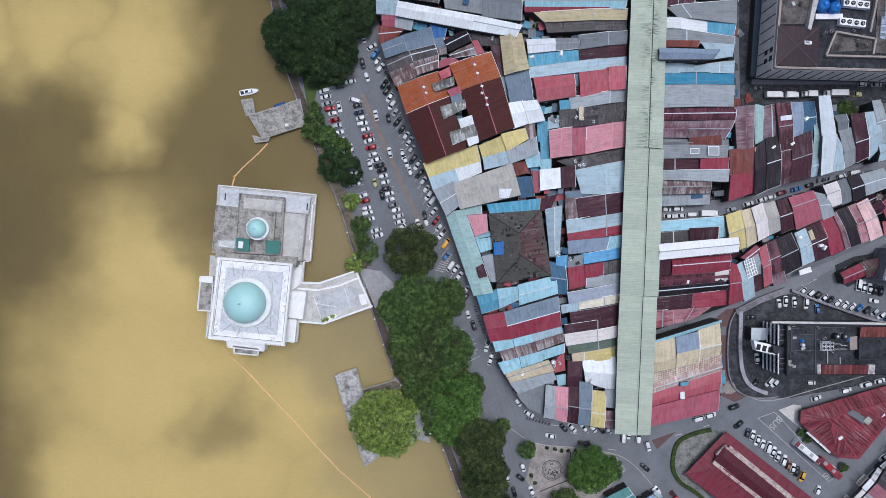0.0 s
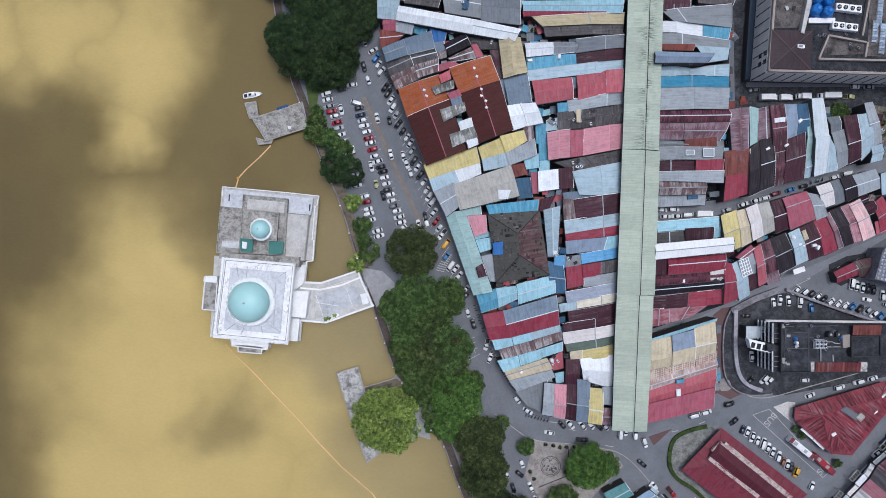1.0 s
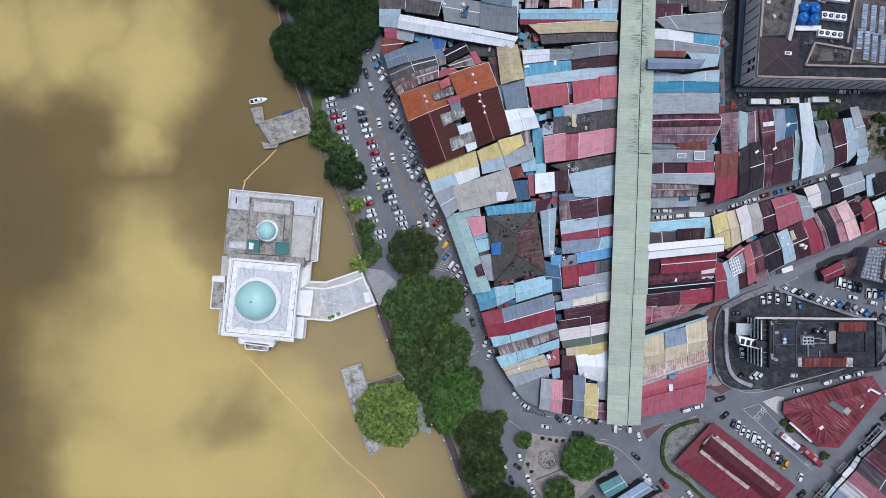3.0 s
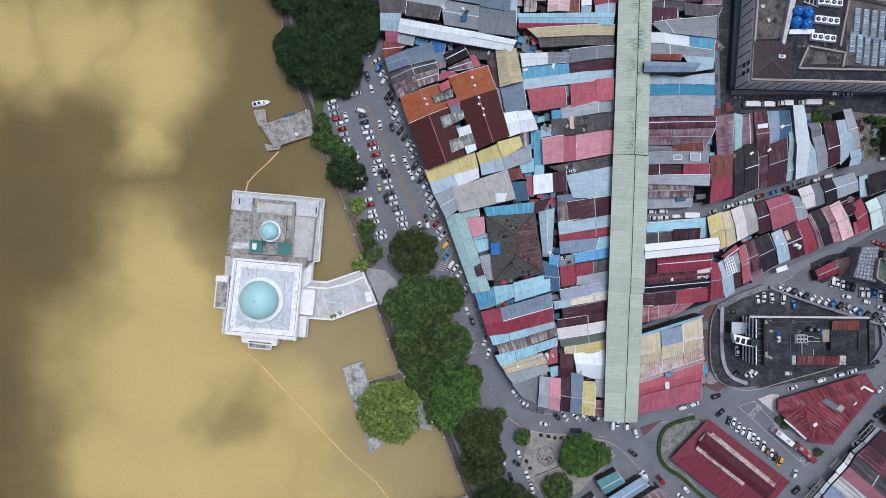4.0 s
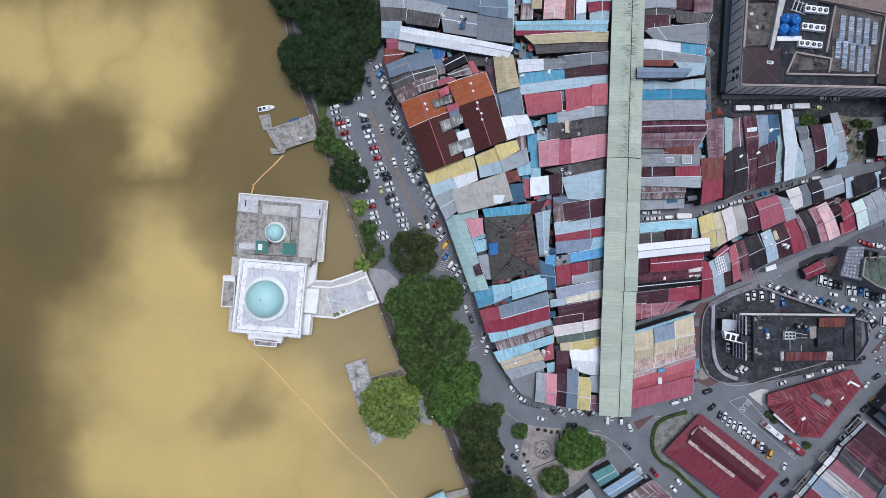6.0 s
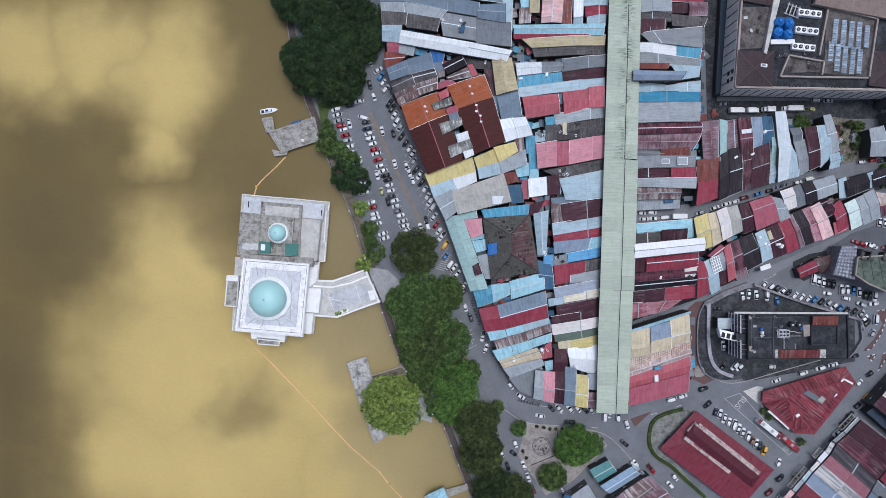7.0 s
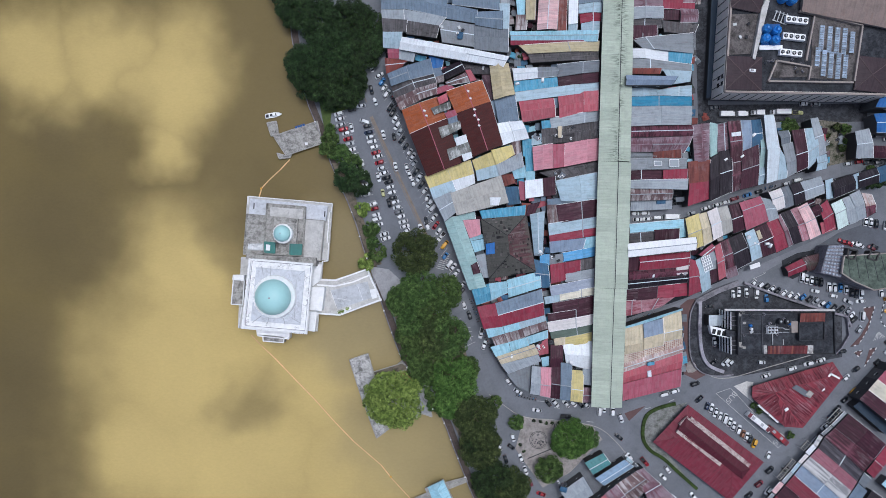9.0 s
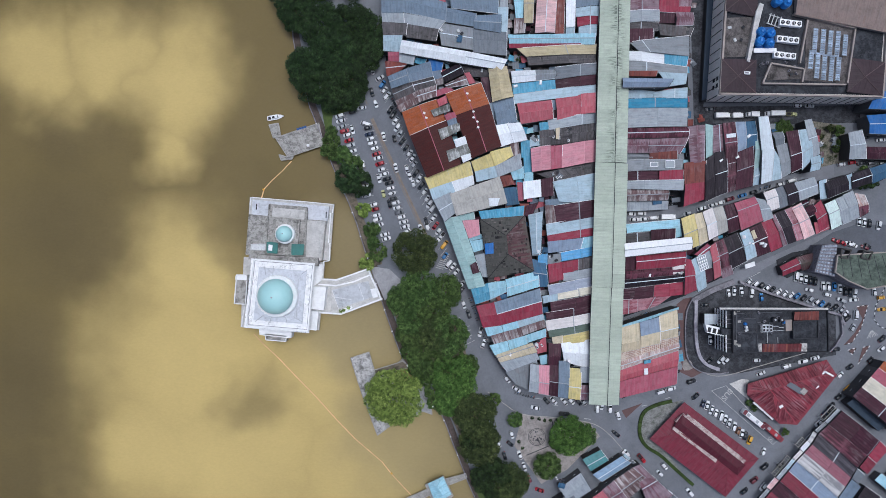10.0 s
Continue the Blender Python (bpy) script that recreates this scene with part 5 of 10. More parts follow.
def bridge():
    top = thing("footbridge", 0, 0, 0, "white-railed concrete footbridge from the mosque to shore", "bridge")
    block(top, "deck", [(-57.6, -12.8), (-49.5, -13.2), (-34.1, -8.3), (-28.2, -23.3), (-46.8, -29.4), (-58.0, -28.7)], -0.2, 1.0, PALE_DECK)
    for pts, z in (([(-57.1, -13.2), (-48.9, -13.6), (-34.1, -8.5)], 2.2), ([(-57.6, -15.6), (-49.5, -16.3), (-41.1, -14.5), (-33.5, -11.4)], 1.7), ([(-57.8, -28.6), (-47.1, -29.5), (-27.9, -22.5)], 2.0), ([(-34.4, -8.5), (-32.6, -13.2), (-30.3, -18.1), (-28.3, -23.2)], 2.6)):
        for p, q in zip(pts, pts[1:]):
            v, f = bar((*p, z / 2 + 0.4), (*q, z / 2 + 0.4), 0.7, z - 0.9)
            part("parapet", mesh("parapet", v, f, [WHITE_PAINT]), top)
    block(top, "paving_slab", [(-51.3, -18.3), (-34.4, -14.3), (-32.6, -21.8), (-48.3, -26.9)], 1.0, 1.06, BRIDGE_SLAB, label="worn grey paving slab with dark stains")
    for p, q in (((-51.3, -21.4), (-42.0, -23.0)), ((-45.9, -14.9), (-37.6, -12.4)), ((-51.4, -18.4), (-48.5, -27.0)), ((-39.0, -16.0), (-36.6, -23.0))):
        v, f = bar((*p, 1.09), (*q, 1.09), 0.13, 0.08)
        part("paving_joint", mesh("paving_joint", v, f, [WHITE_PAINT]), top, "pale raised joint in the paving")
    block(top, "gate_pier", [(-33.3, -18.0), (-30.7, -17.6), (-29.8, -21.6), (-32.2, -22.2)], 1.0, 3.2, WHITE_PAINT)
    block(top, "planter", [(-48.5, -28.6), (-47.4, -27.5), (-42.5, -25.7), (-41.8, -26.8), (-46.7, -29.1)], 1.0, 1.5, WHITE_PAINT)
    block(top, "stair", [(-53.3, -17.0), (-52.3, -16.8), (-51.6, -27.6), (-53.3, -27.9)], 1.0, 1.25, PALE_DECK)
    for x, y in ((-47.3, -28.1), (-46.0, -27.7), (-43.7, -26.6)):
        part("shrub", mesh("shrub", *crown(0.9, 1.4, 5, 300, 0.2), [LEAF["bright"]]), top, at=pose(x, y, 1.4))
    for x, y in ((-54.9, -14.4), (-54.9, -26.8), (-45.9, -14.4), (-43.6, -26.8), (-35.8, -11.0), (-32.4, -23.4)):
        part("pile", PILE, top, at=pose(x, y, -4.6))
    settle(top, -43.6, -20.0)


bridge()


# ---- jetties, boat, pavilion, booms ----
def jetty(label, decks, legs, mat):
    top = thing("jetty", 0, 0, 0, label, "jetty")
    for pts, low, high in decks:
        block(top, "deck", pts, low, high, mat)
        parapet(top, pts, high, high + 0.25, CONCRETE, 0.4)
    for x, y in legs:
        part("pile", PILE, top, at=pose(x, y, -4.6))
    settle(top, *legs[0])


jetty("stained concrete jetty beside a moored boat", [([(-77.2, 52.9), (-56.9, 59.6), (-54.7, 49.3), (-71.5, 43.9)], -0.6, 0.3), ([(-80.3, 59.2), (-75.8, 59.8), (-74.9, 54.2), (-78.3, 52.9)], -0.8, -0.1), ([(-75.8, 45.2), (-71.5, 43.9), (-68.8, 45.2), (-69.7, 43.0), (-74.7, 42.5)], -0.9, -0.2)],
      [(-75.1, 51.5), (-70.6, 53.1), (-63.9, 55.3), (-58.3, 57.6), (-69.5, 45.2), (-63.9, 47.5), (-57.1, 49.7)], OLD_CONCRETE)
jetty("ruined pale concrete jetty near the bright tree", [([(-43.2, -50.2), (-34.6, -47.5), (-31.9, -56.9), (-30.1, -67.3), (-27.0, -83.5), (-31.0, -86.4), (-37.8, -67.7)], -0.6, 0.3)],
      [(-41.4, -51.1), (-35.8, -49.3), (-39.1, -58.3), (-34.2, -56.0), (-32.4, -71.8), (-29.0, -81.9)], OLD_DECK)
jetty("brown plank walkway from the shore to the jetty", [([(-32.4, -56.0), (-18.9, -52.0), (-15.3, -54.7), (-31.9, -58.7)], -0.6, 0.25)], [(-27.9, -56.0), (-21.1, -54.2)], EARTH)
jetty("worn concrete landing beside the seawall", [([(-21.1, -79.0), (-12.6, -77.2), (-9.7, -75.4), (-5.4, -76.9), (-7.2, -61.0), (-18.9, -62.8)], -0.6, 0.25)], [(-14.4, -71.8), (-18.9, -76.3)], FORECOURT)
locker = thing("bench", -64.9, 57.3, 0.3, "row of dark plastic seats on the jetty", "bench", turn=17)
for k in range(4):
    part("seat", mesh("seat", *joined([box(k * 1.2 - 2.3, -0.4, 0, k * 1.2 - 1.3, 0.4, 0.45), box(k * 1.2 - 2.3, 0.3, 0.45, k * 1.2 - 1.3, 0.42, 0.9)]), [BLUE_PAINT]), locker)
crate = thing("crate", -62.0, 49.2, 0.3, "small white crate on the jetty", "box")
part("body", mesh("body", *box(-0.6, -0.6, 0, 0.6, 0.6, 0.8, 0.05), [WHITE_PAINT]), crate)

boat = thing("boat", -77.4, 62.8, -1.75, "white cabin boat moored off the jetty", "boat", turn=9)
part("hull", mesh("hull", *loft([(-3.9, 0.7, 0.9, 0.1, 1.0), (-3.0, 0.9, 1.15, 0, 1.0), (0.5, 0.9, 1.2, 0, 1.05), (2.6, 0.55, 0.8, 0.05, 1.15), (3.9, 0.06, 0.1, 0.4, 1.3)]), [WHITE_PAINT]), boat)
part("cabin", mesh("cabin", *box(-2.0, -0.75, 1.0, 1.2, 0.75, 1.9, 0.2), [WHITE_PAINT]), boat)
part("windscreen", mesh("windscreen", *box(1.0, -0.6, 1.15, 1.35, 0.6, 1.75, 0.1), [GLASS]), boat)
part("hatch", mesh("hatch", *box(-1.4, -0.45, 1.88, -0.2, 0.45, 1.95), [GLASS]), boat)
part("cockpit", mesh("cockpit", *box(-3.5, -0.7, 1.0, -2.2, 0.7, 1.04), [DARK_CONCRETE]), boat)

pav = thing("pavilion", 0, 0, 0, "small pavilion with pale turquoise roof over the water", "pavilion")
block(pav, "deck", [(-9.1, -109.8), (-0.4, -105.6), (4.3, -115.2), (-4.5, -120.4)], -0.4, 0.3, CONCRETE)
hip_roof(pav, [(-7.7, -108.0), (-0.6, -104.7), (3.2, -113.1), (-4.1, -117.4)], [(-3.5, -109.0), (-1.0, -113.1)], 3.6, 1.2, ROOFS["cyan"])
for x, y in ((-6.9, -108.7), (-0.9, -105.8), (2.4, -113.2), (-3.9, -116.8)):
    part("post", mesh("post", *tube(0, 0, 0.3, 3.7, 0.18, 0.18, 10), [WHITE_PAINT]), pav, at=pose(x, y, 0))
settle(pav, -2.3, -112.5)
jetty("pale concrete pier to the pavilion", [([(-0.9, -107.5), (10.0, -104.7), (10.5, -106.8), (0.9, -110.4)], -0.5, 0.2), ([(-22.9, -118.1), (-8.3, -111.9), (-7.1, -114.6), (-21.7, -122.1)], -0.5, 0.2)], [(3.6, -107.8), (7.6, -106.5), (-12.3, -115.0), (-17.6, -117.6)], CONCRETE)


def boom(points, label):
    """A floating rope boom in many short lengths."""
    top = thing("floating_boom", points[0][0], points[0][1], -1.6, label, "rope")
    for p, q in zip(points, points[1:]):
        v, f = bar((p[0] - points[0][0], p[1] - points[0][1], 0.06), (q[0] - points[0][0], q[1] - points[0][1], 0.06), 0.5, 0.3)
        part("rope", mesh("rope", v, f, [ROPE]), top)


boom([(-88.8, -38.7), (-83.6, -44.2), (-77.9, -49.6), (-68.8, -59.3), (-59.8, -68.6), (-50.7, -79.0), (-41.7, -88.5), (-29.2, -99.4), (-24.5, -105.5), (-13.8, -117.3)], "long tan floating rope boom across the water")
boom([(-70.2, 42.3), (-74.5, 37.8), (-80.2, 32.6), (-83.3, 29.2), (-84.5, 25.1)], "short tan floating rope boom by the jetty")
for x, y in ((-83.6, 29.0), (-24.8, -104.9)):
    buoy = thing("buoy", x, y, -1.6, "small orange mooring buoy on the boom", "buoy", "buoys")
    part("float", mesh("float", *joined([tube(0, 0, -0.1, 0.2, 0.3, 0.55, 12), tube(0, 0, 0.2, 0.5, 0.55, 0.25, 12)]), [PAINT["yellow"]]), buoy)


# ---- market hall ----
def market():
    top = thing("market_hall", 0, 0, 0, "long covered market with pale green ribbed roof", "market")
    for pts, h in (([(72.4, 115.2), (86.0, 115.2), (83.6, 38.2), (69.4, 38.5)], 11), ([(69.2, 38.4), (83.8, 37.7), (81.7, -18.0), (67.1, -17.6)], 11.6), ([(67.2, -17.6), (81.4, -18.2), (80.7, -35.4), (66.3, -35.0)], 11.2), ([(66.2, -34.9), (80.5, -35.3), (78.6, -70.5), (65.1, -70.0)], 11.8)):
        a, b, c, d = [Vector((*p, h)) for p in pts]
        r0, r1 = a.lerp(b, 0.57) + Vector((0, 0, 1.3)), d.lerp(c, 0.57) + Vector((0, 0, 1.3))
        for e0, e1, t0, t1 in ((d, a, r1, r0), (b, c, r0, r1)):
            runs = max(3, round((e1 - e0).length / 6))
            for k in range(runs):
                f0, f1 = k / runs, (k + 1) / runs
                v, f, uv = ribbed(e0.lerp(e1, f0), e0.lerp(e1, f1), t0.lerp(t1, f0), t0.lerp(t1, f1), 0.6, 0.05)
                part("roof_sheet", mesh("roof_sheet", v, f, [ROOFS["greenold" if h == 11 else "green"]], uv), top)
        v, f = bar(r0 + Vector((-0.25, 0, 0.05)), r1 + Vector((-0.25, 0, 0.05)), 0.25, 0.14)
        part("ridge_cap", mesh("ridge_cap", v, f, [ROOFS["green"]]), top)
        v, f = bar(r0 + Vector((0.3, 0, 0.02)), r1 + Vector((0.3, 0, 0.02)), 0.28, 0.06)
        part("gutter", mesh("gutter", v, f, [DARK_CONCRETE]), top, "dark gap along the ridge")
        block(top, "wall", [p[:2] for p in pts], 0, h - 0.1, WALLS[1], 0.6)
    settle(top, 79.0, 20.5)


market()

tile = thing("market_block", 0, 0, 0, "old building with dark patched hipped tile roof", "building")
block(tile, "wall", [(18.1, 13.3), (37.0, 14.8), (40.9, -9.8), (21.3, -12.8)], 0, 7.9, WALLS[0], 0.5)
hip_roof(tile, [(17.4, 13.7), (37.7, 15.2), (41.8, -10.2), (20.7, -13.3)], [(28.9, 6.0), (29.7, -2.4)], 8.0, 2.6, ROOFS["oldtile"], cap=PLASTIC, east=ROOFS["tilered"])
settle(tile, 30.1, 1.3)


# ---- hotel ----
def facade(top, a, b, low, high, bays, storeys, mat=None):
    """Rows of window parts on the wall from a to b."""
    a, b = Vector(a), Vector(b)
    turn = math.degrees(math.atan2(b.y - a.y, b.x - a.x))
    step = (high - low) / storeys
    me = mesh("window", *joined([box(-0.9, -0.12, 0, 0.9, 0.12, step * 0.5), box(-1.05, -0.16, -0.15, 1.05, 0.16, 0)]), [GLASS, CREAM_WALL], slots=[0] * 6 + [1] * 6)
    for s in range(storeys):
        for k in range(bays):
            p = a.lerp(b, (k + 0.5) / bays)
            part("window", me, top, at=pose(p.x, p.y, low + step * (s + 0.25), 0, 0, turn))


def hotel():
    top = thing("hotel", 0, 0, 0, "large cream hotel with brown hipped corners and plant roof", "building")
    main = [(122.7, 67.1), (194.0, 65.1), (198.8, 124.7), (127.3, 125.5)]
    low = [(120.6, 67.6), (200.5, 65.8), (208.2, 131.4), (124.7, 132.3)]
    block(top, "podium", low, 0, 3.4, WALLS[1])
    block(top, "podium_roof", [(120.6, 67.6), (124.7, 132.3), (131.7, 132.2), (125.9, 69.7)], 3.4, 3.7, ROOFS["night"], label="dark slate blue canopy roof")
    block(top, "podium_roof", [(121.2, 67.6), (200.5, 65.8), (200.5, 69.4), (125.9, 69.7)], 3.4, 3.65, DARK_CONCRETE)
    block(top, "wall", main, 3.4, 16.0, HOTEL_WALL)
    block(top, "cornice", main, 16.0, 16.6, HOTEL_WALL, -0.5)
    parapet(top, main, 16.6, 18.0, CREAM_WALL, 0.8)
    facade(top, Vector(main[3]).lerp(Vector(main[0]), 0.84), Vector(main[3]).lerp(Vector(main[0]), 0.95), 8.5, 15.8, 2, 2)
    for k in range(15):
        p = Vector(main[3]).lerp(Vector(main[0]), k / 14)
        part("groove", PILASTER, top, at=pose(p.x, p.y, 4.4))
    for k in range(1, 19):
        p = Vector(main[0]).lerp(Vector(main[1]), k / 18)
        part("groove", PILASTER, top, at=pose(p.x, p.y, 4.4))
    block(top, "roof_deck", main, 16.0, 16.7, ROOF_DARK, 0.9)
    for pts, ap in (([(123.6, 82.4), (138.7, 81.8), (138.3, 67.2), (122.7, 67.8)], [(129.5, 74.2)]), ([(180.3, 82.1), (195.1, 80.2), (193.7, 65.4), (178.2, 67.3)], [(184.7, 73.2)]), ([(126.4, 118.0), (141.0, 116.9), (138.6, 100.6), (125.3, 103.2)], [(131.6, 108.3)])):
        block(top, "pavilion_wall", pts, 16.6, 18.0, CREAM_WALL, 0.4)
        hip_roof(top, pts, ap, 18.0, 2.2, ROOFS["brown"], cap=ROOFS["brownmid"])
    block(top, "deck_slab", [(125.7, 100.6), (138.4, 101.0), (135.7, 83.6), (124.6, 83.2)], 16.6, 17.0, DECK, label="stained concrete deck")
    block(top, "deck_slab", [(144.9, 81.0), (159.3, 77.9), (158.8, 73.4), (143.8, 73.1)], 16.6, 17.0, DECK, label="stained concrete deck")
    block(top, "deck_slab", [(161.5, 100.7), (182.3, 96.1), (179.1, 71.2), (160.2, 72.9)], 16.6, 16.9, DECK, label="stained concrete deck")
    for a, b in (((141.3, 71.4), (177.9, 70.5)), ((145.1, 80.2), (141.3, 71.4)), ((161.4, 99.1), (157.7, 80.1)), ((182.2, 95.2), (178.4, 71.0)), ((145.1, 80.2), (159.2, 77.6)), ((155.2, 101.7), (182.2, 95.2)), ((159.7, 77.6), (158.7, 71.9))):
        v, f = bar((*a, 17.4), (*b, 17.4), 0.7, 1.6)
        part("roof_wall", mesh("roof_wall", v, f, [CREAM_WALL]), top)
    pts = [(156.0, 112.4), (202.9, 111.9), (197.7, 92.2), (155.4, 101.0)]
    block(top, "hall_wall", pts, 16.6, 19.0, CREAM_WALL, 0.5)
    a, b, c, d = [Vector((*p, 19.0)) for p in pts]
    v, f, uv = ribbed(c, d, b + Vector((0, 0, 2)), a + Vector((0, 0, 2)), 1.1, 0.06)
    part("roof_slope", mesh("roof_slope", v, f, [ROOFS["brownpale"]], uv), top, "pale brown ribbed roof")
    block(top, "stair_wall", [(138.2, 102.7), (139.9, 106.4), (141.6, 105.6), (135.2, 80.5), (134.0, 81.0)], 16.6, 19.0, PALE_DECK)
    settle(top, 164.1, 93.9)


PILASTER = mesh("groove", *box(-0.15, -0.15, 0, 0.15, 0.15, 11.5), [DARK_CONCRETE])
hotel()
hatch = thing("roof_hatch", 133.7, 75.6, 19.3, "white roof hatch on the brown hipped roof", "hatch", turn=-4)
part("cover", mesh("cover", *box(-1.4, -0.7, -0.3, 1.4, 0.7, 0.45, 0.08), [WHITE_PAINT]), hatch)
part("grille", mesh("grille", *box(-0.9, -0.35, 0.45, 0.6, 0.35, 0.5), [GREY_WALL]), hatch)
stand = thing("tank_stand", 142.5, 91.5, 16.7, "blue painted steel platform under water tanks", "platform")
part("platform", mesh("platform", *box(-4.2, -4.6, 0.6, 4.2, 4.6, 1.0), [BLUE_PAINT]), stand)
for x, y in ((-3.6, -4), (3.6, -4), (-3.6, 4), (3.6, 4)):
    part("leg", mesh("leg", *tube(x, y, 0, 0.7, 0.2, 0.2, 8), [STEEL]), stand)
part("ledge", mesh("ledge", *box(-5.0, -6.6, 0.6, 5.0, -4.7, 1.3), [WHITE_PAINT]), stand)
part("ledge", mesh("ledge", *box(-0.5, -4.5, 1.0, 0.5, 4.5, 1.15), [BLUE_PAINT]), stand)


def ribbed_tank(x, y, z, r, tall, mat, label):
    top = thing("water_tank", x, y, z, label, "tank", "water tanks")
    steps = [(r * (1.0 if k % 3 else 0.94), tall * k / 15) for k in range(16)]
    part("shell", mesh("shell", *lathe(steps), [mat]), top)
    v, f = lathe([(r * 0.96, tall), (r * 0.8, tall + r * 0.2), (r * 0.35, tall + r * 0.38), (r * 0.3, tall + r * 0.42)], 28)
    v = [(x, y, z - (0.16 * r if k % 2 and k < 84 else 0)) for k, (x, y, z) in enumerate(v)]
    part("lid", mesh("lid", v, f, [mat]), top)
    part("cap", mesh("cap", *tube(0, 0, tall + r * 0.4, tall + r * 0.5, r * 0.28, r * 0.25, 12), [mat]), top)
    return top


for x, y in ((140.0, 93.5), (144.2, 92.8), (139.5, 89.4), (143.7, 88.6)):
    ribbed_tank(x, y, 17.7, 1.95, 2.6, TANK_BLUE, "blue ribbed plastic roof water tank")
for x, y in ((147.6, 106.8), (151.5, 106.0)):
    ribbed_tank(x, y, 16.7, 1.95, 3.4, TANK_BLUE, "blue ribbed plastic roof water tank")
for x, y, r in ((136.6, 4.3, 0.9), (139.2, 1.5, 0.7), (57.0, -50.9, 0.8), (43.6, -1.3, 0.7), (42.4, -43.5, 0.8), (140.6, 1.3, 0.5)):
    ribbed_tank(x, y, 7.4, r, 2.2, WHITE_PAINT, "white plastic water tank among the roofs")

CHILLER = None
for x, y in [(rx + side * 2.45, ry - side * 0.3) for rx, ry in ((153.5, 97.5), (152.2, 90.3), (150.8, 83.4)) for side in (-1, 1)]:
    if CHILLER is None:
        CHILLER = thing("chiller", x, y, 16.7, "white rooftop chiller with round black fans", "machine", "rooftop chillers", turn=-6)
        part("casing", mesh("casing", *box(-2.4, -1.4, 0.3, 2.4, 1.4, 2.0, 0.05), [WHITE_PAINT]), CHILLER)
        for k in (-1, 1):
            fan = part("fan", mesh("fan", *tube(0, 0, 2.0, 2.25, 0.85, 0.8, 16), [PLASTIC]), CHILLER, "round black fan", at=pose(k * 1.15, 0, 0))
            part("fan_hub", mesh("fan_hub", *joined([tube(0, 0, 2.2, 2.32, 0.25, 0.2, 8), box(-0.75, -0.06, 2.24, 0.75, 0.06, 2.3), box(-0.06, -0.75, 2.24, 0.06, 0.75, 2.3)]), [STEEL]), fan)
        for sx in (-1.7, 1.7):
            part("rail", mesh("rail", *box(sx - 0.1, -1.3, 0, sx + 0.1, 1.3, 0.3), [STEEL]), CHILLER)
    else:
        copy_thing(CHILLER, pose(x, y, 16.7, 0, 0, -6))
gantry = thing("pipe_gantry", 147.6, 98.9, 16.7, "pale steel pipework beside the chillers", "pipes", turn=-20)
for k in range(4):
    part("pipe", mesh("pipe", *bar((-3 + k * 1.6, -2.5, 0.6), (-3 + k * 1.6, 2.5, 0.6), 0.35, 0.35), [STEEL]), gantry)
for k in (-2, 2):
    part("bearer", mesh("bearer", *box(-3.5, k - 0.15, 0, 3.0, k + 0.15, 0.45), [STEEL]), gantry)

PANEL = mesh("pane", *box(-0.95, -0.42, 0, 0.95, 0.42, 0.06), [surface("pale_panel_glass", "a9bacd", 0.2, 0.5, 0.35, 1.4, "46505e", shift=0.35)])
for x, y, count in ((*(164.8, 89.8), 11), (*(168.3, 89.3), 11), (*(171.5, 88.8), 11), (*(174.7, 88.5), 11), (*(178.0, 88.0), 9), (*(163.0, 81.9), 8), (*(165.7, 79.2), 11), (*(168.7, 78.4), 11), (*(171.9, 77.9), 11), (*(174.9, 77.6), 10)):
    rack = thing("roof_panel_rack", x, y, 16.8, "rack of pale blue tilted glass roof panels", "panels", "roof panel racks", turn=-5)
    part("frame", mesh("frame", *joined([box(-1.05, -count * 0.52, 0, -0.95, count * 0.52, 0.5), box(0.95, -count * 0.52, 0, 1.05, count * 0.52, 0.5)]), [STEEL]), rack)
    for k in range(count):
        part("pane", PANEL, rack, at=pose(0, (k - (count - 1) / 2) * 1.04, 0.55, 12, 0, 0))


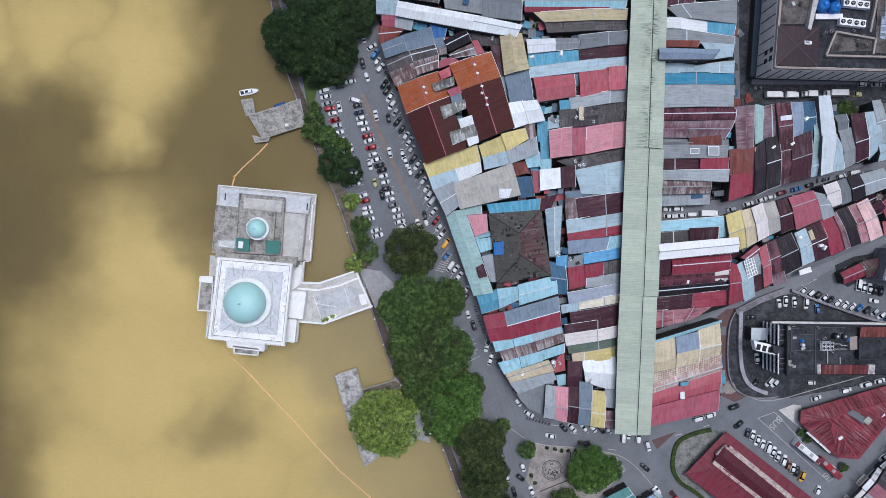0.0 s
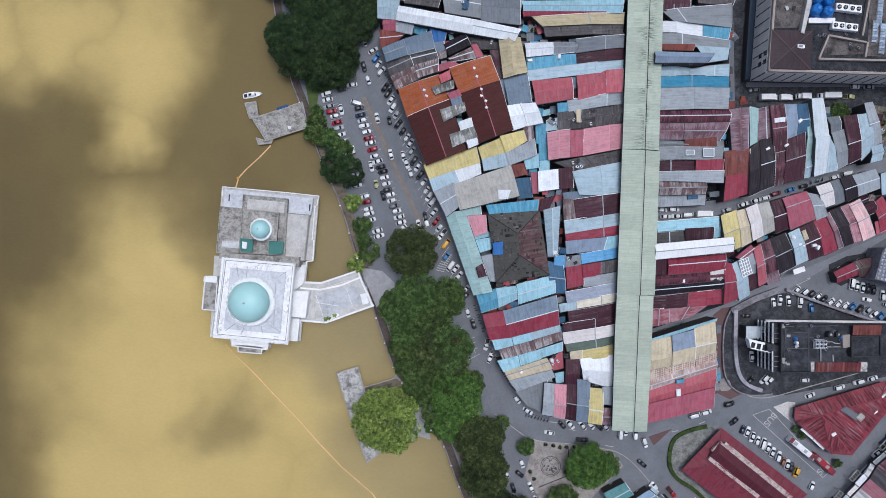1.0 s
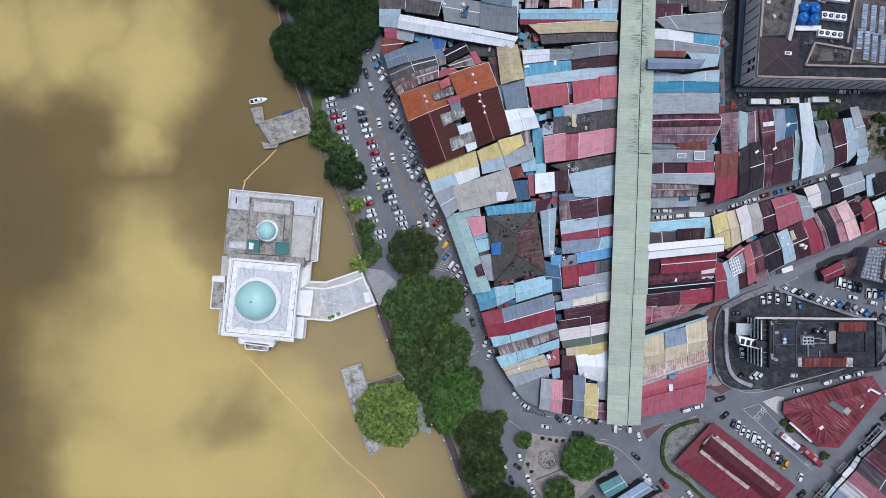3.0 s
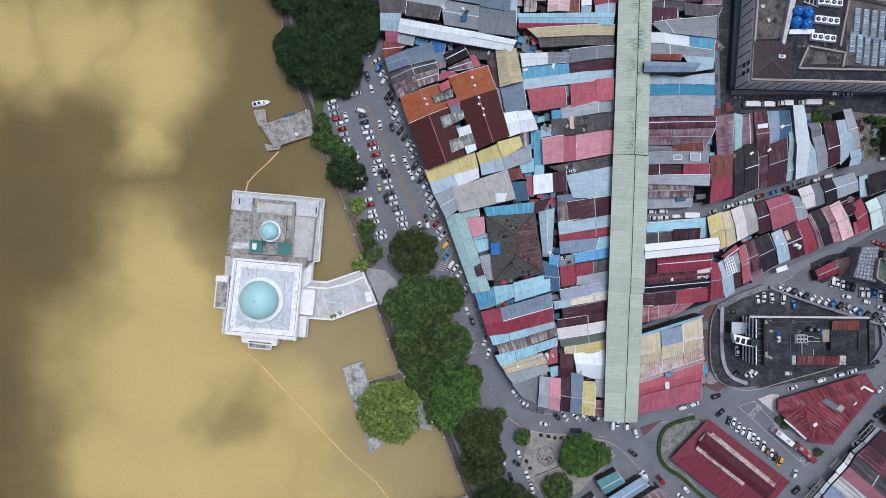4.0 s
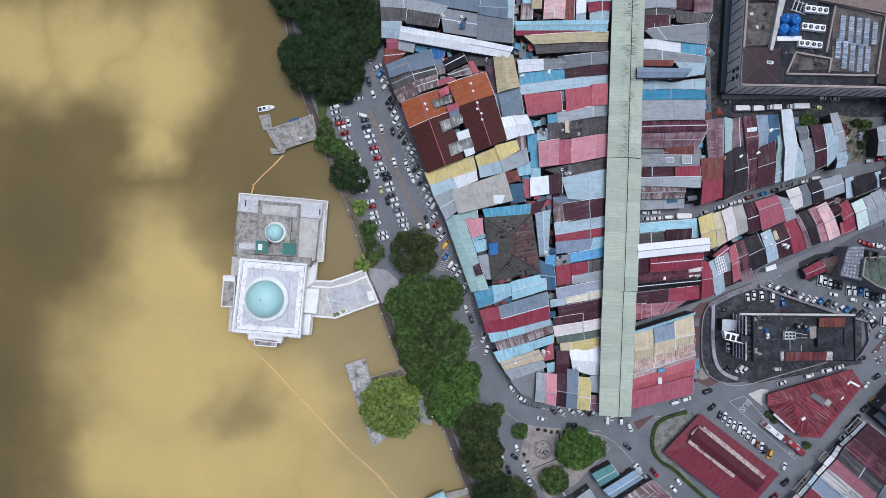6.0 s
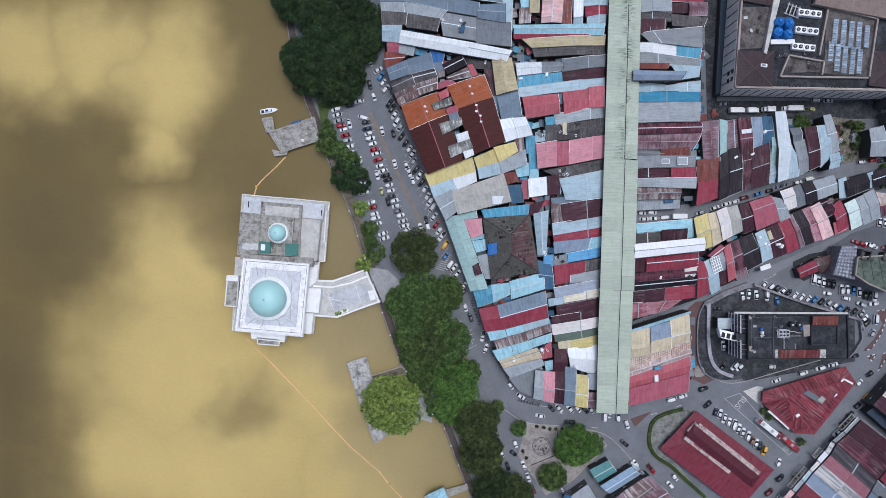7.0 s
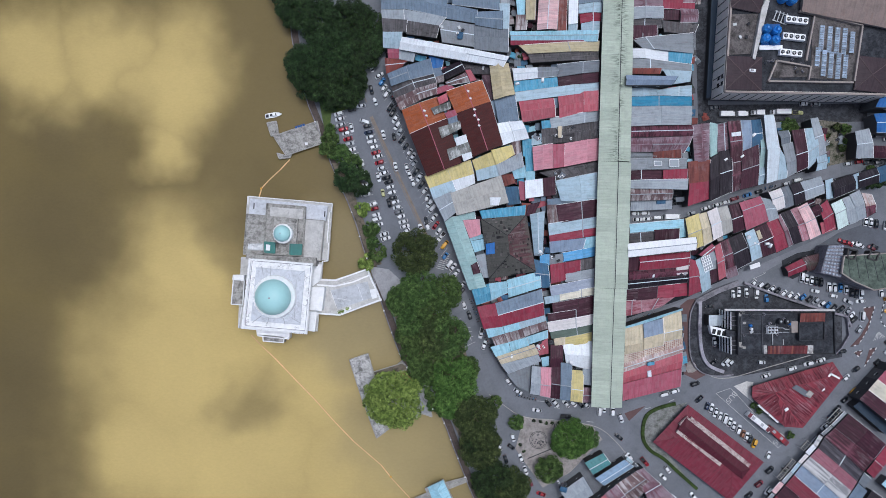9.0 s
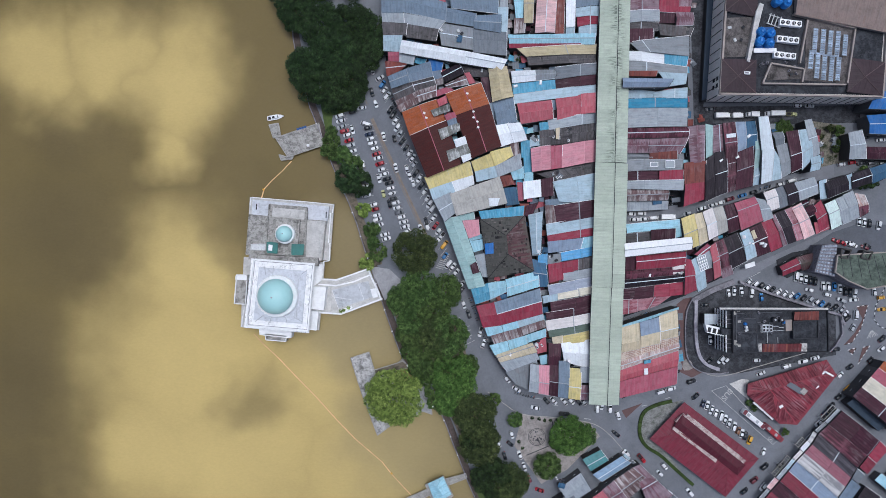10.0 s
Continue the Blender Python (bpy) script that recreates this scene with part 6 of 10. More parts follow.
# ---- office tower in the walled car park ----
def office():
    top = thing("office_block", 0, 0, 0, "dark-roofed office block with white slatted balconies", "building")
    main = [(128.5, -28.4), (170.3, -28.4), (170.6, -47.2), (128.4, -47.0)]
    block(top, "wall", main, 0, 14.6, WALLS[1])
    block(top, "roof_deck", main, 14.6, 15.0, ROOF_DARK, 0.4)
    parapet(top, main, 14.4, 15.7, DARK_CONCRETE, 0.5)
    v, f = bar((122.6, -27.3, 15.4), (170.4, -27.9, 15.4), 0.8, 0.8)
    part("parapet", mesh("parapet", v, f, [PALE_DECK]), top, "pale concrete edge beam")
    a, d = Vector(main[0]), Vector(main[3])
    for s in range(5):
        z = 2.6 + s * 2.7
        for f0, f1 in ((0.0, 0.42), (0.58, 1.0)):
            p, q = a.lerp(d, f0), a.lerp(d, f1)
            out = Vector((-2.6, 0))
            # floor coloured dark to stand in for the shade inside the balcony
            block(top, "balcony_floor", [p, q, q + out, p + out], z - 0.25, z, DARK_CONCRETE)
            front = block(top, "balcony", [p + out, q + out, q + out * 0.88, p + out * 0.88], z - 0.1, z + 0.65, WHITE_PAINT, label="pale balcony parapet")
            for k in range(1, 4):
                r = p.lerp(q, k / 4)
                v, f = box(r.x - 2.6, r.y - 0.09, z, r.x, r.y + 0.09, z + 0.7)
                part("divider", mesh("divider", v, f, [GREY_WALL]), top)
    facade(top, main[3], main[2], 1.0, 14.0, 12, 4)
    facade(top, main[2], main[1], 1.0, 14.0, 6, 4)
    wing = [(117.4, -34.6), (129.8, -37.6), (129.8, -41.0), (118.3, -38.4)]
    block(top, "wing", wing, 9.8, 12.5, WHITE_PAINT, label="white framed link wing")
    for k in range(5):
        r = (k + 0.6) / 5.4
        p = Vector(wing[0]).lerp(Vector(wing[1]), r).lerp(Vector(wing[3]).lerp(Vector(wing[2]), r), 0.55)
        part("roof_light", mesh("roof_light", *box(-0.75, -1.15, 0, 0.75, 1.0, 0.06), [PLASTIC]), top, at=pose(p.x, p.y, 12.5, 0, 0, -14))
    block(top, "link_roof", [(123.9, -36.3), (128.8, -36.9), (128.8, -39.7), (123.9, -39.0)], 12.5, 14.0, ROOF_DARK, label="dark link roof")
    for pts, h, m in (([(154.8, -29.0), (165.5, -28.8), (165.5, -32.8), (154.8, -32.8)], 16.6, "rust"), ([(140.8, -43.0), (158.0, -43.0), (158.0, -46.6), (140.8, -46.6)], 16.2, "rusttile2")):
        block(top, "penthouse", pts, 14.8, h - 0.3, WALLS[0], 0.3)
        p = [Vector((*q, h)) for q in pts]
        v, f, uv = ribbed(p[3], p[2], p[0] + Vector((0, 0, 0.5)), p[1] + Vector((0, 0, 0.5)))
        part("roof_slope", mesh("roof_slope", v, f, [ROOFS[m]], uv), top, "weathered red metal roof")
    for pts in ([(139.3, -42.9), (140.7, -42.9), (140.7, -46.6), (139.4, -46.6)], [(158.1, -43.0), (160.8, -43.1), (160.7, -46.6), (158.1, -46.6)]):
        block(top, "roof_slab", pts, 14.9, 16.0, OLD_DECK, label="worn pale slab beside the red roof")
    pts = [(153.9, -33.1), (164.8, -32.8), (164.8, -40.6), (153.9, -40.8)]
    block(top, "plant_room", pts, 14.8, 17.0, ROOF_DARK)
    parapet(top, pts, 16.8, 17.6, DARK_CONCRETE, 0.4)
    block(top, "stair_head", [(150.8, -32.6), (153.7, -32.4), (153.7, -37.2), (151.0, -37.5)], 14.8, 16.8, CREAM_WALL, label="dull pink stair head")
    for a, b in (((139.0, -28.9), (139.0, -46.4)), ((130.0, -37.9), (139.0, -37.9)), ((130.0, -29.6), (150.2, -29.3)), ((130.0, -29.6), (129.8, -44.9)), ((138.8, -33.7), (140.9, -33.7)), ((133.3, -31.8), (139.0, -32.0))):
        v, f = bar((*a, 15.15), (*b, 15.15), 0.3, 0.3)
        part("roof_kerb", mesh("roof_kerb", v, f, [KERB_GREY]), top)
    for a, b in (((145.9, -35.4), (148.0, -35.4)), ((148.0, -35.4), (148.9, -36.0)), ((148.9, -36.0), (151.8, -36.0)), ((145.9, -37.3), (151.8, -37.3)), ((143.4, -37.9), (143.4, -42.8)), ((148.0, -40.3), (148.1, -42.8))):
        v, f = bar((*a, 15.5), (*b, 15.5), 0.28, 0.28)
        part("pipe", mesh("pipe", v, f, [STEEL]), top)
    for x, y in ((129.1, -28.9), (129.9, -28.2), (131.0, -28.4), (129.3, -29.7), (129.1, -42.8), (130.1, -43.4), (131.2, -43.8), (129.5, -41.9), (131.4, -33.1)):
        v, f = box(x - random.uniform(0.3, 0.8), y - random.uniform(0.3, 0.6), 15.0, x + random.uniform(0.3, 0.8), y + 0.4, 15.3)
        part("rubble", mesh("rubble", v, f, [CONCRETE]), top)
    settle(top, 149.5, -40.6)


office()
rack = thing("air_conditioner", 143.1, -36.2, 15.0, "pale rooftop cooling unit on a steel frame", "machine", "rooftop units")
part("frame", mesh("frame", *joined([box(-2.6, -1.8, 0.5, 2.6, -1.55, 0.75), box(-2.6, 1.55, 0.5, 2.6, 1.8, 0.75), box(-2.6, -1.8, 0.5, -2.35, 1.8, 0.75), box(2.35, -1.8, 0.5, 2.6, 1.8, 0.75)] + [box(x, y, 0, x + 0.2, y + 0.2, 0.5) for x in (-2.6, 2.4) for y in (-1.8, 1.6)]), [STEEL]), rack)
for x in (-1.5, 0.0, 1.5):
    part("casing", mesh("casing", *box(x - 0.65, -1.4, 0.6, x + 0.65, 1.4, 1.5, 0.05), [PALE_ROOF]), rack)
    for y in (-0.7, 0.7):
        part("fan", mesh("fan", *tube(x, y, 1.5, 1.58, 0.5, 0.48, 14), [PLASTIC]), rack)
for x, y in ((146.3, -32.4), (149.2, -32.4)):
    unit = thing("cooling_tower", x, y, 15.0, "dark round cooling tower on the office roof", "machine", "rooftop units")
    part("casing", mesh("casing", *tube(0, 0, 0, 2.2, 1.25, 1.1, 18), [DARK_CONCRETE]), unit)
    part("fan", mesh("fan", *tube(0, 0, 2.2, 2.3, 0.45, 0.4, 12), [STEEL]), unit)
    for k in range(6):
        v, f = bar((0, 0, 2.27), (math.cos(k * 1.047), math.sin(k * 1.047), 2.27), 0.16, 0.05)
        part("blade", mesh("blade", v, f, [PLASTIC]), unit)
for (x, y), m in (((133.7, -34.2), TANK_BLUE), ((134.0, -35.7), WHITE_PAINT), ((150.9, -33.7), TANK_BLUE)):
    ribbed_tank(x, y, 15.0, 0.65, 1.4, m, "small plastic rooftop water tank")
house("whitecool", (120.0, -30.6), (127.3, -30.8), (127.5, -35.4), (120.2, -35.8), 5.0, 0, name="carport")


# ---- civic halls ----
def civic():
    top = thing("civic_hall", 0, 0, 0, "large hall with dark red hipped roof and monitor", "building")
    pts = [(111.1, -71.6), (145.3, -98.0), (129.7, -115.6), (95.0, -88.4)]
    block(top, "wall", pts, 0, 3.4, WALLS[2], 1.2)
    hip_roof(top, pts, [(108.7, -85.2), (129.8, -100.6)], 3.5, 2.4, ROOFS["civicred"])
    mon = [(109.1, -76.8), (137.8, -100.0), (134.1, -104.6), (105.2, -81.9)]
    block(top, "monitor_wall", mon, 4.0, 6.1, WALLS[2], 0.4)
    hip_roof(top, mon, [(108.4, -80.6), (133.4, -100.9)], 6.1, 1.0, ROOFS["civicdark"])
    for a, b in (((111.2, -77.2), (137.6, -98.7)), ((105.2, -82.6), (124.7, -98.0)), ((106.5, -80.3), (110.4, -76.7))):
        v, f = bar((*a, 5.6), (*b, 5.6), 1.9, 0.9)
        part("gutter_slab", mesh("gutter_slab", v, f, [WORN_GUTTER]), top, "pale stained gutter slab")
    for x, y in ((104.0, -85.8), (108.1, -89.4), (111.7, -92.6), (115.0, -94.7), (118.1, -96.8), (120.9, -99.2)):
        part("vent", mesh("vent", *tube(0, 0, 4.1, 5.6, 0.3, 0.3, 8), [ROOFS["civicred"]]), top, at=pose(x, y, 0))
    settle(top, 121.8, -94.5)


civic()
star = thing("civic_hall", 0, 0, 0, "angular hall with mottled bright red hipped roof", "building")
block(star, "wall", [(140.6, -63.4), (177.1, -52.7), (181.7, -59.8), (163.2, -82.6), (155.0, -82.0), (140.2, -68.6)], 0, 3.4, WALLS[2], 1.0)
hip_roof(star, [(140.6, -63.4), (177.1, -52.7), (181.7, -59.8), (163.2, -82.6), (155.0, -82.0), (140.2, -68.6)], [(149.3, -65.7), (172.1, -59.2)], 3.5, 3.0, ROOFS["civicrust"])
for pts, z in (([(156.5, -63.6), (158.8, -62.3), (165.0, -66.2), (162.9, -67.8)], 6.7),):
    block(star, "roof_turret", pts, 4.5, z, ROOFS["slategrey"], label="grey ridge turret")
block(star, "roof_turret", [(162.7, -66.5), (164.5, -64.7), (166.3, -66.2), (164.5, -68.3)], 4.5, 6.9, CONCRETE)
for a, b in (((171.7, -60.3), (174.9, -57.7)), ((174.9, -57.7), (178.7, -59.8))):
    v, f = bar((*a, 5.7), (*b, 5.7), 0.8, 0.5)
    part("white_flashing", mesh("white_flashing", v, f, [WHITE_PAINT]), star)
for x, y in ((150.0, -69.2), (154.9, -73.6), (171.3, -64.7)):
    part("roof_light", mesh("roof_light", *box(-0.9, -0.6, 4.7, 0.9, 0.6, 5.4), [WHITE_PAINT]), star, at=pose(x, y, 0, 0, 0, 35))
settle(star, 162.4, -69.8)
house("whitebright", (143.1, -72.4), (144.7, -71.4), (153.8, -79.3), (152.2, -80.6), 2.6, 0.5, 0.4, name="canopy")


def corner_block():
    top = thing("office_block", 0, 0, 0, "corner block with grey-green flat roof and slatted screen", "building")
    pts = [(177.7, -4.4), (202.6, -3.1), (207.6, -16.9), (191.0, -19.7), (182.2, -15.8), (176.6, -12.0)]
    block(top, "wall", pts, 0, 10.4, GREY_WALL)
    block(top, "roof_deck", pts, 10.4, 10.8, surface("mossy_roof", "748074", 0.85, 0.95, 0.22, 1.0, "333c36"), 0.3)
    for k in range(7):
        p, q = Vector((179.5, -4.9)).lerp(Vector((201.5, -3.9)), k / 6), Vector((180.5, -13.8)).lerp(Vector((205.5, -17.5)), k / 6)
        part("roof_joint", mesh("roof_joint", *bar((*p, 10.82), (*q, 10.82), 0.22, 0.08), [DARK_CONCRETE]), top)
    parapet(top, pts, 10.4, 11.4, CREAM_WALL, 0.5)
    pts = [(172.0, 0.3), (178.9, 0.7), (177.7, -14.1), (168.6, -11.9)]
    block(top, "screen_wall", pts, 0, 9.0, GREY_WALL)
    a, b, c, d = [Vector(p) for p in pts]
    for i in range(6):
        for j in range(9):
            p = a.lerp(b, (i + 0.5) / 6).lerp(d.lerp(c, (i + 0.5) / 6), (j + 0.5) / 9)
            part("screen_panel", SCREEN, top, at=pose(p.x, p.y, 9.0, 0, 0, -10))
    for pts in ([(179.5, -1.3), (183.6, -2.1), (182.0, -6.0), (179.0, -5.2)], [(189.2, -2.4), (193.3, -3.0), (191.8, -6.6), (188.2, -5.5)]):
        parapet(top, pts, 8.0, 11.6, WALLS[0], 0.6, "pinkish concrete frame")
    settle(top, 194.7, -10.7)


SCREEN = mesh("screen_panel", *box(-0.5, -0.45, 0, 0.5, 0.45, 0.5, 0.1), [surface("louvre_grey", "b4bcc8", 0.7, 0.5, 0.5, 2.0, "55606b", shift=0.2)])
corner_block()

# ---- shop fronts of the terrace across the road: canopies, ledges, machines ----
def shop_canopy(colour, x, y, z, wide, deep, turn):
    top = thing("canopy", x, y, 0, f"{WORDS.get(colour, colour)} canopy over a shop front", "awning", "shop canopies", turn=turn)
    v, f, uv = ribbed((-wide / 2, deep / 2, z), (wide / 2, deep / 2, z), (-wide / 2, -deep / 2, z + 0.35), (wide / 2, -deep / 2, z + 0.35))
    part("sheet", mesh("sheet", v, f, [ROOFS[colour]], uv), top)
    v, f = bar((-wide / 2, deep / 2, z), (wide / 2, deep / 2, z), 0.12, 0.3)
    part("fascia", mesh("fascia", v, f, [WHITE_PAINT]), top)
    for k in range(3):
        v, f = bar((wide * (k - 1) * 0.45, deep / 2, z - 0.1), (wide * (k - 1) * 0.45, -deep / 2, z - 0.9), 0.09, 0.09)
        part("bracket", mesh("bracket", v, f, [STEEL]), top)


rng = random.Random(31)
FRONTS = [Vector(p) for p in [(182.5, -75.6), (176.2, -82.0), (171.5, -86.1), (168.6, -90.9), (165.0, -94.8), (161.3, -98.6), (157.7, -103.0), (153.7, -107.6), (149.6, -112.2), (145.4, -117.1)]]
TONES = ("palegrey", "grey", "whiterib", "white", "whitewarm", "paleblue", "palegrey", "pinkpale", "grey")
for p, q, tone in zip(FRONTS, FRONTS[1:], TONES):
    wide = (q - p).length
    turn = math.degrees(math.atan2(p.y - q.y, p.x - q.x))
    out = Vector((-math.sin(math.radians(turn)), math.cos(math.radians(turn))))
    deep = rng.uniform(1.3, 2.4)
    spot = (p + q) / 2 + out * (deep / 2 + 0.05)
    shop_canopy(tone, spot.x, spot.y, 4.7, wide * 0.94, deep, turn)
    if tone not in ("palegrey", "white", "paleblue"):
        continue
    spot = (p + q) / 2 + out * (deep + 1.1)
    ledge = thing("front_frame", spot.x, spot.y, 0, "pale concrete frame in front of a shop terrace", "frame", "shop front frames", turn=turn)
    for k in range(5):
        part("beam", mesh("beam", *box(-0.12, -0.95, 3.2, 0.12, 0.95, 3.5), [CONCRETE]), ledge, at=pose((k / 4 - 0.5) * wide * 0.88, 0, 0))
    for y in (-0.95, 0.95):
        part("rail", mesh("rail", *box(-wide * 0.46, y - 0.14, 3.15, wide * 0.46, y + 0.14, 3.55), [CONCRETE]), ledge)
    for x in (-0.44, 0.44):
        part("post", AWNING_POST, ledge, at=pose(x * wide, 0.95, 0) @ Matrix.Diagonal((2, 2, 3.2, 1)))
ends = [Vector(p) for p in [(83.3, -95.7), (106.6, -116.2)]]
run = (ends[1] - ends[0]).length
turn = math.degrees(math.atan2(ends[1].y - ends[0].y, ends[1].x - ends[0].x))
s = 1.5
while s < run:
    wide = rng.uniform(2.0, 4.0)
    p = ends[0].lerp(ends[1], s / run)
    shop_canopy(rng.choice(("palegrey", "white", "grey", "darkgrey", "slategrey", "paleblue")), p.x, p.y, rng.uniform(3.0, 4.4), wide, rng.uniform(1.2, 2.2), turn + rng.uniform(-3, 3))
    s += wide * 0.5 + rng.uniform(1.6, 3.0)

# ---- sheets and fittings on the roofs ----
def roof_patch(colour, a, b, c, d, z, label):
    """A loose sheet or skylight bedded on a roof."""
    x, y = (a[0] + b[0] + c[0] + d[0]) / 4, (a[1] + b[1] + c[1] + d[1]) / 4
    top = thing("skylight", x, y, z, label, "skylight", "roof patches")
    p = [Vector((q[0] - x, q[1] - y, 0.25)) for q in (a, b, c, d)]
    if (p[1] - p[0]).cross(p[2] - p[1]).z < 0:
        p.reverse()
    v, f, uv = ribbed(p[0], p[1], p[3] + Vector((0, 0, 0.2)), p[2] + Vector((0, 0, 0.2)), 0.7, 0.06, 0.3)
    part("sheet", mesh("sheet", v, f, [ROOFS[colour]], uv), top)
    v, f = slab([q * 0.94 for q in p], -1.2, 0.05)
    part("upstand", mesh("upstand", v, f, [WALLS[1]]), top)


roof_patch("lead", (-4.5, 62.3), (4.1, 65.3), (4.3, 62.0), (-3.0, 59.5), 12.0, "weathered grey skylight sheet on the orange roof")
roof_patch("lead", (-1.3, 53.7), (8.3, 56.7), (8.8, 53.3), (0.2, 49.0), 12.0, "weathered grey skylight sheet on the maroon roof")
roof_patch("lead", (2.4, 44.1), (11.8, 47.3), (13.3, 43.4), (3.6, 39.2), 12.0, "weathered grey skylight sheet on the maroon roof")
roof_patch("slate", (2.8, 57.6), (6.8, 59.1), (7.5, 55.8), (3.6, 54.6), 11.9, "blue-grey sheet between the maroon roofs")
roof_patch("white", (5.8, 49.0), (10.9, 50.7), (11.8, 47.1), (6.8, 45.4), 12.1, "white sheet between the maroon roofs")
roof_patch("white", (8.8, 41.7), (13.1, 43.0), (13.7, 40.4), (9.8, 38.7), 12.1, "white sheet between the maroon roofs")
roof_patch("redpink", (-1.7, 67.0), (2.6, 69.1), (3.2, 65.7), (-0.6, 64.0), 11.6, "pink sheet in the valley of the orange roofs")
roof_patch("pinkdull", (1.5, 60.1), (6.0, 61.8), (7.3, 59.3), (2.8, 57.6), 11.6, "pink sheet in the valley of the orange roofs")
def roof_glazing(corners, z, across, down):
    """A skylight: panes in a white frame on a roof slope."""
    p = [Vector(q) for q in corners]
    mid = (p[0] + p[1] + p[2] + p[3]) / 4
    p = [q - mid for q in p]
    top = thing("skylight", mid.x, mid.y, z, "white framed skylight on the metal roof", "skylight", "roof skylights")
    part("upstand", mesh("upstand", *slab(p, -0.9, 0.1), [STEEL]), top)
    for i in range(across + 1):
        a, b = p[0].lerp(p[1], i / across), p[3].lerp(p[2], i / across)
        part("glazing_bar", mesh("glazing_bar", *bar((*a, 0.2), (*b, 0.2), 0.22, 0.14), [WHITE_PAINT]), top)
    for j in range(down + 1):
        a, b = p[0].lerp(p[3], j / down), p[1].lerp(p[2], j / down)
        part("glazing_bar", mesh("glazing_bar", *bar((*a, 0.19), (*b, 0.19), 0.22, 0.12), [WHITE_PAINT]), top)
    part("pane", mesh("pane", *slab([q * 0.96 for q in p], 0.1, 0.16), [ROOFS["palegrey"]]), top)


def shop_board(corners, z):
    """A white boarded canopy front over a shop."""
    p = [Vector(q) for q in corners]
    mid = (p[0] + p[1] + p[2] + p[3]) / 4
    top = thing("shop_board", mid.x, mid.y, 0, "white boarded canopy over a shop front", "canopy", "shop boards")
    part("board", mesh("board", *slab([q - mid for q in p], z - 0.25, z), [WHITE_PAINT]), top)
    part("fascia", mesh("fascia", *bar((*(p[3] - mid), z - 0.3), (*(p[2] - mid), z - 0.3), 0.12, 0.9), [WHITE_PAINT]), top)
    for q in (p[2], p[3]):
        part("post", AWNING_POST, top, at=pose((q - mid).x * 0.95, (q - mid).y * 0.95, 0) @ Matrix.Diagonal((1, 1, z - 0.25, 1)))


roof_glazing([(115.2, -4.8), (118.8, -3.3), (120.5, -9.4), (116.9, -11.2)], 9.2, 4, 5)
roof_glazing([(94.6, 38.5), (98.0, 38.5), (98.0, 36.6), (94.6, 36.6)], 9.3, 1, 1)
roof_glazing([(101.5, 39.2), (105.6, 39.2), (105.6, 35.9), (101.5, 35.9)], 9.3, 1, 1)
shop_board([(116.1, -18.4), (121.3, -16.1), (121.8, -17.9), (116.8, -20.7)], 4.2)
shop_board([(139.2, -8.4), (143.7, -6.9), (144.2, -8.8), (139.7, -10.3)], 4.4)
roof_patch("white", (128.9, 50.8), (133.3, 51.3), (133.3, 49.5), (129.2, 49.1), 9.4, "loose white sheet on the rusty roof")
roof_patch("darkblue", (96.6, 21.7), (100.7, 21.9), (100.7, 19.8), (96.6, 19.5), 6.0, "dark blue tarpaulin over a low roof")
roof_patch("beige", (139.8, 6.8), (141.3, 7.5), (142.8, 3.9), (141.2, 3.2), 8.9, "tan sheet on a maroon roof")
roof_patch("blue", (90.6, -51.1), (93.9, -50.6), (93.9, -52.1), (90.9, -52.6), 9.4, "small blue tank cover on the red roof")
roof_patch("white", (90.8, -54.8), (92.5, -54.6), (92.7, -57.4), (91.0, -57.6), 9.0, "white sheet on the red roof")
for x, y in ((-7.3, 61.3), (-6.4, 59.1), (12.0, 69.6), (13.0, 66.4), (14.7, 61.5), (14.7, 58.9), (16.4, 57.0), (16.7, 54.4)):
    cap = thing("roof_vent", x, y, 12.1 if x < 0 else 12.75, "small white roof light on the tiled roof", "vent", "roof vents", turn=-25)
    part("hood", mesh("hood", *box(-0.55, -0.45, -0.6, 0.55, 0.45, 0.35, 0.08), [WHITE_PAINT]), cap)
for x, y, z in ((*(26.8, 64.9), 9.2), (*(27.7, 60.8), 9.2), (*(19.0, 81.1), 8.0), (*(127.2, 31.1), 8.6), (*(126.9, 39.1), 8.6), (*(134.1, 40.4), 8.8), (*(34.2, 74.0), 8.0), (*(45.6, 75.5), 8.0),
                (*(53.8, 8.0), 8.4), (*(58.0, 14.9), 8.6), (*(81.7, -12.4), 8.0), (*(94.3, -12.4), 8.0), (*(139.7, 50.0), 8.6), (*(16.9, 24.9), 9.6), (*(30.6, -47.9), 8.2), (*(57.8, -46.5), 8.0), (*(144.8, 1.3), 9.2), (*(146.3, 0.5), 9.2)):
    cap = thing("roof_vent", x, y, z, "small pale hatch on the metal roof", "vent", "roof vents", turn=random.uniform(0, 90))
    part("hood", mesh("hood", *box(-0.9, -0.5, -0.8, 0.9, 0.5, 0.5, 0.1), [WHITE_PAINT]), cap)
    part("flashing", mesh("flashing", *box(-1.1, -0.7, -0.85, 1.1, 0.7, -0.1, 0.1), [STEEL]), cap)

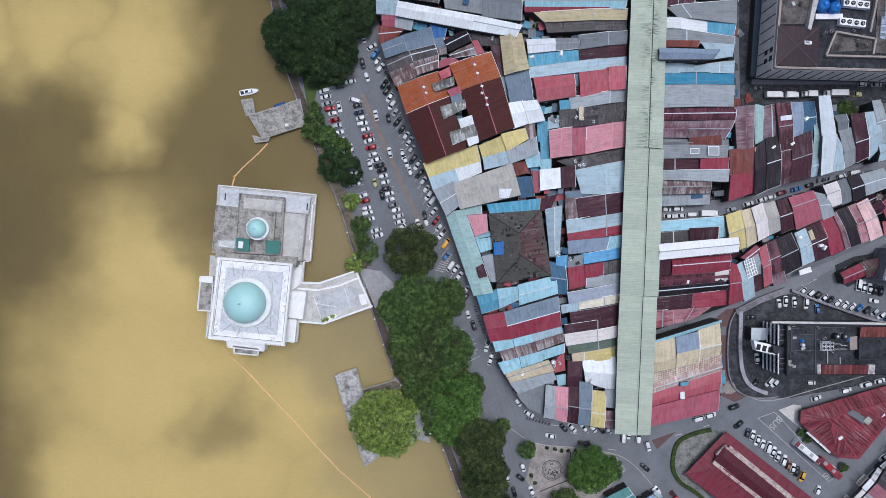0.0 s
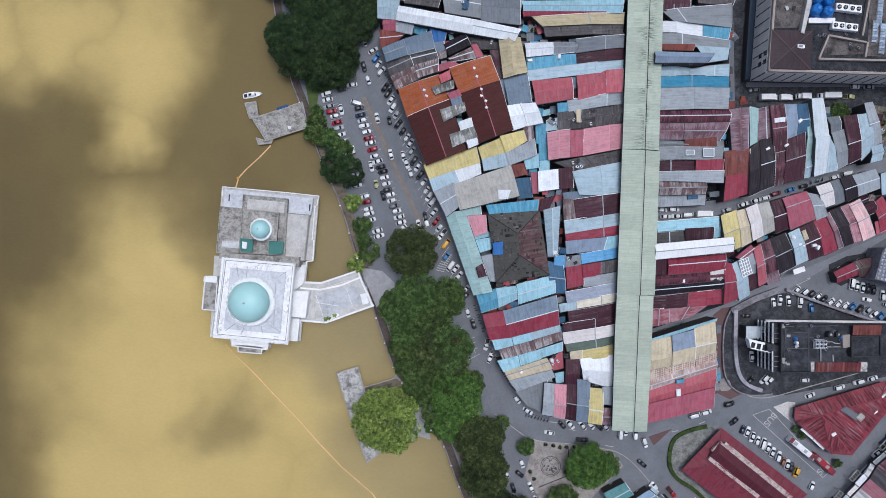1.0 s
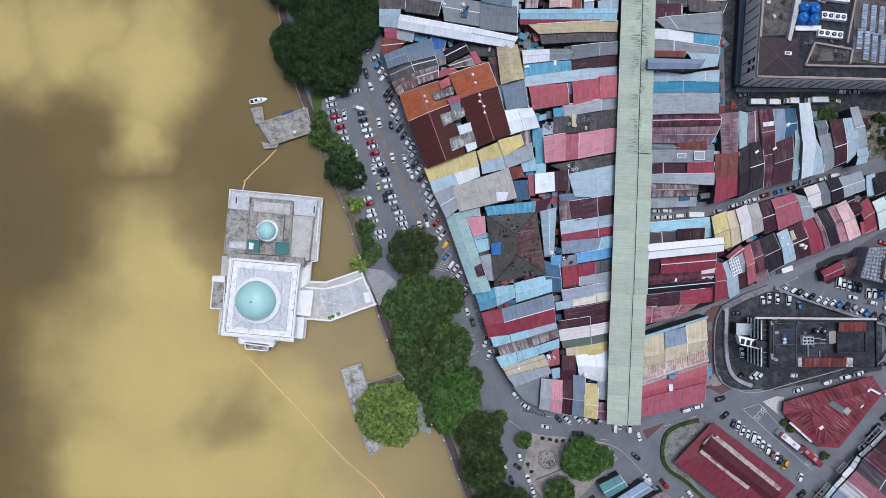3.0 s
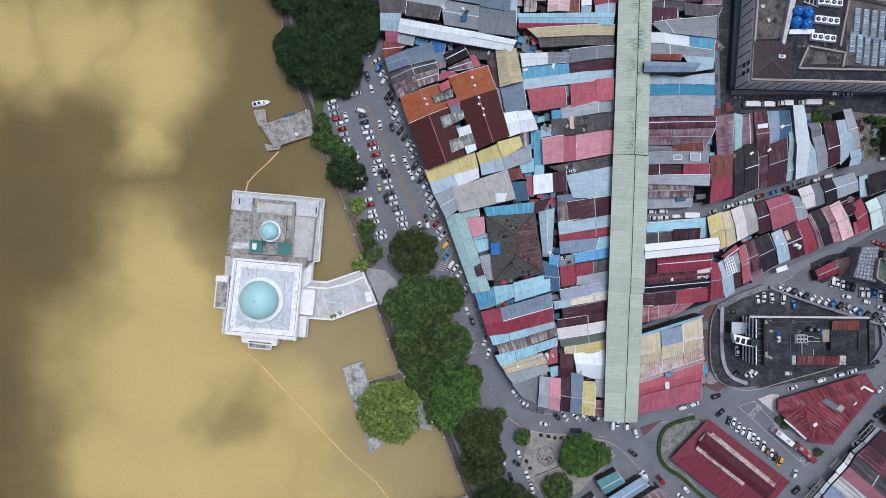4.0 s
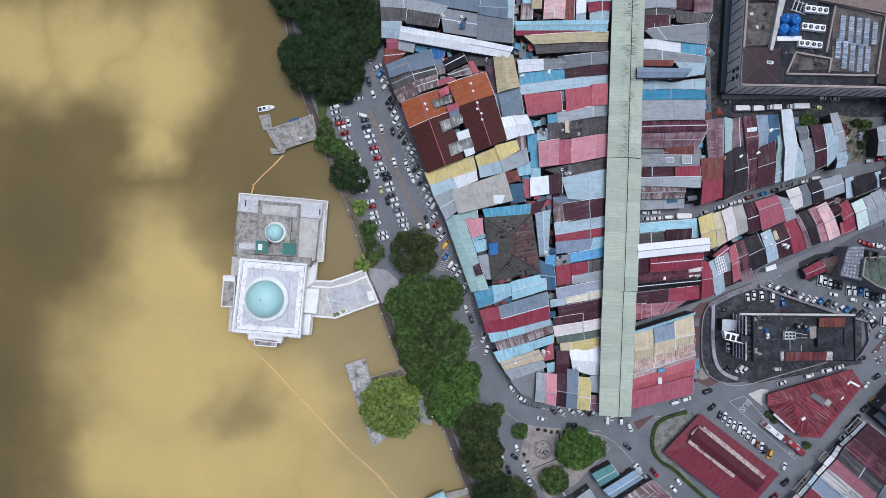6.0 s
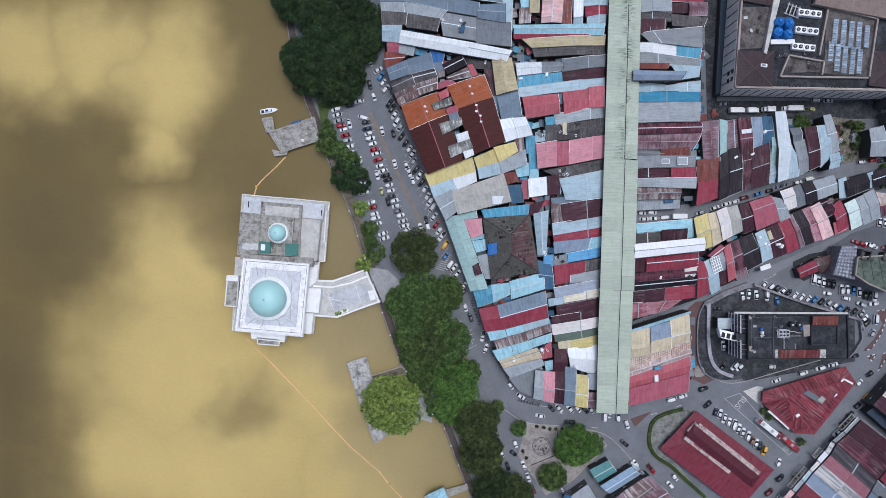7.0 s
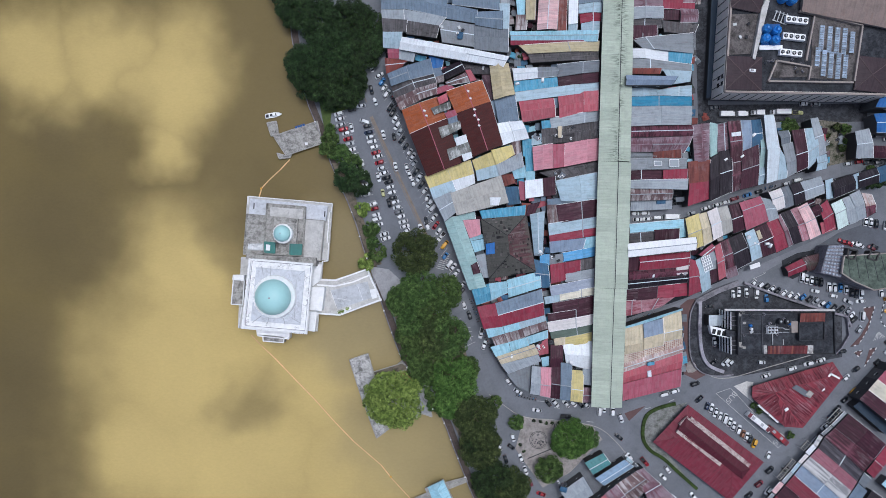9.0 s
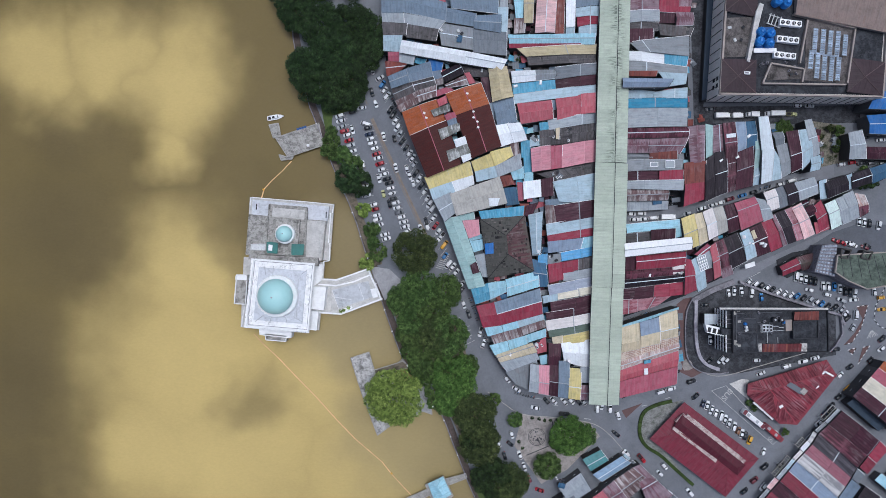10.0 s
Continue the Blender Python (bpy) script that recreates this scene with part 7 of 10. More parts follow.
# ---- lorries and buses ----
long_vehicle("lorry", "white", 131.2, 60.9, 0, 7.6, "white box lorry parked behind the hotel", 3.2)
long_vehicle("lorry", "white", 138.3, 60.9, 0, 5.6, "small white box lorry parked behind the hotel", 2.8)
long_vehicle("lorry", "white", 145.0, 61.4, 180, 5.6, "small white box lorry parked behind the hotel", 2.7)
long_vehicle("lorry", "white", 155.3, 61.6, 180, 8.6, "long white box lorry parked behind the hotel", 3.2)
long_vehicle("lorry", "white", 105.5, 14.1, 0, 7.4, "white box lorry parked in the lane", 3.0)
long_vehicle("bus", "white", 143.7, -80.1, 321, 12.5, "white city bus with red front and rear panels", 3.1, "maroon")
long_vehicle("bus", "red", 152.6, -86.4, 317, 11.0, "red city bus waiting at the bus bay", 3.1, "maroon")


# ---- motorcycles along the kerbs ----
for a, b, count, turn in ((*((12.6, -21.8), (16.6, -33.5)), 9, 20), (*((18.4, -38.5), (22.9, -47.5)), 8, 25), (*((23.4, -48.1), (28.8, -56.5)), 9, 30), (*((-23.4, 72.2), (-19.8, 65.5)), 7, 30), (*((85.9, -34.0), (90.0, -32.6)), 6, 70), (*((90.9, -32.4), (97.2, -29.9)), 8, 70), (*((148.0, 26.8), (154.3, 28.1)), 4, 75), (*((32.8, -66.8), (43.0, -69.5)), 8, 60), (*((95.8, -27.2), (102.6, -25.0)), 5, 70)):
    for k in range(count):
        p = Vector(a).lerp(Vector(b), (k + random.uniform(0.2, 0.8)) / count)
        motorcycle(random.choice(("black", "black", "red", "blue", "grey")), round(p.x, 2), round(p.y, 2), turn + random.uniform(-12, 12))


# ---- clutter on and between the roofs ----
def roof_clutter(x, y, z, rng):
    """A compressor, a folded tarpaulin or a crate, as lies between the terraces."""
    kind = rng.randrange(3) if z < 12 else rng.choice((0, 2))
    turn = rng.uniform(0, 180)
    if kind == 0:
        top = thing("air_conditioner", x, y, z, "small pale air conditioner compressor between roofs", "machine", "roof clutter", turn=turn)
        part("casing", mesh("casing", *box(-0.6, -0.4, -0.3, 0.6, 0.4, 0.8, 0.04), [WHITE_PAINT if z < 12 else GREY_WALL]), top)
        part("fan", mesh("fan", *tube(0, 0, 0.8, 0.86, 0.3, 0.28, 12), [PLASTIC]), top)
    elif kind == 1:
        top = thing("tarpaulin", x, y, z, "crumpled faded tarpaulin over stored goods", "tarpaulin", "roof clutter", turn=turn)
        n = 7
        v = [((i / (n - 1) - 0.5) * 3.2, (j / (n - 1) - 0.5) * 2.4, 0.1 + 0.5 * math.sin(i * 0.52) * math.sin(j * 0.52) + rng.uniform(0, 0.18)) for i in range(n) for j in range(n)]
        f = [(i * n + j, (i + 1) * n + j, (i + 1) * n + j + 1, i * n + j + 1) for i in range(n - 1) for j in range(n - 1)]
        part("cover", mesh("cover", v, f, [rng.choice((ROOFS["darkblue"], ROOFS["grey"], ROOFS["rust"], ROOFS["slategrey"]))], [(p[0], p[1]) for p in v]), top)
        part("goods", mesh("goods", *box(-1.4, -1.0, -0.6, 1.4, 1.0, 0.1, 0.1), [WALLS[0]]), top)
    else:
        top = thing("crate", x, y, z, "old crate lying between the roofs", "box", "roof clutter", turn=turn)
        part("body", mesh("body", *box(-0.7, -0.5, -0.4, 0.7, 0.5, 0.5, 0.03), [rng.choice((EARTH, STEEL, RED_PAVE))]), top)
        part("lid", mesh("lid", *box(-0.75, -0.55, 0.5, 0.75, 0.55, 0.58), [rng.choice((STEEL, DARK_CONCRETE))]), top)


mess = random.Random(5)
for (x, y), z, spread, count in (((26.3, 81.6), 7.6, 4, 5), ((33.1, 88.0), 0.5, 4, 5), ((39.7, 55.1), 0.5, 3, 4), ((43.7, 49.8), 6.8, 3, 4), ((52.4, 34.0), 7.6, 4, 5), ((44.8, -0.9), 7.0, 3, 5), ((50.5, -4.2), 7.4, 2, 3), ((45.5, -43.5), 6.6, 3, 4),
                                 ((49.4, -33.7), 7.0, 2, 3), ((55.7, 51.1), 8.0, 5, 5), ((16.5, -12.8), 6.5, 3, 3), ((26.4, -23.4), 7.2, 3, 3), ((109.0, -12.8), 7.8, 3, 4), ((122.8, 59.8), 0.5, 2, 3), ((116.1, 85.7), 0.5, 2, 3),
                                 ):
    for k in range(count):
        roof_clutter(round(x + mess.uniform(-spread, spread), 1), round(y + mess.uniform(-spread, spread) * 0.6, 1), z, mess)
for (x, y), z, spread, count in (((147.0, -33.6), 15.2, 8, 8), ((136.4, -33.6), 15.2, 8, 6), ((154.3, 78.4), 17.0, 6, 6), ((140.7, 79.8), 17.0, 4, 4), ((132.1, 93.6), 17.0, 6, 5), ((182.1, 48.8), 0.4, 6, 8), ((5.6, 98.0), 8.8, 5, 5), ((54.8, -106.6), 7, 4, 4)):
    for k in range(count):
        roof_clutter(round(x + mess.uniform(-spread, spread), 1), round(y + mess.uniform(-spread, spread) * 0.6, 1), z, mess)


# ---- black and white kerbs round the traffic islands ----
KERB_STONES = [mesh("kerb_stone", *box(-0.55, -0.16, 0, 0.55, 0.16, 0.22, 0.02), [m]) for m in (WHITE_PAINT, PLASTIC)]


def striped_kerb(points, label):
    top = thing("kerb", points[0][0], points[0][1], 0, label, "kerb", kind="structure")
    k = 0
    for p, q in zip(points, points[1:]):
        p, q = Vector(p), Vector(q)
        turn = math.degrees(math.atan2((q - p).y, (q - p).x))
        for i in range(int((q - p).length / 1.15)):
            s = p.lerp(q, (i + 0.5) * 1.15 / (q - p).length) - Vector(points[0])
            part("kerb_stone", KERB_STONES[k % 2], top, at=pose(s.x, s.y, 0, 0, 0, turn))
            k += 1


striped_kerb([(193.5, -28.7), (198.8, -27.9), (195.5, -38.5), (191.2, -45.3), (187.2, -46.6)], "black and white painted kerb of the traffic island")
striped_kerb([(196.2, -47.7), (199.4, -46.9), (193.7, -55.6)], "black and white painted kerb of the traffic island")
striped_kerb([(189.1, -49.0), (193.0, -47.9), (191.2, -51.1), (189.1, -49.0)], "black and white painted kerb of the traffic island")
striped_kerb([(207.3, -18.8), (202.5, -28.0), (201.4, -34.6), (204.0, -38.0), (209.0, -39.9)], "black and white painted kerb of the taxi rank")


# ---- the town ----
house("paleblue", (-25.7, 98.9), (-16.8, 98.9), (-17.7, 90.0), (-25.7, 90.7), 7.7, 0.5)
house("white", (-17.1, 94.6), (12.8, 89.1), (11.3, 83.4), (-18.4, 88.9), 10.6, 0.5)
house("white", (12.3, 89.1), (30.4, 85.3), (27.7, 80.5), (10.7, 83.4), 10.9, 0.5)
house("palegrey", (-18.4, 89.8), (-10.8, 88.6), (-12.0, 83.8), (-18.5, 85.2), 8.7, 0)
house("blue", (-11.4, 89.5), (-5.6, 87.9), (-7.2, 84.1), (-12.1, 85.5), 6.6, 0)
house("pinkdull", (-23.7, 90.1), (-17.4, 90.1), (-17.7, 85.6), (-23.5, 85.8), 7.9, 0.5)
house("rust", (-25.0, 86.0), (-14.3, 84.6), (-17.1, 81.8), (-24.3, 78.7), 8.4, 0.5)
house("slate", (-23.9, 78.5), (-15.4, 82.0), (-13.6, 75.9), (-22.1, 73.0), 9.3, 0.5)
house("slate", (-15.9, 81.9), (-4.6, 85.3), (-3.2, 78.5), (-14.1, 75.8), 9.3, 0.5)
house("royal", (-5.4, 86.7), (1.5, 84.9), (0.4, 80.2), (-3.7, 80.6), 7.7, 0)
house("slate", (-3.7, 80.9), (0.3, 81.4), (1.5, 77.4), (-2.7, 76.2), 8.0, 0)
house("darkgrey", (-22.3, 73.0), (-13.3, 76.9), (-11.4, 71.9), (-20.6, 67.8), 8.3, 0.5)
house("darkgrey", (-13.8, 76.9), (-3.3, 79.1), (-1.7, 74.6), (-11.5, 71.8), 8.2, 0.5)
house("black", (0.1, 80.1), (8.4, 84.6), (10.9, 80.1), (2.2, 76.0), 8.6, 0.5)
house("ruststripe", (-20.7, 68.1), (-10.9, 72.2), (-8.8, 67.0), (-18.5, 62.6), 8.2, 0.5)
house("ruststripe", (-11.4, 71.9), (-1.8, 74.6), (-1.7, 69.5), (-9.7, 66.8), 8.9, 0.5)
house("ruststripe", (-2.9, 77.0), (1.5, 78.2), (1.5, 75.3), (-1.7, 74.5), 7.8, 0)
house("ruststripe", (1.7, 74.6), (10.8, 78.9), (12.9, 74.8), (3.3, 73.2), 8.8, 0.5)
house("pinkdull", (-2.3, 71.9), (3.7, 73.9), (6.4, 72.4), (-2.2, 69.1), 8.3, 0)
house("redpink", (10.9, 79.8), (13.3, 80.3), (16.1, 75.7), (13.3, 74.9), 8.2, 0)
house("darkgrey", (8.6, 83.7), (21.3, 82.8), (22.3, 78.7), (11.6, 78.7), 7.3, 0.5)
house("maroon", (18.2, 77.9), (23.2, 78.0), (23.2, 65.8), (21.3, 66.3), 8.1, 0)
house("khaki", (30.1, 82.4), (33.0, 68.6), (23.4, 66.1), (21.6, 81.9), 10.2, 0.55)
house("slate", (23.4, 66.8), (32.8, 69.2), (34.6, 57.3), (25.6, 55.8), 9.4, 0.5)
house("slate", (21.5, 65.6), (24.0, 66.8), (28.7, 57.6), (25.9, 56.4), 8.4, 0)
house("orange", (-17.5, 62.1), (-14.0, 51.2), (2.7, 57.8), (-1.7, 67.8), 10.6, 0.5)
house("oxblood", (-13.9, 51.4), (-6.5, 32.3), (9.0, 38.3), (2.5, 58.1), 11.1, 0.5)
house("orange", (2.3, 69.9), (6.4, 60.0), (21.9, 65.2), (18.2, 74.8), 11.7, 0.5)
house("oxblood", (6.4, 60.5), (13.6, 40.7), (27.2, 46.1), (21.8, 65.7), 11.5, 0.5)
house("yellow", (-7.7, 32.8), (2.6, 36.7), (4.4, 30.5), (-5.4, 27.1), 8.7, 0)
house("yellow", (2.7, 36.5), (13.0, 39.9), (14.6, 33.3), (4.4, 30.4), 9.0, 0)
house("yellow", (13.6, 39.7), (23.2, 43.8), (25.0, 37.5), (15.2, 34.7), 8.6, 0)
house("yellow", (22.0, 44.0), (31.4, 46.3), (32.8, 42.2), (24.6, 37.2), 9.4, 0)
house("paleblue", (-5.5, 27.3), (4.7, 30.7), (6.6, 25.8), (-3.7, 22.1), 9.1, 0)
house("white", (4.3, 30.6), (14.5, 33.6), (15.1, 29.5), (6.1, 25.6), 8.7, 0)
house("paleblue", (15.1, 35.1), (25.0, 37.8), (25.9, 32.7), (15.9, 30.4), 8.5, 0)
house("palegrey", (24.4, 37.5), (35.7, 43.1), (36.7, 36.6), (25.6, 32.5), 9.1, 0)
house("ruststripe", (31.1, 47.8), (35.1, 49.0), (35.9, 42.9), (32.1, 41.2), 8.1, 0)
house("palegrey", (-3.8, 22.4), (4.2, 26.0), (6.9, 17.0), (1.3, 12.5), 9.4, 0.5)
house("greybeige", (3.8, 25.1), (26.3, 32.8), (29.7, 20.6), (6.5, 15.1), 9.8, 0.5)
house("white", (21.1, 23.0), (26.3, 22.9), (25.2, 19.4), (21.5, 19.4), 10.5, 0)
house("white", (24.0, 55.8), (30.6, 57.1), (27.7, 46.2), (27.0, 46.0), 9.4, 0.5)
house("white", (24.0, 55.8), (29.9, 56.7), (32.8, 48.0), (27.7, 46.2), 9.6, 0.5)
house("white", (29.7, 56.7), (36.0, 57.2), (39.1, 49.3), (32.6, 47.9), 9.4, 0.5)
house("teal", (0.6, 13.9), (11.8, -18.2), (19.5, -16.8), (8.5, 15.3), 7.7, 0.5)
house("teal", (6.5, 15.5), (14.6, 17.8), (15.1, 13.6), (8.7, 13.1), 7.8, 0)
house("pink", (9.4, 13.1), (16.8, 13.5), (17.4, 6.6), (11.7, 4.7), 7.3, 0)
house("cyan", (12.0, 3.6), (19.7, 4.8), (19.7, 0.1), (14.3, -1.5), 6.0, 0)
house("cyan", (11.1, 5.7), (18.0, 6.9), (19.2, 5.1), (11.7, 3.6), 5.5, 0)
roof_patch("royal", (19.3, 2.4), (23.3, 3.0), (23.4, -2.0), (19.6, -2.4), 8.9, "loose blue tarpaulin on the tiled roof")
house("palegrey", (14.9, -2.9), (19.6, -1.7), (20.7, -12.8), (18.4, -12.8), 6.8, 0)
house("maroon", (12.6, -7.1), (15.4, -5.5), (17.1, -10.4), (13.7, -11.3), 9.6, 0)
house("blue", (16.7, 17.2), (37.5, 19.5), (37.1, 15.0), (18.0, 13.6), 8.0, 0)
house("blue", (13.0, -18.3), (21.2, -15.3), (22.3, -22.8), (15.0, -25.1), 6.8, 0.5)
house("cyan", (20.7, -15.4), (28.8, -14.4), (29.3, -19.5), (21.8, -22.9), 7.5, 0.5)
house("cyan", (28.8, -13.9), (43.7, -10.1), (44.3, -17.4), (29.6, -21.9), 6.7, 0.5)
house("redbright", (15.2, -25.7), (23.8, -24.0), (26.1, -34.7), (18.2, -35.7), 8.4, 0.5)
house("slate/redbright", (23.4, -24.2), (44.2, -18.0), (45.4, -29.6), (25.6, -34.7), 8.7, 0.5)
house("cyan", (18.9, -35.4), (26.6, -33.8), (27.8, -38.5), (20.3, -39.7), 7.6, 0)
house("cyan", (26.1, -34.0), (34.3, -31.9), (35.0, -35.9), (27.3, -38.2), 7.3, 0)
house("paleblue", (33.7, -32.5), (45.6, -29.6), (46.3, -32.5), (34.9, -35.9), 7.4, 0)
house("ruststripe", (21.7, -39.4), (27.7, -37.8), (29.5, -42.4), (23.4, -43.6), 7.4, 0)
house("ruststripe", (27.2, -37.9), (35.4, -35.9), (36.6, -40.3), (29.1, -42.6), 7.0, 0)
house("ruststripe", (34.8, -35.8), (46.3, -32.3), (46.8, -35.8), (36.0, -39.7), 7.3, 0)
house("cyan", (21.1, -43.8), (29.4, -41.7), (30.6, -47.4), (23.6, -48.4), 7.4, 0)
house("cyan", (29.0, -41.9), (37.6, -39.6), (38.8, -43.6), (30.2, -46.8), 6.6, 0)
house("cyan", (37.1, -39.6), (47.0, -36.4), (47.1, -40.3), (37.9, -43.3), 6.6, 0)
house("beige", (23.9, -48.2), (40.7, -42.7), (43.0, -47.1), (26.2, -52.3), 7.7, 0.3)
house("palegrey", (25.6, -51.6), (42.5, -47.2), (44.1, -50.3), (29.0, -56.0), 7.8, 0)
house("grey", (28.3, -56.3), (41.2, -51.8), (40.3, -65.6), (33.1, -62.1), 5.1, 0)
house("redpink", (41.7, -43.6), (47.1, -40.1), (47.7, -47.2), (43.0, -48.3), 5.7, 0)
house("cyan", (43.9, -49.0), (47.5, -48.3), (47.6, -52.7), (44.7, -53.5), 5.8, 0)
house("palegrey", (39.6, -52.4), (43.9, -52.9), (43.5, -65.9), (38.7, -65.0), 7.7, 0.6)
house("pink", (43.6, -52.8), (48.4, -53.2), (47.8, -66.7), (43.2, -65.8), 8.0, 0.6)
house("maroon", (48.3, -50.5), (52.9, -51.0), (52.2, -67.7), (47.7, -66.8), 7.5, 0.6)
house("slate", (52.5, -50.8), (57.5, -51.7), (56.9, -68.1), (51.9, -67.5), 8.2, 0.6)
house("yellow", (57.0, -54.2), (62.7, -54.7), (62.0, -69.0), (56.6, -68.1), 8.4, 0.6)
house("pinkgrey", (62.3, -62.4), (66.3, -62.4), (66.0, -69.1), (61.7, -69.1), 7.5, 0.5)
house("palegrey", (62.1, -53.9), (66.7, -53.9), (66.2, -61.4), (62.3, -60.9), 8.2, 0)
house("maroon", (48.1, -43.1), (53.8, -43.2), (53.1, -54.6), (47.7, -54.5), 7.5, 0.5)
house("white", (53.5, -43.2), (66.9, -41.5), (66.5, -54.9), (55.0, -51.5), 7.5, 0.5)
house("cyan", (30.9, 97.0), (70.6, 97.4), (70.1, 92.2), (31.4, 92.6), 8.8, 0.5)
house("redbright", (31.0, 92.9), (64.1, 92.7), (63.5, 91.6), (31.4, 91.0), 8.5, 0)
house("khaki", (39.0, 87.2), (34.7, 91.1), (71.2, 92.6), (70.7, 88.0), 8.3, 0.6)
house("darkgrey", (40.3, 83.4), (39.2, 87.9), (71.0, 89.0), (70.5, 84.4), 7.5, 0.6)
house("white", (31.9, 80.7), (43.2, 81.1), (43.3, 76.2), (32.6, 75.1), 8.4, 0.5)
house("grey", (42.8, 81.2), (52.7, 81.2), (52.7, 77.3), (42.9, 76.3), 8.1, 0.5)
house("slategrey", (52.0, 76.6), (52.0, 82.2), (71.1, 83.9), (70.7, 78.8), 8.5, 0.6)
house("maroon", (52.6, 72.4), (52.2, 76.9), (70.9, 79.2), (70.7, 74.3), 7.8, 0.6)
house("blue", (32.7, 75.1), (52.9, 76.8), (53.6, 72.7), (33.1, 70.5), 7.1, 0)
house("paleblue", (33.7, 66.0), (33.3, 70.2), (71.0, 74.5), (70.7, 70.0), 7.5, 0.7)
house("redpink", (34.7, 66.0), (50.5, 67.4), (51.2, 58.9), (36.3, 56.6), 8.1, 0.5)
house("redpink", (52.2, 68.3), (63.5, 70.0), (63.9, 61.0), (52.9, 58.3), 8.2, 0.5)
house("redpink", (63.4, 69.8), (70.3, 70.3), (70.3, 61.4), (63.6, 60.7), 8.8, 0)
house("slate", (49.9, 67.1), (52.8, 67.9), (53.6, 63.5), (50.4, 63.0), 6.8, 0)
house("maroon", (50.8, 62.8), (53.5, 63.5), (53.6, 59.2), (51.1, 58.6), 6.5, 0)
house("palegrey", (49.5, 54.0), (48.6, 58.7), (71.0, 61.9), (70.4, 57.0), 7.3, 0.7)
house("darkgrey", (44.7, 53.7), (70.4, 57.1), (70.0, 49.3), (45.3, 46.6), 7.2, 0.5)
house("beige", (51.8, 54.2), (53.8, 54.6), (53.6, 49.5), (52.1, 49.3), 9.3, 0)
house("blue", (36.3, 49.8), (40.9, 49.4), (41.5, 41.7), (36.8, 41.7), 5.9, 0)
house("blue", (37.5, 45.3), (41.6, 45.3), (42.3, 32.4), (38.1, 32.9), 5.8, 0)
house("cyan", (37.4, 34.7), (42.2, 35.2), (42.2, 30.8), (38.1, 30.4), 5.6, 0)
house("blue", (44.9, 57.4), (49.7, 57.8), (49.3, 53.7), (45.4, 53.2), 6.5, 0)
house("paleblue", (40.6, 50.8), (45.3, 51.9), (45.3, 47.1), (40.6, 46.5), 6.4, 0)
house("pink", (40.7, 45.6), (41.3, 34.8), (49.8, 35.9), (49.8, 47.0), 8.2, 0.5)
house("pinkdull", (49.8, 46.6), (55.2, 46.8), (55.0, 36.6), (50.0, 35.9), 7.8, 0)
house("pink", (54.8, 47.1), (54.8, 36.5), (70.1, 39.3), (70.4, 49.3), 8.2, 0.65)
house("darkgrey", (43.7, 34.1), (70.5, 39.1), (70.5, 33.7), (51.3, 30.8), 6.7, 0)
house("paleblue", (50.6, 30.3), (53.3, 21.3), (70.0, 20.2), (70.0, 34.1), 8.2, 0.55)
house("white", (37.1, 30.5), (45.1, 31.4), (45.5, 23.6), (37.5, 22.5), 7.6, 0)
house("maroon", (44.8, 31.5), (51.0, 32.5), (51.3, 24.1), (45.4, 23.4), 7.0, 0)
house("slate", (46.9, 22.1), (58.4, 23.3), (58.4, 19.8), (47.6, 19.4), 7.0, 0)
house("rust", (26.3, 33.2), (32.2, 34.0), (33.4, 29.7), (28.0, 28.1), 6.2, 0)
house("cyan", (31.2, 35.9), (37.6, 37.6), (38.0, 32.1), (32.8, 31.3), 7.0, 0)
house("darkblue", (28.7, 28.0), (34.5, 28.4), (35.7, 20.5), (29.9, 19.8), 5.1, 0)
house("pinkdull", (34.6, 30.6), (37.6, 30.1), (37.6, 21.9), (35.2, 21.9), 6.0, 0)
house("maroon", (52.1, 11.3), (50.9, 19.4), (69.4, 22.0), (69.3, 14.2), 8.8, 0.6)
house("ruststripe", (46.8, 19.6), (51.5, 19.7), (52.7, 11.3), (47.4, 10.8), 7.9, 0)
house("paleblue", (47.7, 6.0), (47.3, 11.1), (68.9, 14.4), (68.9, 9.3), 8.5, 0.7)
house("redbright", (48.3, 2.9), (47.8, 5.9), (69.1, 9.5), (69.1, 5.7), 7.8, 0.7)
house("slateblue", (47.8, 3.1), (64.3, 4.7), (63.0, -0.3), (48.3, -2.1), 7.9, 0)
house("cyan", (63.8, 4.8), (68.6, 5.4), (68.6, 0.7), (63.2, -0.4), 7.9, 0)
house("skyblue", (54.1, -6.0), (53.4, -2.0), (68.9, 0.8), (68.7, -3.5), 7.1, 0.6)
house("grey", (48.1, -3.0), (54.0, -2.2), (54.6, -6.9), (48.3, -7.6), 6.9, 0)
house("redbright", (48.0, -7.2), (54.9, -6.1), (55.3, -14.1), (48.7, -15.7), 7.7, 0)
house("redbright", (54.3, -6.2), (61.7, -5.0), (61.7, -10.3), (54.8, -11.3), 8.4, 0)
house("darkgrey", (61.6, -5.1), (68.5, -3.9), (68.3, -8.6), (61.6, -9.8), 8.1, 0)
house("palegrey", (54.9, -15.1), (54.9, -11.1), (68.5, -8.8), (68.3, -13.1), 7.6, 0.5)
house("lilac", (48.6, -21.3), (47.9, -16.8), (68.1, -13.0), (68.1, -17.4), 7.5, 0.6)
house("cream", (52.7, -23.4), (52.3, -19.6), (68.2, -17.4), (68.2, -20.7), 7.4, 0.6)
house("paleblue", (45.4, -21.6), (53.4, -20.5), (53.5, -23.5), (46.0, -25.1), 6.7, 0)
house("maroon", (49.5, -29.3), (49.0, -24.4), (68.2, -21.1), (68.0, -26.0), 7.3, 0.6)
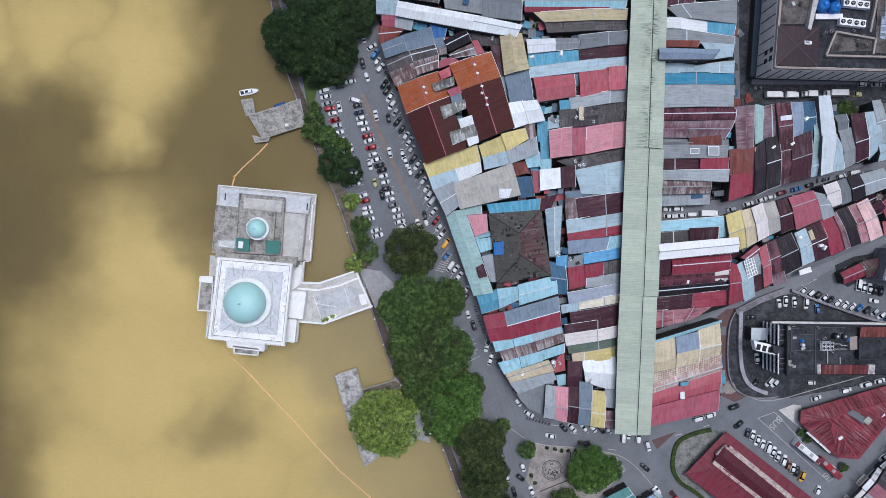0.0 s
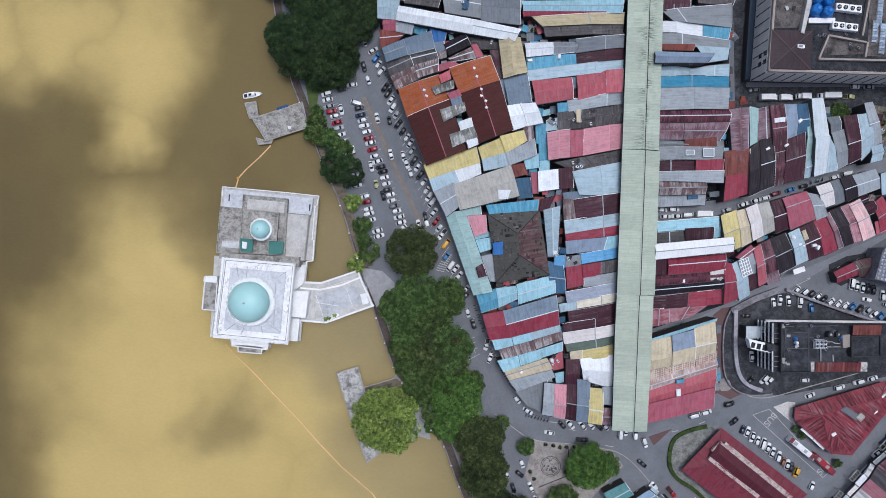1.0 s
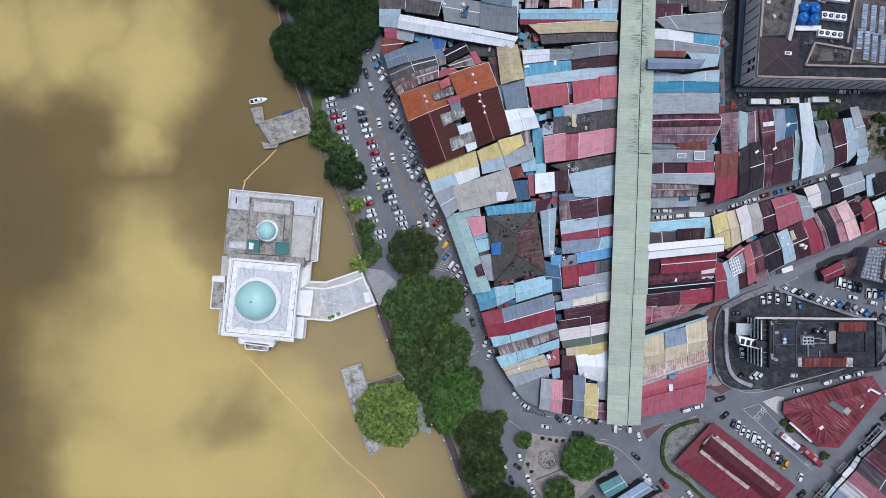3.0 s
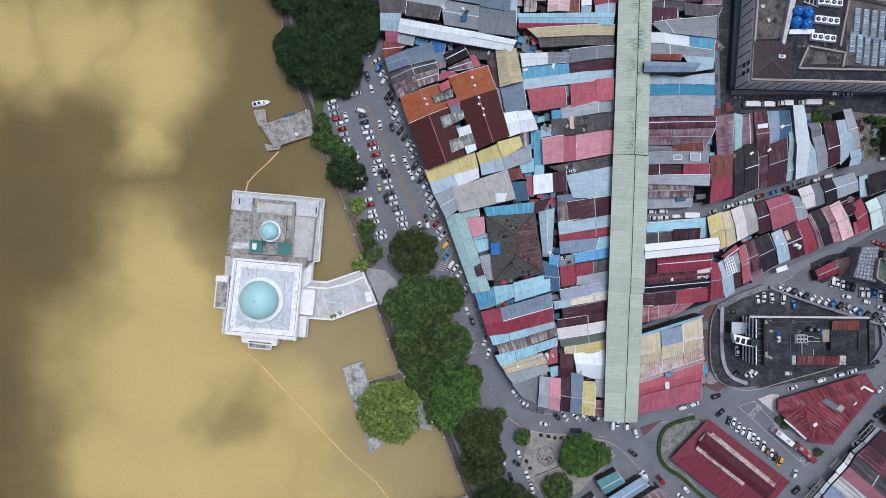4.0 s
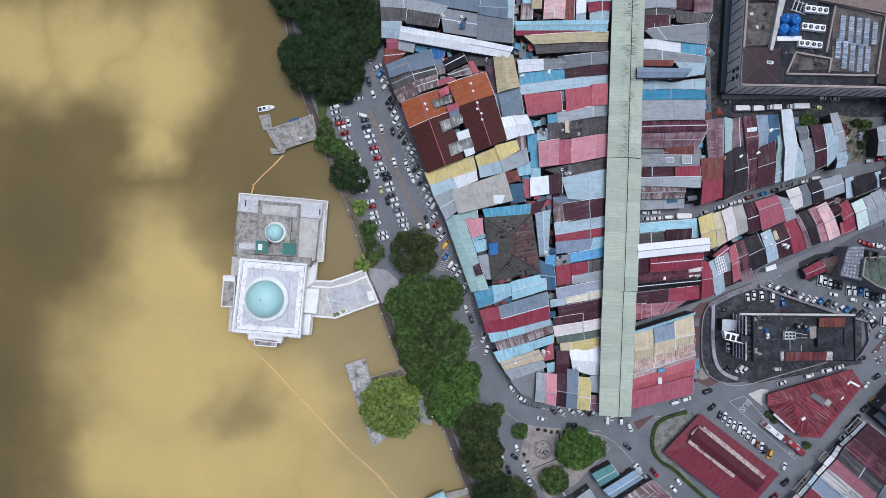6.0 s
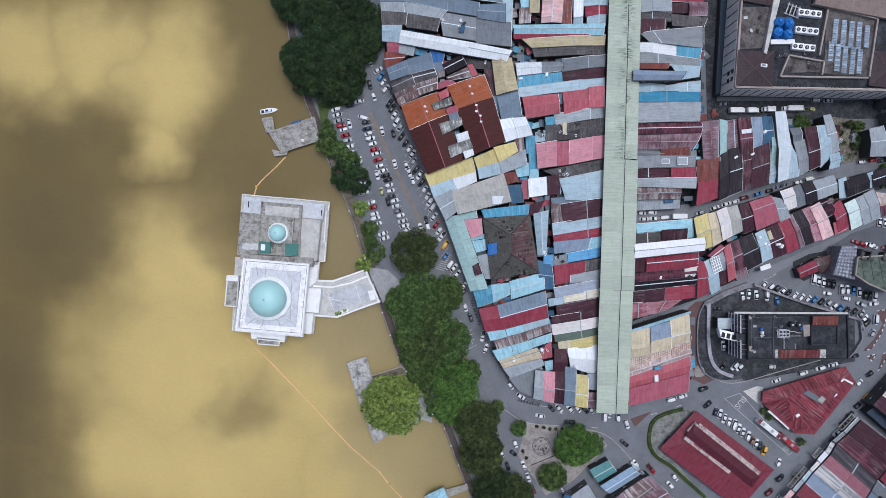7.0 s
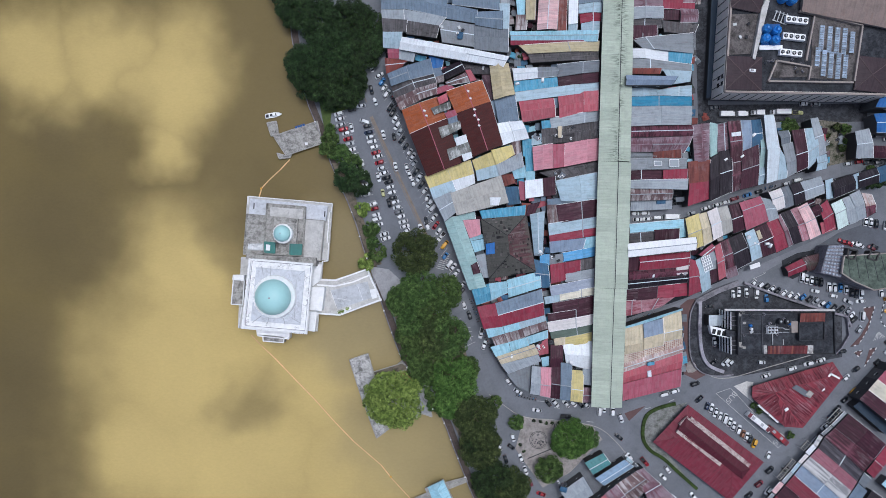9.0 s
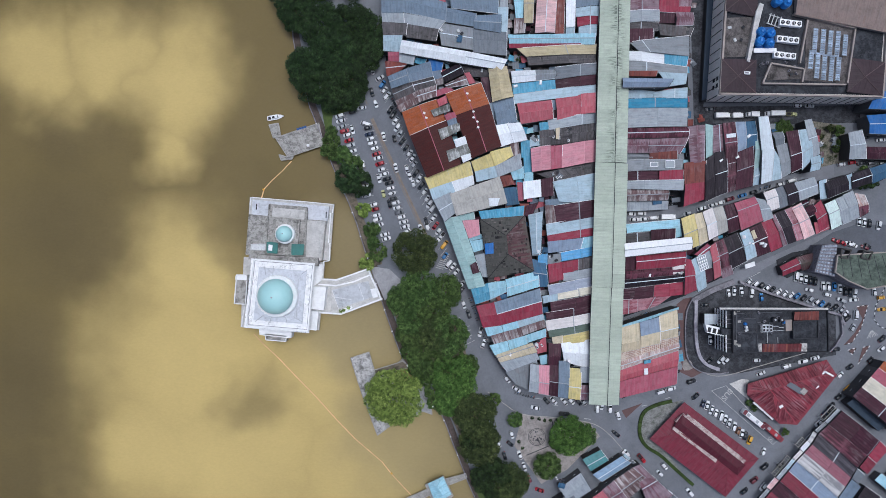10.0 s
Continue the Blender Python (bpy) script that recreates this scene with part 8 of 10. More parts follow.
house("maroon", (47.3, -32.7), (46.9, -29.3), (68.0, -25.9), (67.8, -29.7), 7.1, 0.6)
house("whitewarm", (47.4, -37.3), (46.7, -32.9), (67.6, -29.5), (67.4, -33.8), 7.8, 0.6)
house("darkgreen", (48.7, -40.6), (48.0, -37.4), (67.7, -34.0), (67.7, -37.4), 6.8, 0.6)
house("yellow", (54.1, -44.0), (54.1, -40.0), (67.5, -37.3), (67.4, -42.1), 7.0, 0.6)
house("beige", (49.5, -40.3), (54.5, -39.5), (54.5, -43.8), (50.2, -44.3), 7.4, 0)
house("paleblue", (39.4, 15.3), (41.1, -2.7), (45.0, -2.3), (46.1, 16.9), 7.6, 0.5)
house("maroon", (38.6, 19.6), (44.0, 21.1), (41.1, 14.7), (37.7, 14.8), 7.5, 0)
house("darkblue", (40.1, -4.4), (47.4, -6.2), (48.5, -17.5), (42.8, -17.6), 6.4, 0.5)
house("skyblue", (43.8, -2.9), (48.2, -2.2), (48.2, -7.6), (43.8, -7.6), 6.4, 0)
house("rust", (35.8, 20.6), (39.9, 20.6), (39.9, 14.9), (36.3, 14.9), 6.2, 0)
house("maroon", (85.9, 99.2), (96.7, 99.2), (96.7, 93.1), (85.9, 93.1), 8.3, 0)
house("grey", (90.9, 88.9), (85.9, 93.4), (113.3, 96.1), (113.3, 86.7), 8.0, 0.2)
house("white", (85.6, 85.2), (85.6, 89.5), (101.9, 87.9), (101.9, 83.6), 7.6, 0.35)
house("blue", (101.6, 88.2), (113.1, 87.1), (112.5, 82.5), (101.5, 83.6), 7.0, 0)
house("grey", (85.7, 79.9), (85.7, 85.4), (112.5, 82.1), (112.5, 78.3), 7.3, 0.3)
house("rust", (85.3, 80.1), (98.7, 80.0), (97.9, 77.5), (85.3, 77.8), 8.4, 0)
house("slateblue", (81.2, 75.8), (104.1, 75.1), (101.5, 71.4), (81.2, 71.4), 13.4, 0.5)
house("paleblue", (99.0, 79.6), (112.3, 78.7), (111.8, 74.2), (103.9, 73.0), 7.8, 0)
house("paleblue", (85.1, 67.6), (85.1, 71.8), (97.4, 70.9), (97.4, 67.6), 7.8, 0.4)
house("paleblue", (96.7, 67.5), (96.7, 70.5), (112.3, 72.5), (112.1, 67.5), 8.2, 0.6)
house("tealblue", (84.8, 63.3), (84.8, 67.7), (112.3, 67.7), (112.1, 63.3), 8.1, 0.45)
house("palegrey", (84.7, 58.5), (84.7, 63.4), (112.3, 63.4), (112.3, 59.3), 7.7, 0.5)
house("palegrey", (84.5, 54.5), (84.5, 58.6), (112.3, 59.3), (112.1, 54.9), 7.7, 0.5)
house("maroonrib", (84.9, 54.3), (112.8, 54.8), (112.8, 49.9), (84.9, 49.7), 7.6, 0.5)
house("pinkgrey", (84.3, 49.3), (94.7, 49.3), (94.1, 42.9), (84.3, 43.0), 7.8, 0.5)
house("pinkgrey", (94.2, 49.3), (112.7, 49.8), (108.7, 42.4), (93.6, 43.0), 7.8, 0.5)
house("grey", (84.6, 43.0), (96.8, 42.5), (95.7, 39.5), (84.6, 39.9), 6.8, 0.5)
house("rust", (94.7, 42.8), (107.3, 43.9), (107.6, 39.4), (94.7, 39.8), 7.6, 0)
house("grey", (84.1, 34.9), (84.1, 39.9), (109.9, 39.9), (109.5, 34.9), 8.1, 0.3)
house("maroon", (84.7, 30.7), (84.7, 34.8), (100.0, 35.1), (100.0, 30.9), 7.0, 0.3)
house("redbright", (99.0, 34.7), (110.0, 35.2), (109.8, 30.6), (99.0, 30.8), 7.9, 0)
house("palegrey", (84.2, 26.6), (84.2, 30.3), (110.5, 30.7), (110.0, 25.8), 7.9, 0.3)
house("ruststripe", (84.4, 26.5), (103.6, 27.0), (103.2, 21.5), (84.4, 21.1), 7.2, 0.5)
house("palegrey", (85.2, 21.0), (104.1, 21.3), (104.1, 17.4), (85.2, 16.6), 5.0, 0)
house("cyan", (84.4, 6.7), (84.0, 10.7), (108.6, 12.8), (108.6, 8.5), 7.2, 0.3)
house("darkgrey", (84.2, 2.3), (84.2, 6.4), (95.7, 7.3), (96.2, 2.7), 6.6, 0.4)
house("maroon", (94.8, 8.0), (106.3, 8.6), (106.3, 4.0), (95.3, 3.2), 7.5, 0)
house("cyan", (106.4, 10.3), (110.0, 11.0), (110.0, 4.8), (106.9, 4.3), 6.2, 0)
house("whitebright", (81.8, 1.9), (112.2, 4.6), (112.2, -1.1), (81.8, -4.2), 11.6, 0.5)
house("maroon", (83.4, -4.4), (88.8, -3.9), (88.8, -10.0), (83.4, -10.5), 7.3, 0)
house("redbright", (88.0, -4.0), (110.8, -1.9), (109.9, -8.6), (88.0, -10.1), 8.1, 0.4)
house("maroonrib", (83.2, -10.7), (110.6, -8.6), (109.5, -12.4), (83.2, -14.5), 7.7, 0.4)
house("whitewarm", (104.3, -9.0), (110.2, -7.8), (110.3, -11.6), (104.8, -12.4), 8.2, 0)
house("black", (82.8, -14.6), (110.6, -12.3), (109.5, -15.7), (82.8, -18.4), 7.6, 0.4)
house("maroon", (82.5, -23.7), (82.5, -18.7), (96.6, -17.2), (96.0, -23.0), 7.1, 0.35)
house("redbright", (95.5, -23.1), (95.5, -17.2), (110.9, -15.6), (110.5, -21.5), 6.9, 0.5)
house("pinkrust", (81.8, -30.5), (82.3, -23.6), (88.8, -23.1), (88.8, -29.2), 7.4, 0.35)
house("pinkrust", (88.7, -29.2), (88.6, -23.3), (105.0, -21.8), (98.4, -26.6), 6.5, 0.5)
house("redbright", (109.8, -4.9), (113.7, -6.0), (115.5, -19.5), (109.8, -21.8), 8.4, 0.5)
house("beige", (81.0, -36.1), (89.8, -33.9), (89.9, -46.0), (80.8, -47.7), 8.6, 0.65)
house("slateblue/beige", (89.2, -33.8), (98.1, -31.4), (98.2, -43.5), (89.2, -45.4), 9.3, 0.55)
house("beige", (97.8, -31.0), (106.2, -28.2), (106.3, -40.5), (97.8, -42.0), 9.3, 0.65)
house("cyan", (81.0, -35.1), (107.0, -27.1), (107.0, -28.4), (81.0, -36.6), 8.4, 0)
house("rusttile", (80.5, -47.6), (89.9, -45.7), (90.2, -48.6), (80.6, -51.7), 8.5, 0)
house("rusttile", (89.4, -45.6), (98.5, -43.1), (98.6, -46.0), (89.7, -48.5), 8.6, 0)
house("rusttile", (98.2, -42.2), (107.0, -40.0), (107.1, -43.5), (98.3, -46.1), 8.1, 0)
house("whiterust", (80.4, -51.5), (107.1, -43.4), (107.1, -46.7), (80.4, -55.5), 8.2, 0.5)
house("redpink", (80.1, -55.8), (107.1, -46.7), (106.6, -54.2), (80.1, -60.9), 7.8, 0.5)
house("pinkdull", (80.0, -60.7), (106.4, -54.1), (106.1, -62.2), (80.1, -68.4), 8.0, 0)
house("pinkgrey", (112.2, 54.8), (113.3, 38.0), (119.6, 38.5), (120.1, 55.6), 7.9, 0.5)
house("teal", (120.5, 56.0), (123.8, 55.2), (124.2, 42.1), (120.8, 40.4), 7.0, 0)
house("pinkgrey", (123.8, 55.1), (123.8, 42.5), (129.7, 43.7), (128.8, 55.9), 7.4, 0.5)
house("rust", (110.1, 38.3), (120.3, 39.2), (120.3, 29.2), (110.7, 28.1), 7.7, 0)
house("redbright", (111.0, 28.6), (120.6, 29.7), (120.1, 21.7), (110.3, 18.4), 7.1, 0)
house("black", (119.8, 39.0), (124.3, 42.5), (124.3, 22.5), (119.8, 20.4), 8.1, 0.5)
house("black", (124.0, 42.7), (129.4, 44.0), (129.8, 24.7), (124.0, 22.5), 8.4, 0.5)
house("maroonrib", (127.8, 56.1), (133.6, 56.5), (134.5, 38.6), (129.1, 37.3), 8.6, 0.5)
house("maroonrib", (129.3, 39.2), (134.8, 40.1), (133.2, 25.6), (129.6, 24.3), 8.1, 0.5)
house("slateblue", (134.2, 56.8), (138.7, 56.8), (138.7, 43.5), (134.6, 42.2), 7.6, 0.5)
house("darkblue", (138.2, 56.8), (143.2, 57.2), (144.1, 44.5), (138.7, 43.6), 7.4, 0.5)
house("maroon", (134.1, 42.6), (141.7, 45.7), (141.3, 27.5), (133.2, 25.5), 8.5, 0.5)
house("teal", (143.0, 52.9), (146.0, 52.9), (147.6, 37.0), (142.4, 34.4), 7.4, 0.5)
house("paleblue", (142.4, 35.8), (147.7, 38.0), (146.1, 28.5), (141.6, 27.5), 7.3, 0.5)
house("whitecool", (143.1, 58.4), (147.5, 58.6), (150.4, 43.2), (144.8, 42.9), 9.8, 0)
house("whitecool", (144.8, 43.5), (150.4, 43.7), (149.1, 29.5), (144.4, 28.0), 9.8, 0)
house("paleblue", (151.3, 43.4), (154.6, 37.8), (154.3, 30.6), (149.7, 29.5), 8.2, 0)
house("slategrey", (150.4, 51.6), (155.3, 52.0), (156.0, 46.2), (152.2, 45.2), 8.0, 0.5)
house("grey", (152.3, 45.7), (158.7, 47.3), (159.6, 33.7), (154.6, 31.2), 8.1, 0.6)
house("maroon", (156.5, 51.8), (162.1, 52.6), (163.8, 35.5), (158.8, 33.1), 8.5, 0.6)
house("paleblue", (162.3, 52.7), (167.5, 53.2), (169.0, 39.6), (163.9, 34.3), 8.0, 0.6)
house("yellow", (108.8, 13.0), (115.0, 15.3), (117.2, 0.9), (110.4, -2.0), 8.1, 0.5)
house("beige", (114.6, 14.8), (118.6, 15.9), (121.3, 3.1), (116.9, 0.6), 8.4, 0.5)
house("whitewarm", (118.1, 15.8), (122.6, 17.8), (125.2, 5.2), (120.9, 2.9), 9.1, 0.5)
house("greybeige", (123.0, 17.4), (127.7, 18.6), (130.1, 7.2), (125.6, 5.1), 8.0, 0.5)
house("maroon", (128.4, 18.5), (133.2, 19.9), (136.2, 8.3), (130.3, 6.0), 8.0, 0.5)
house("pinkdull", (132.6, 19.7), (142.0, 22.6), (146.0, 11.8), (135.7, 7.3), 8.7, 0.3)
house("palegrey", (142.2, 22.1), (146.7, 21.1), (150.4, 13.0), (145.9, 11.2), 8.6, 0.5)
house("whitewarm", (145.9, 24.3), (151.2, 26.1), (153.2, 17.4), (148.2, 15.5), 8.6, 0.4)
house("slategrey", (151.1, 26.1), (155.7, 27.7), (158.2, 18.9), (153.4, 16.9), 8.3, 0.5)
house("black", (155.0, 27.5), (159.6, 28.7), (162.1, 20.4), (157.5, 18.3), 9.0, 0.5)
house("palegrey", (159.3, 28.5), (168.9, 31.2), (170.7, 23.7), (161.9, 20.4), 8.9, 0.5)
house("pinkdull", (114.8, -3.4), (120.9, 1.7), (122.6, -1.2), (117.2, -4.8), 7.6, 0.5)
house("paleblue", (112.6, -6.1), (117.5, -3.4), (120.0, -18.2), (116.0, -20.5), 8.4, 0.5)
house("palegrey", (117.7, -3.5), (122.3, -0.8), (123.8, -9.1), (119.1, -11.2), 7.7, 0.5)
house("maroon", (119.0, -10.7), (123.5, -9.2), (124.2, -14.8), (119.8, -16.6), 7.6, 0)
house("redpink", (121.4, 0.3), (124.3, 1.8), (126.8, -13.1), (123.5, -14.9), 8.3, 0.5)
house("maroonrib", (123.4, 1.7), (128.1, 3.8), (130.9, -8.7), (125.6, -11.0), 8.1, 0.5)
house("pinkgrey", (125.5, -10.6), (131.0, -8.3), (132.5, -12.5), (127.5, -14.4), 7.9, 0)
house("black", (128.0, 3.7), (134.1, 6.4), (138.7, -6.5), (131.4, -10.3), 7.9, 0.5)
house("paleblue", (135.0, 6.1), (139.1, 8.1), (142.8, -4.3), (138.1, -6.4), 8.6, 0.5)
house("maroon", (139.5, 8.0), (145.6, 11.0), (150.1, -2.2), (143.1, -4.9), 7.7, 0.5)
house("redbright", (145.3, 10.9), (150.5, 13.2), (155.3, -0.0), (149.6, -2.7), 7.8, 0.5)
house("pinkgrey", (149.7, 13.9), (151.2, 14.4), (156.9, 0.9), (154.9, -0.1), 8.2, 0.5)
house("black", (151.1, 14.8), (155.7, 16.4), (161.8, 2.6), (156.8, 0.8), 8.2, 0.5)
house("pinkrust", (155.5, 16.3), (159.2, 17.9), (164.8, 3.5), (161.1, 2.1), 8.2, 0.5)
house("pinkpale", (158.7, 17.3), (163.0, 19.6), (169.1, 5.4), (164.3, 3.0), 8.6, 0.5)
house("maroon", (158.3, 17.1), (166.0, 21.1), (166.7, 18.7), (160.1, 16.1), 7.8, 0.5)
house("redbright", (168.7, 17.5), (172.7, 20.9), (176.9, 8.8), (171.8, 6.2), 7.5, 0.5)
house("redpink", (169.1, 10.5), (176.3, 12.3), (177.4, 7.9), (170.4, 5.3), 7.4, 0)
house("mint", (173.8, 18.7), (178.6, 21.0), (182.0, 9.7), (176.9, 7.1), 8.4, 0.4)
house("palegrey", (178.4, 20.9), (182.7, 22.8), (186.1, 11.2), (181.6, 9.4), 8.4, 0.5)
house("palegrey", (181.9, 22.9), (186.7, 25.0), (189.6, 12.7), (185.8, 11.1), 8.6, 0.5)
house("whiterust/maroonrib", (186.3, 24.0), (192.2, 23.0), (194.0, 15.0), (189.7, 12.6), 8.2, 0.6)
house("maroon", (162.3, 15.6), (168.9, 19.0), (170.6, 14.6), (166.1, 12.7), 7.6, 0.5)
house("palegrey", (165.4, 57.2), (168.6, 57.7), (172.4, 41.7), (167.9, 39.6), 7.7, 0.5)
house("paleblue", (167.6, 39.8), (172.1, 41.3), (172.1, 34.7), (167.3, 33.5), 8.3, 0.5)
house("paleblue", (171.1, 29.3), (174.4, 30.3), (175.6, 21.6), (172.0, 21.0), 8.1, 0)
house("black", (173.5, 28.3), (183.2, 31.9), (184.5, 25.1), (175.0, 21.3), 8.9, 0.5)
house("paleblue", (183.1, 31.6), (185.9, 32.7), (187.0, 26.1), (184.7, 25.2), 8.5, 0)
house("black", (185.1, 32.0), (194.1, 34.8), (195.2, 28.6), (186.0, 25.6), 8.7, 0.5)
house("palegrey", (185.7, 51.3), (191.9, 52.7), (193.9, 39.5), (185.9, 39.4), 7.2, 0.5)
house("maroon", (194.9, 45.3), (218.1, 44.6), (218.0, 38.7), (194.9, 39.7), 5.1, 0.5)
house("royal", (193.7, 59.0), (221.3, 61.3), (221.2, 49.5), (194.9, 50.8), 7.8, 0.5)
house("royal", (194.6, 68.4), (218.5, 71.9), (218.5, 60.1), (192.0, 61.3), 11.4, 0.4)
house("slate", (-26.5, 118.9), (-16.3, 117.8), (-16.4, 107.6), (-26.3, 107.7), 8.5, 0.5)
house("slate", (-16.7, 117.6), (3.4, 111.8), (2.7, 103.7), (-16.4, 107.6), 8.9, 0.5)
house("palegrey", (-26.5, 108.3), (-16.5, 108.2), (-15.8, 102.8), (-26.0, 103.5), 7.8, 0)
house("darkgrey", (-26.2, 103.6), (-14.6, 102.7), (-15.3, 97.4), (-25.7, 97.5), 8.0, 0)
house("palegrey", (-16.3, 108.0), (2.8, 103.6), (-0.4, 99.9), (-15.7, 102.5), 8.3, 0)
house("darkgrey", (-15.1, 102.6), (-0.3, 100.1), (-1.7, 94.8), (-15.3, 96.7), 7.7, 0)
house("slate", (-2.2, 110.9), (16.7, 107.0), (16.0, 101.0), (-2.4, 104.1), 8.4, 0.3)
house("grey", (-1.0, 103.6), (15.2, 100.7), (15.0, 90.7), (0.7, 93.0), 7.6, 0.5)
house("slate", (15.7, 106.0), (27.9, 106.4), (27.8, 97.9), (15.5, 100.1), 8.7, 0.5)
house("slategrey", (15.1, 100.7), (30.4, 100.0), (30.3, 87.8), (15.0, 89.5), 8.1, 0.5)
house("paleblue", (26.4, 109.6), (31.2, 109.5), (30.5, 93.8), (27.6, 93.8), 8.2, 0)
house("slate", (3.4, 120.1), (26.6, 119.9), (27.0, 107.1), (5.4, 109.9), 7.6, 0.5)
house("palegrey", (27.8, 121.4), (31.6, 121.3), (31.2, 109.4), (27.2, 109.5), 7.6, 0.5)
house("cyan", (32.9, 120.0), (38.3, 120.0), (38.1, 104.7), (34.7, 104.3), 7.6, 0.5)
house("khaki", (38.0, 119.7), (43.1, 119.6), (42.4, 102.4), (38.3, 102.4), 8.3, 0.5)
house("ruststripe", (34.0, 104.9), (39.3, 104.9), (38.7, 98.3), (33.7, 98.1), 7.2, 0)
house("pinkpale", (44.6, 119.4), (43.1, 97.6), (52.0, 97.7), (53.7, 119.3), 8.8, 0.5)
house("rust", (53.4, 119.9), (57.3, 119.8), (56.5, 97.4), (52.5, 97.4), 7.5, 0)
house("white", (57.4, 118.0), (61.9, 118.0), (61.5, 100.5), (57.2, 100.0), 8.7, 0)
house("slate", (62.1, 119.5), (72.8, 119.4), (72.7, 109.5), (62.0, 108.8), 7.9, 0.5)
house("paleblue", (61.8, 105.0), (61.8, 109.1), (72.7, 110.0), (72.2, 105.4), 8.1, 0.6)
house("redbright", (62.7, 100.6), (62.4, 105.1), (72.2, 105.8), (72.0, 101.5), 7.6, 0.6)
house("paleblue", (63.1, 96.6), (63.1, 100.7), (71.6, 101.7), (71.3, 96.5), 7.9, 0.6)
house("paleblue", (57.4, 100.5), (61.4, 100.4), (61.3, 97.0), (57.3, 97.0), 7.4, 0)
house("pinkgrey", (86.4, 107.6), (86.5, 118.1), (100.0, 117.9), (99.9, 107.8), 7.7, 0.4)
house("palegrey", (85.7, 102.2), (85.7, 107.6), (99.9, 107.9), (99.9, 102.6), 8.0, 0.4)
house("darkgrey", (85.8, 98.1), (85.9, 102.7), (99.8, 102.5), (99.3, 98.5), 7.4, 0.4)
house("maroon", (85.8, 92.9), (85.8, 98.0), (97.5, 98.4), (97.4, 93.3), 7.4, 0.4)
house("redbright", (99.7, 118.0), (109.4, 117.9), (108.8, 106.7), (99.9, 107.3), 7.5, 0.5)
house("maroon", (99.5, 106.5), (108.2, 106.4), (108.1, 102.1), (99.3, 102.2), 7.1, 0)
house("pinkgrey", (107.3, 106.9), (115.2, 106.5), (115.1, 100.7), (107.3, 100.6), 8.2, 0.5)
house("redbright", (108.3, 109.8), (114.1, 109.7), (114.1, 106.7), (108.3, 106.7), 7.7, 0)
house("darkgrey", (99.2, 101.7), (115.5, 99.7), (113.9, 95.5), (100.4, 96.6), 7.5, 0)
house("pinkgrey", (108.7, 117.6), (114.7, 117.5), (114.4, 109.4), (108.6, 109.5), 8.3, 0.5)
house("tealdark", (63.4, -96.8), (71.9, -92.5), (75.4, -97.4), (67.2, -102.3), 5.5, 0.5)
house("glassblue", (68.1, -104.0), (81.6, -95.6), (85.8, -98.8), (72.3, -107.3), 5.2, 0.5)
house("ruststripe", (76.6, -106.4), (86.1, -100.3), (93.9, -106.6), (82.6, -115.3), 7.1, 0.5)
house("pinkgrey", (85.8, -100.4), (89.3, -98.8), (104.2, -113.0), (93.6, -119.3), 7.0, 0.5)
house("palegrey", (52.2, -109.7), (62.5, -102.5), (67.2, -110.6), (57.5, -116.5), 6.6, 0.5)
house("slategrey", (44.3, -119.8), (58.2, -111.1), (63.0, -118.7), (52.2, -126.6), 6.9, 0.5)
house("redpink", (62.4, -117.5), (72.7, -110.3), (78.5, -117.6), (67.7, -125.5), 6.8, 0.5)
house("pinkgrey", (71.6, -110.2), (77.3, -106.0), (84.0, -114.9), (78.0, -117.6), 7.5, 0.5)
house("maroon", (83.2, -114.7), (93.8, -118.8), (85.7, -129.5), (77.7, -124.0), 7.1, 0.5)
house("cream", (208.3, -103.0), (201.6, -111.0), (216.1, -122.6), (221.6, -114.7), 5.2, 0.5)
house("orange", (200.3, -52.6), (197.7, -55.8), (219.5, -72.5), (222.1, -69.3), 8.3, 0.5)
house("pinkdull", (197.6, -55.7), (193.9, -59.8), (215.5, -76.8), (219.5, -72.3), 8.4, 0.5)
house("cream", (193.9, -59.7), (189.7, -64.4), (211.0, -81.8), (215.5, -76.6), 8.5, 0.5)
house("maroon", (189.5, -64.2), (185.4, -68.3), (206.6, -86.3), (210.7, -81.6), 8.9, 0.5)
house("night", (188.7, -69.9), (185.0, -72.5), (199.9, -85.6), (204.1, -82.5), 4.6, 0)
house("redbright", (155.5, -9.4), (163.6, -5.4), (166.0, -10.3), (156.9, -13.8), 4.0, 0.5)
house("tilered", (163.1, -5.2), (171.4, -3.1), (174.1, -9.2), (165.7, -11.5), 4.1, 0.5)
house("darkblue", (193.5, 34.5), (210.7, 39.7), (210.8, 34.3), (196.1, 27.9), 7.8, 0.5)

house("maroon", (182.2, -75.5), (176.0, -81.8), (193.4, -96.0), (198.9, -89.3), 6.4, 0.5)
house("maroonrib", (176.1, -81.9), (171.4, -86.0), (188.8, -101.7), (193.5, -96.0), 6.2, 0.5)
house("ribslate", (171.8, -86.2), (168.9, -91.1), (186.3, -106.3), (189.2, -101.9), 5.6, 0.5)
house("rosegrey", (168.7, -91.0), (165.0, -94.8), (183.5, -110.5), (186.1, -106.2), 5.9, 0.5)
house("whiterib", (165.2, -94.9), (161.5, -98.7), (180.0, -115.2), (183.6, -110.6), 5.7, 0.5)
house("slateblue", (161.8, -98.9), (158.1, -103.3), (176.6, -119.8), (180.3, -115.4), 5.2, 0.5)
house("civicred", (157.7, -103.0), (153.7, -107.6), (172.2, -124.1), (176.1, -119.5), 6.0, 0.5)
house("maroon", (154.0, -107.8), (149.8, -112.4), (168.3, -129.2), (172.5, -124.3), 5.5, 0.5)
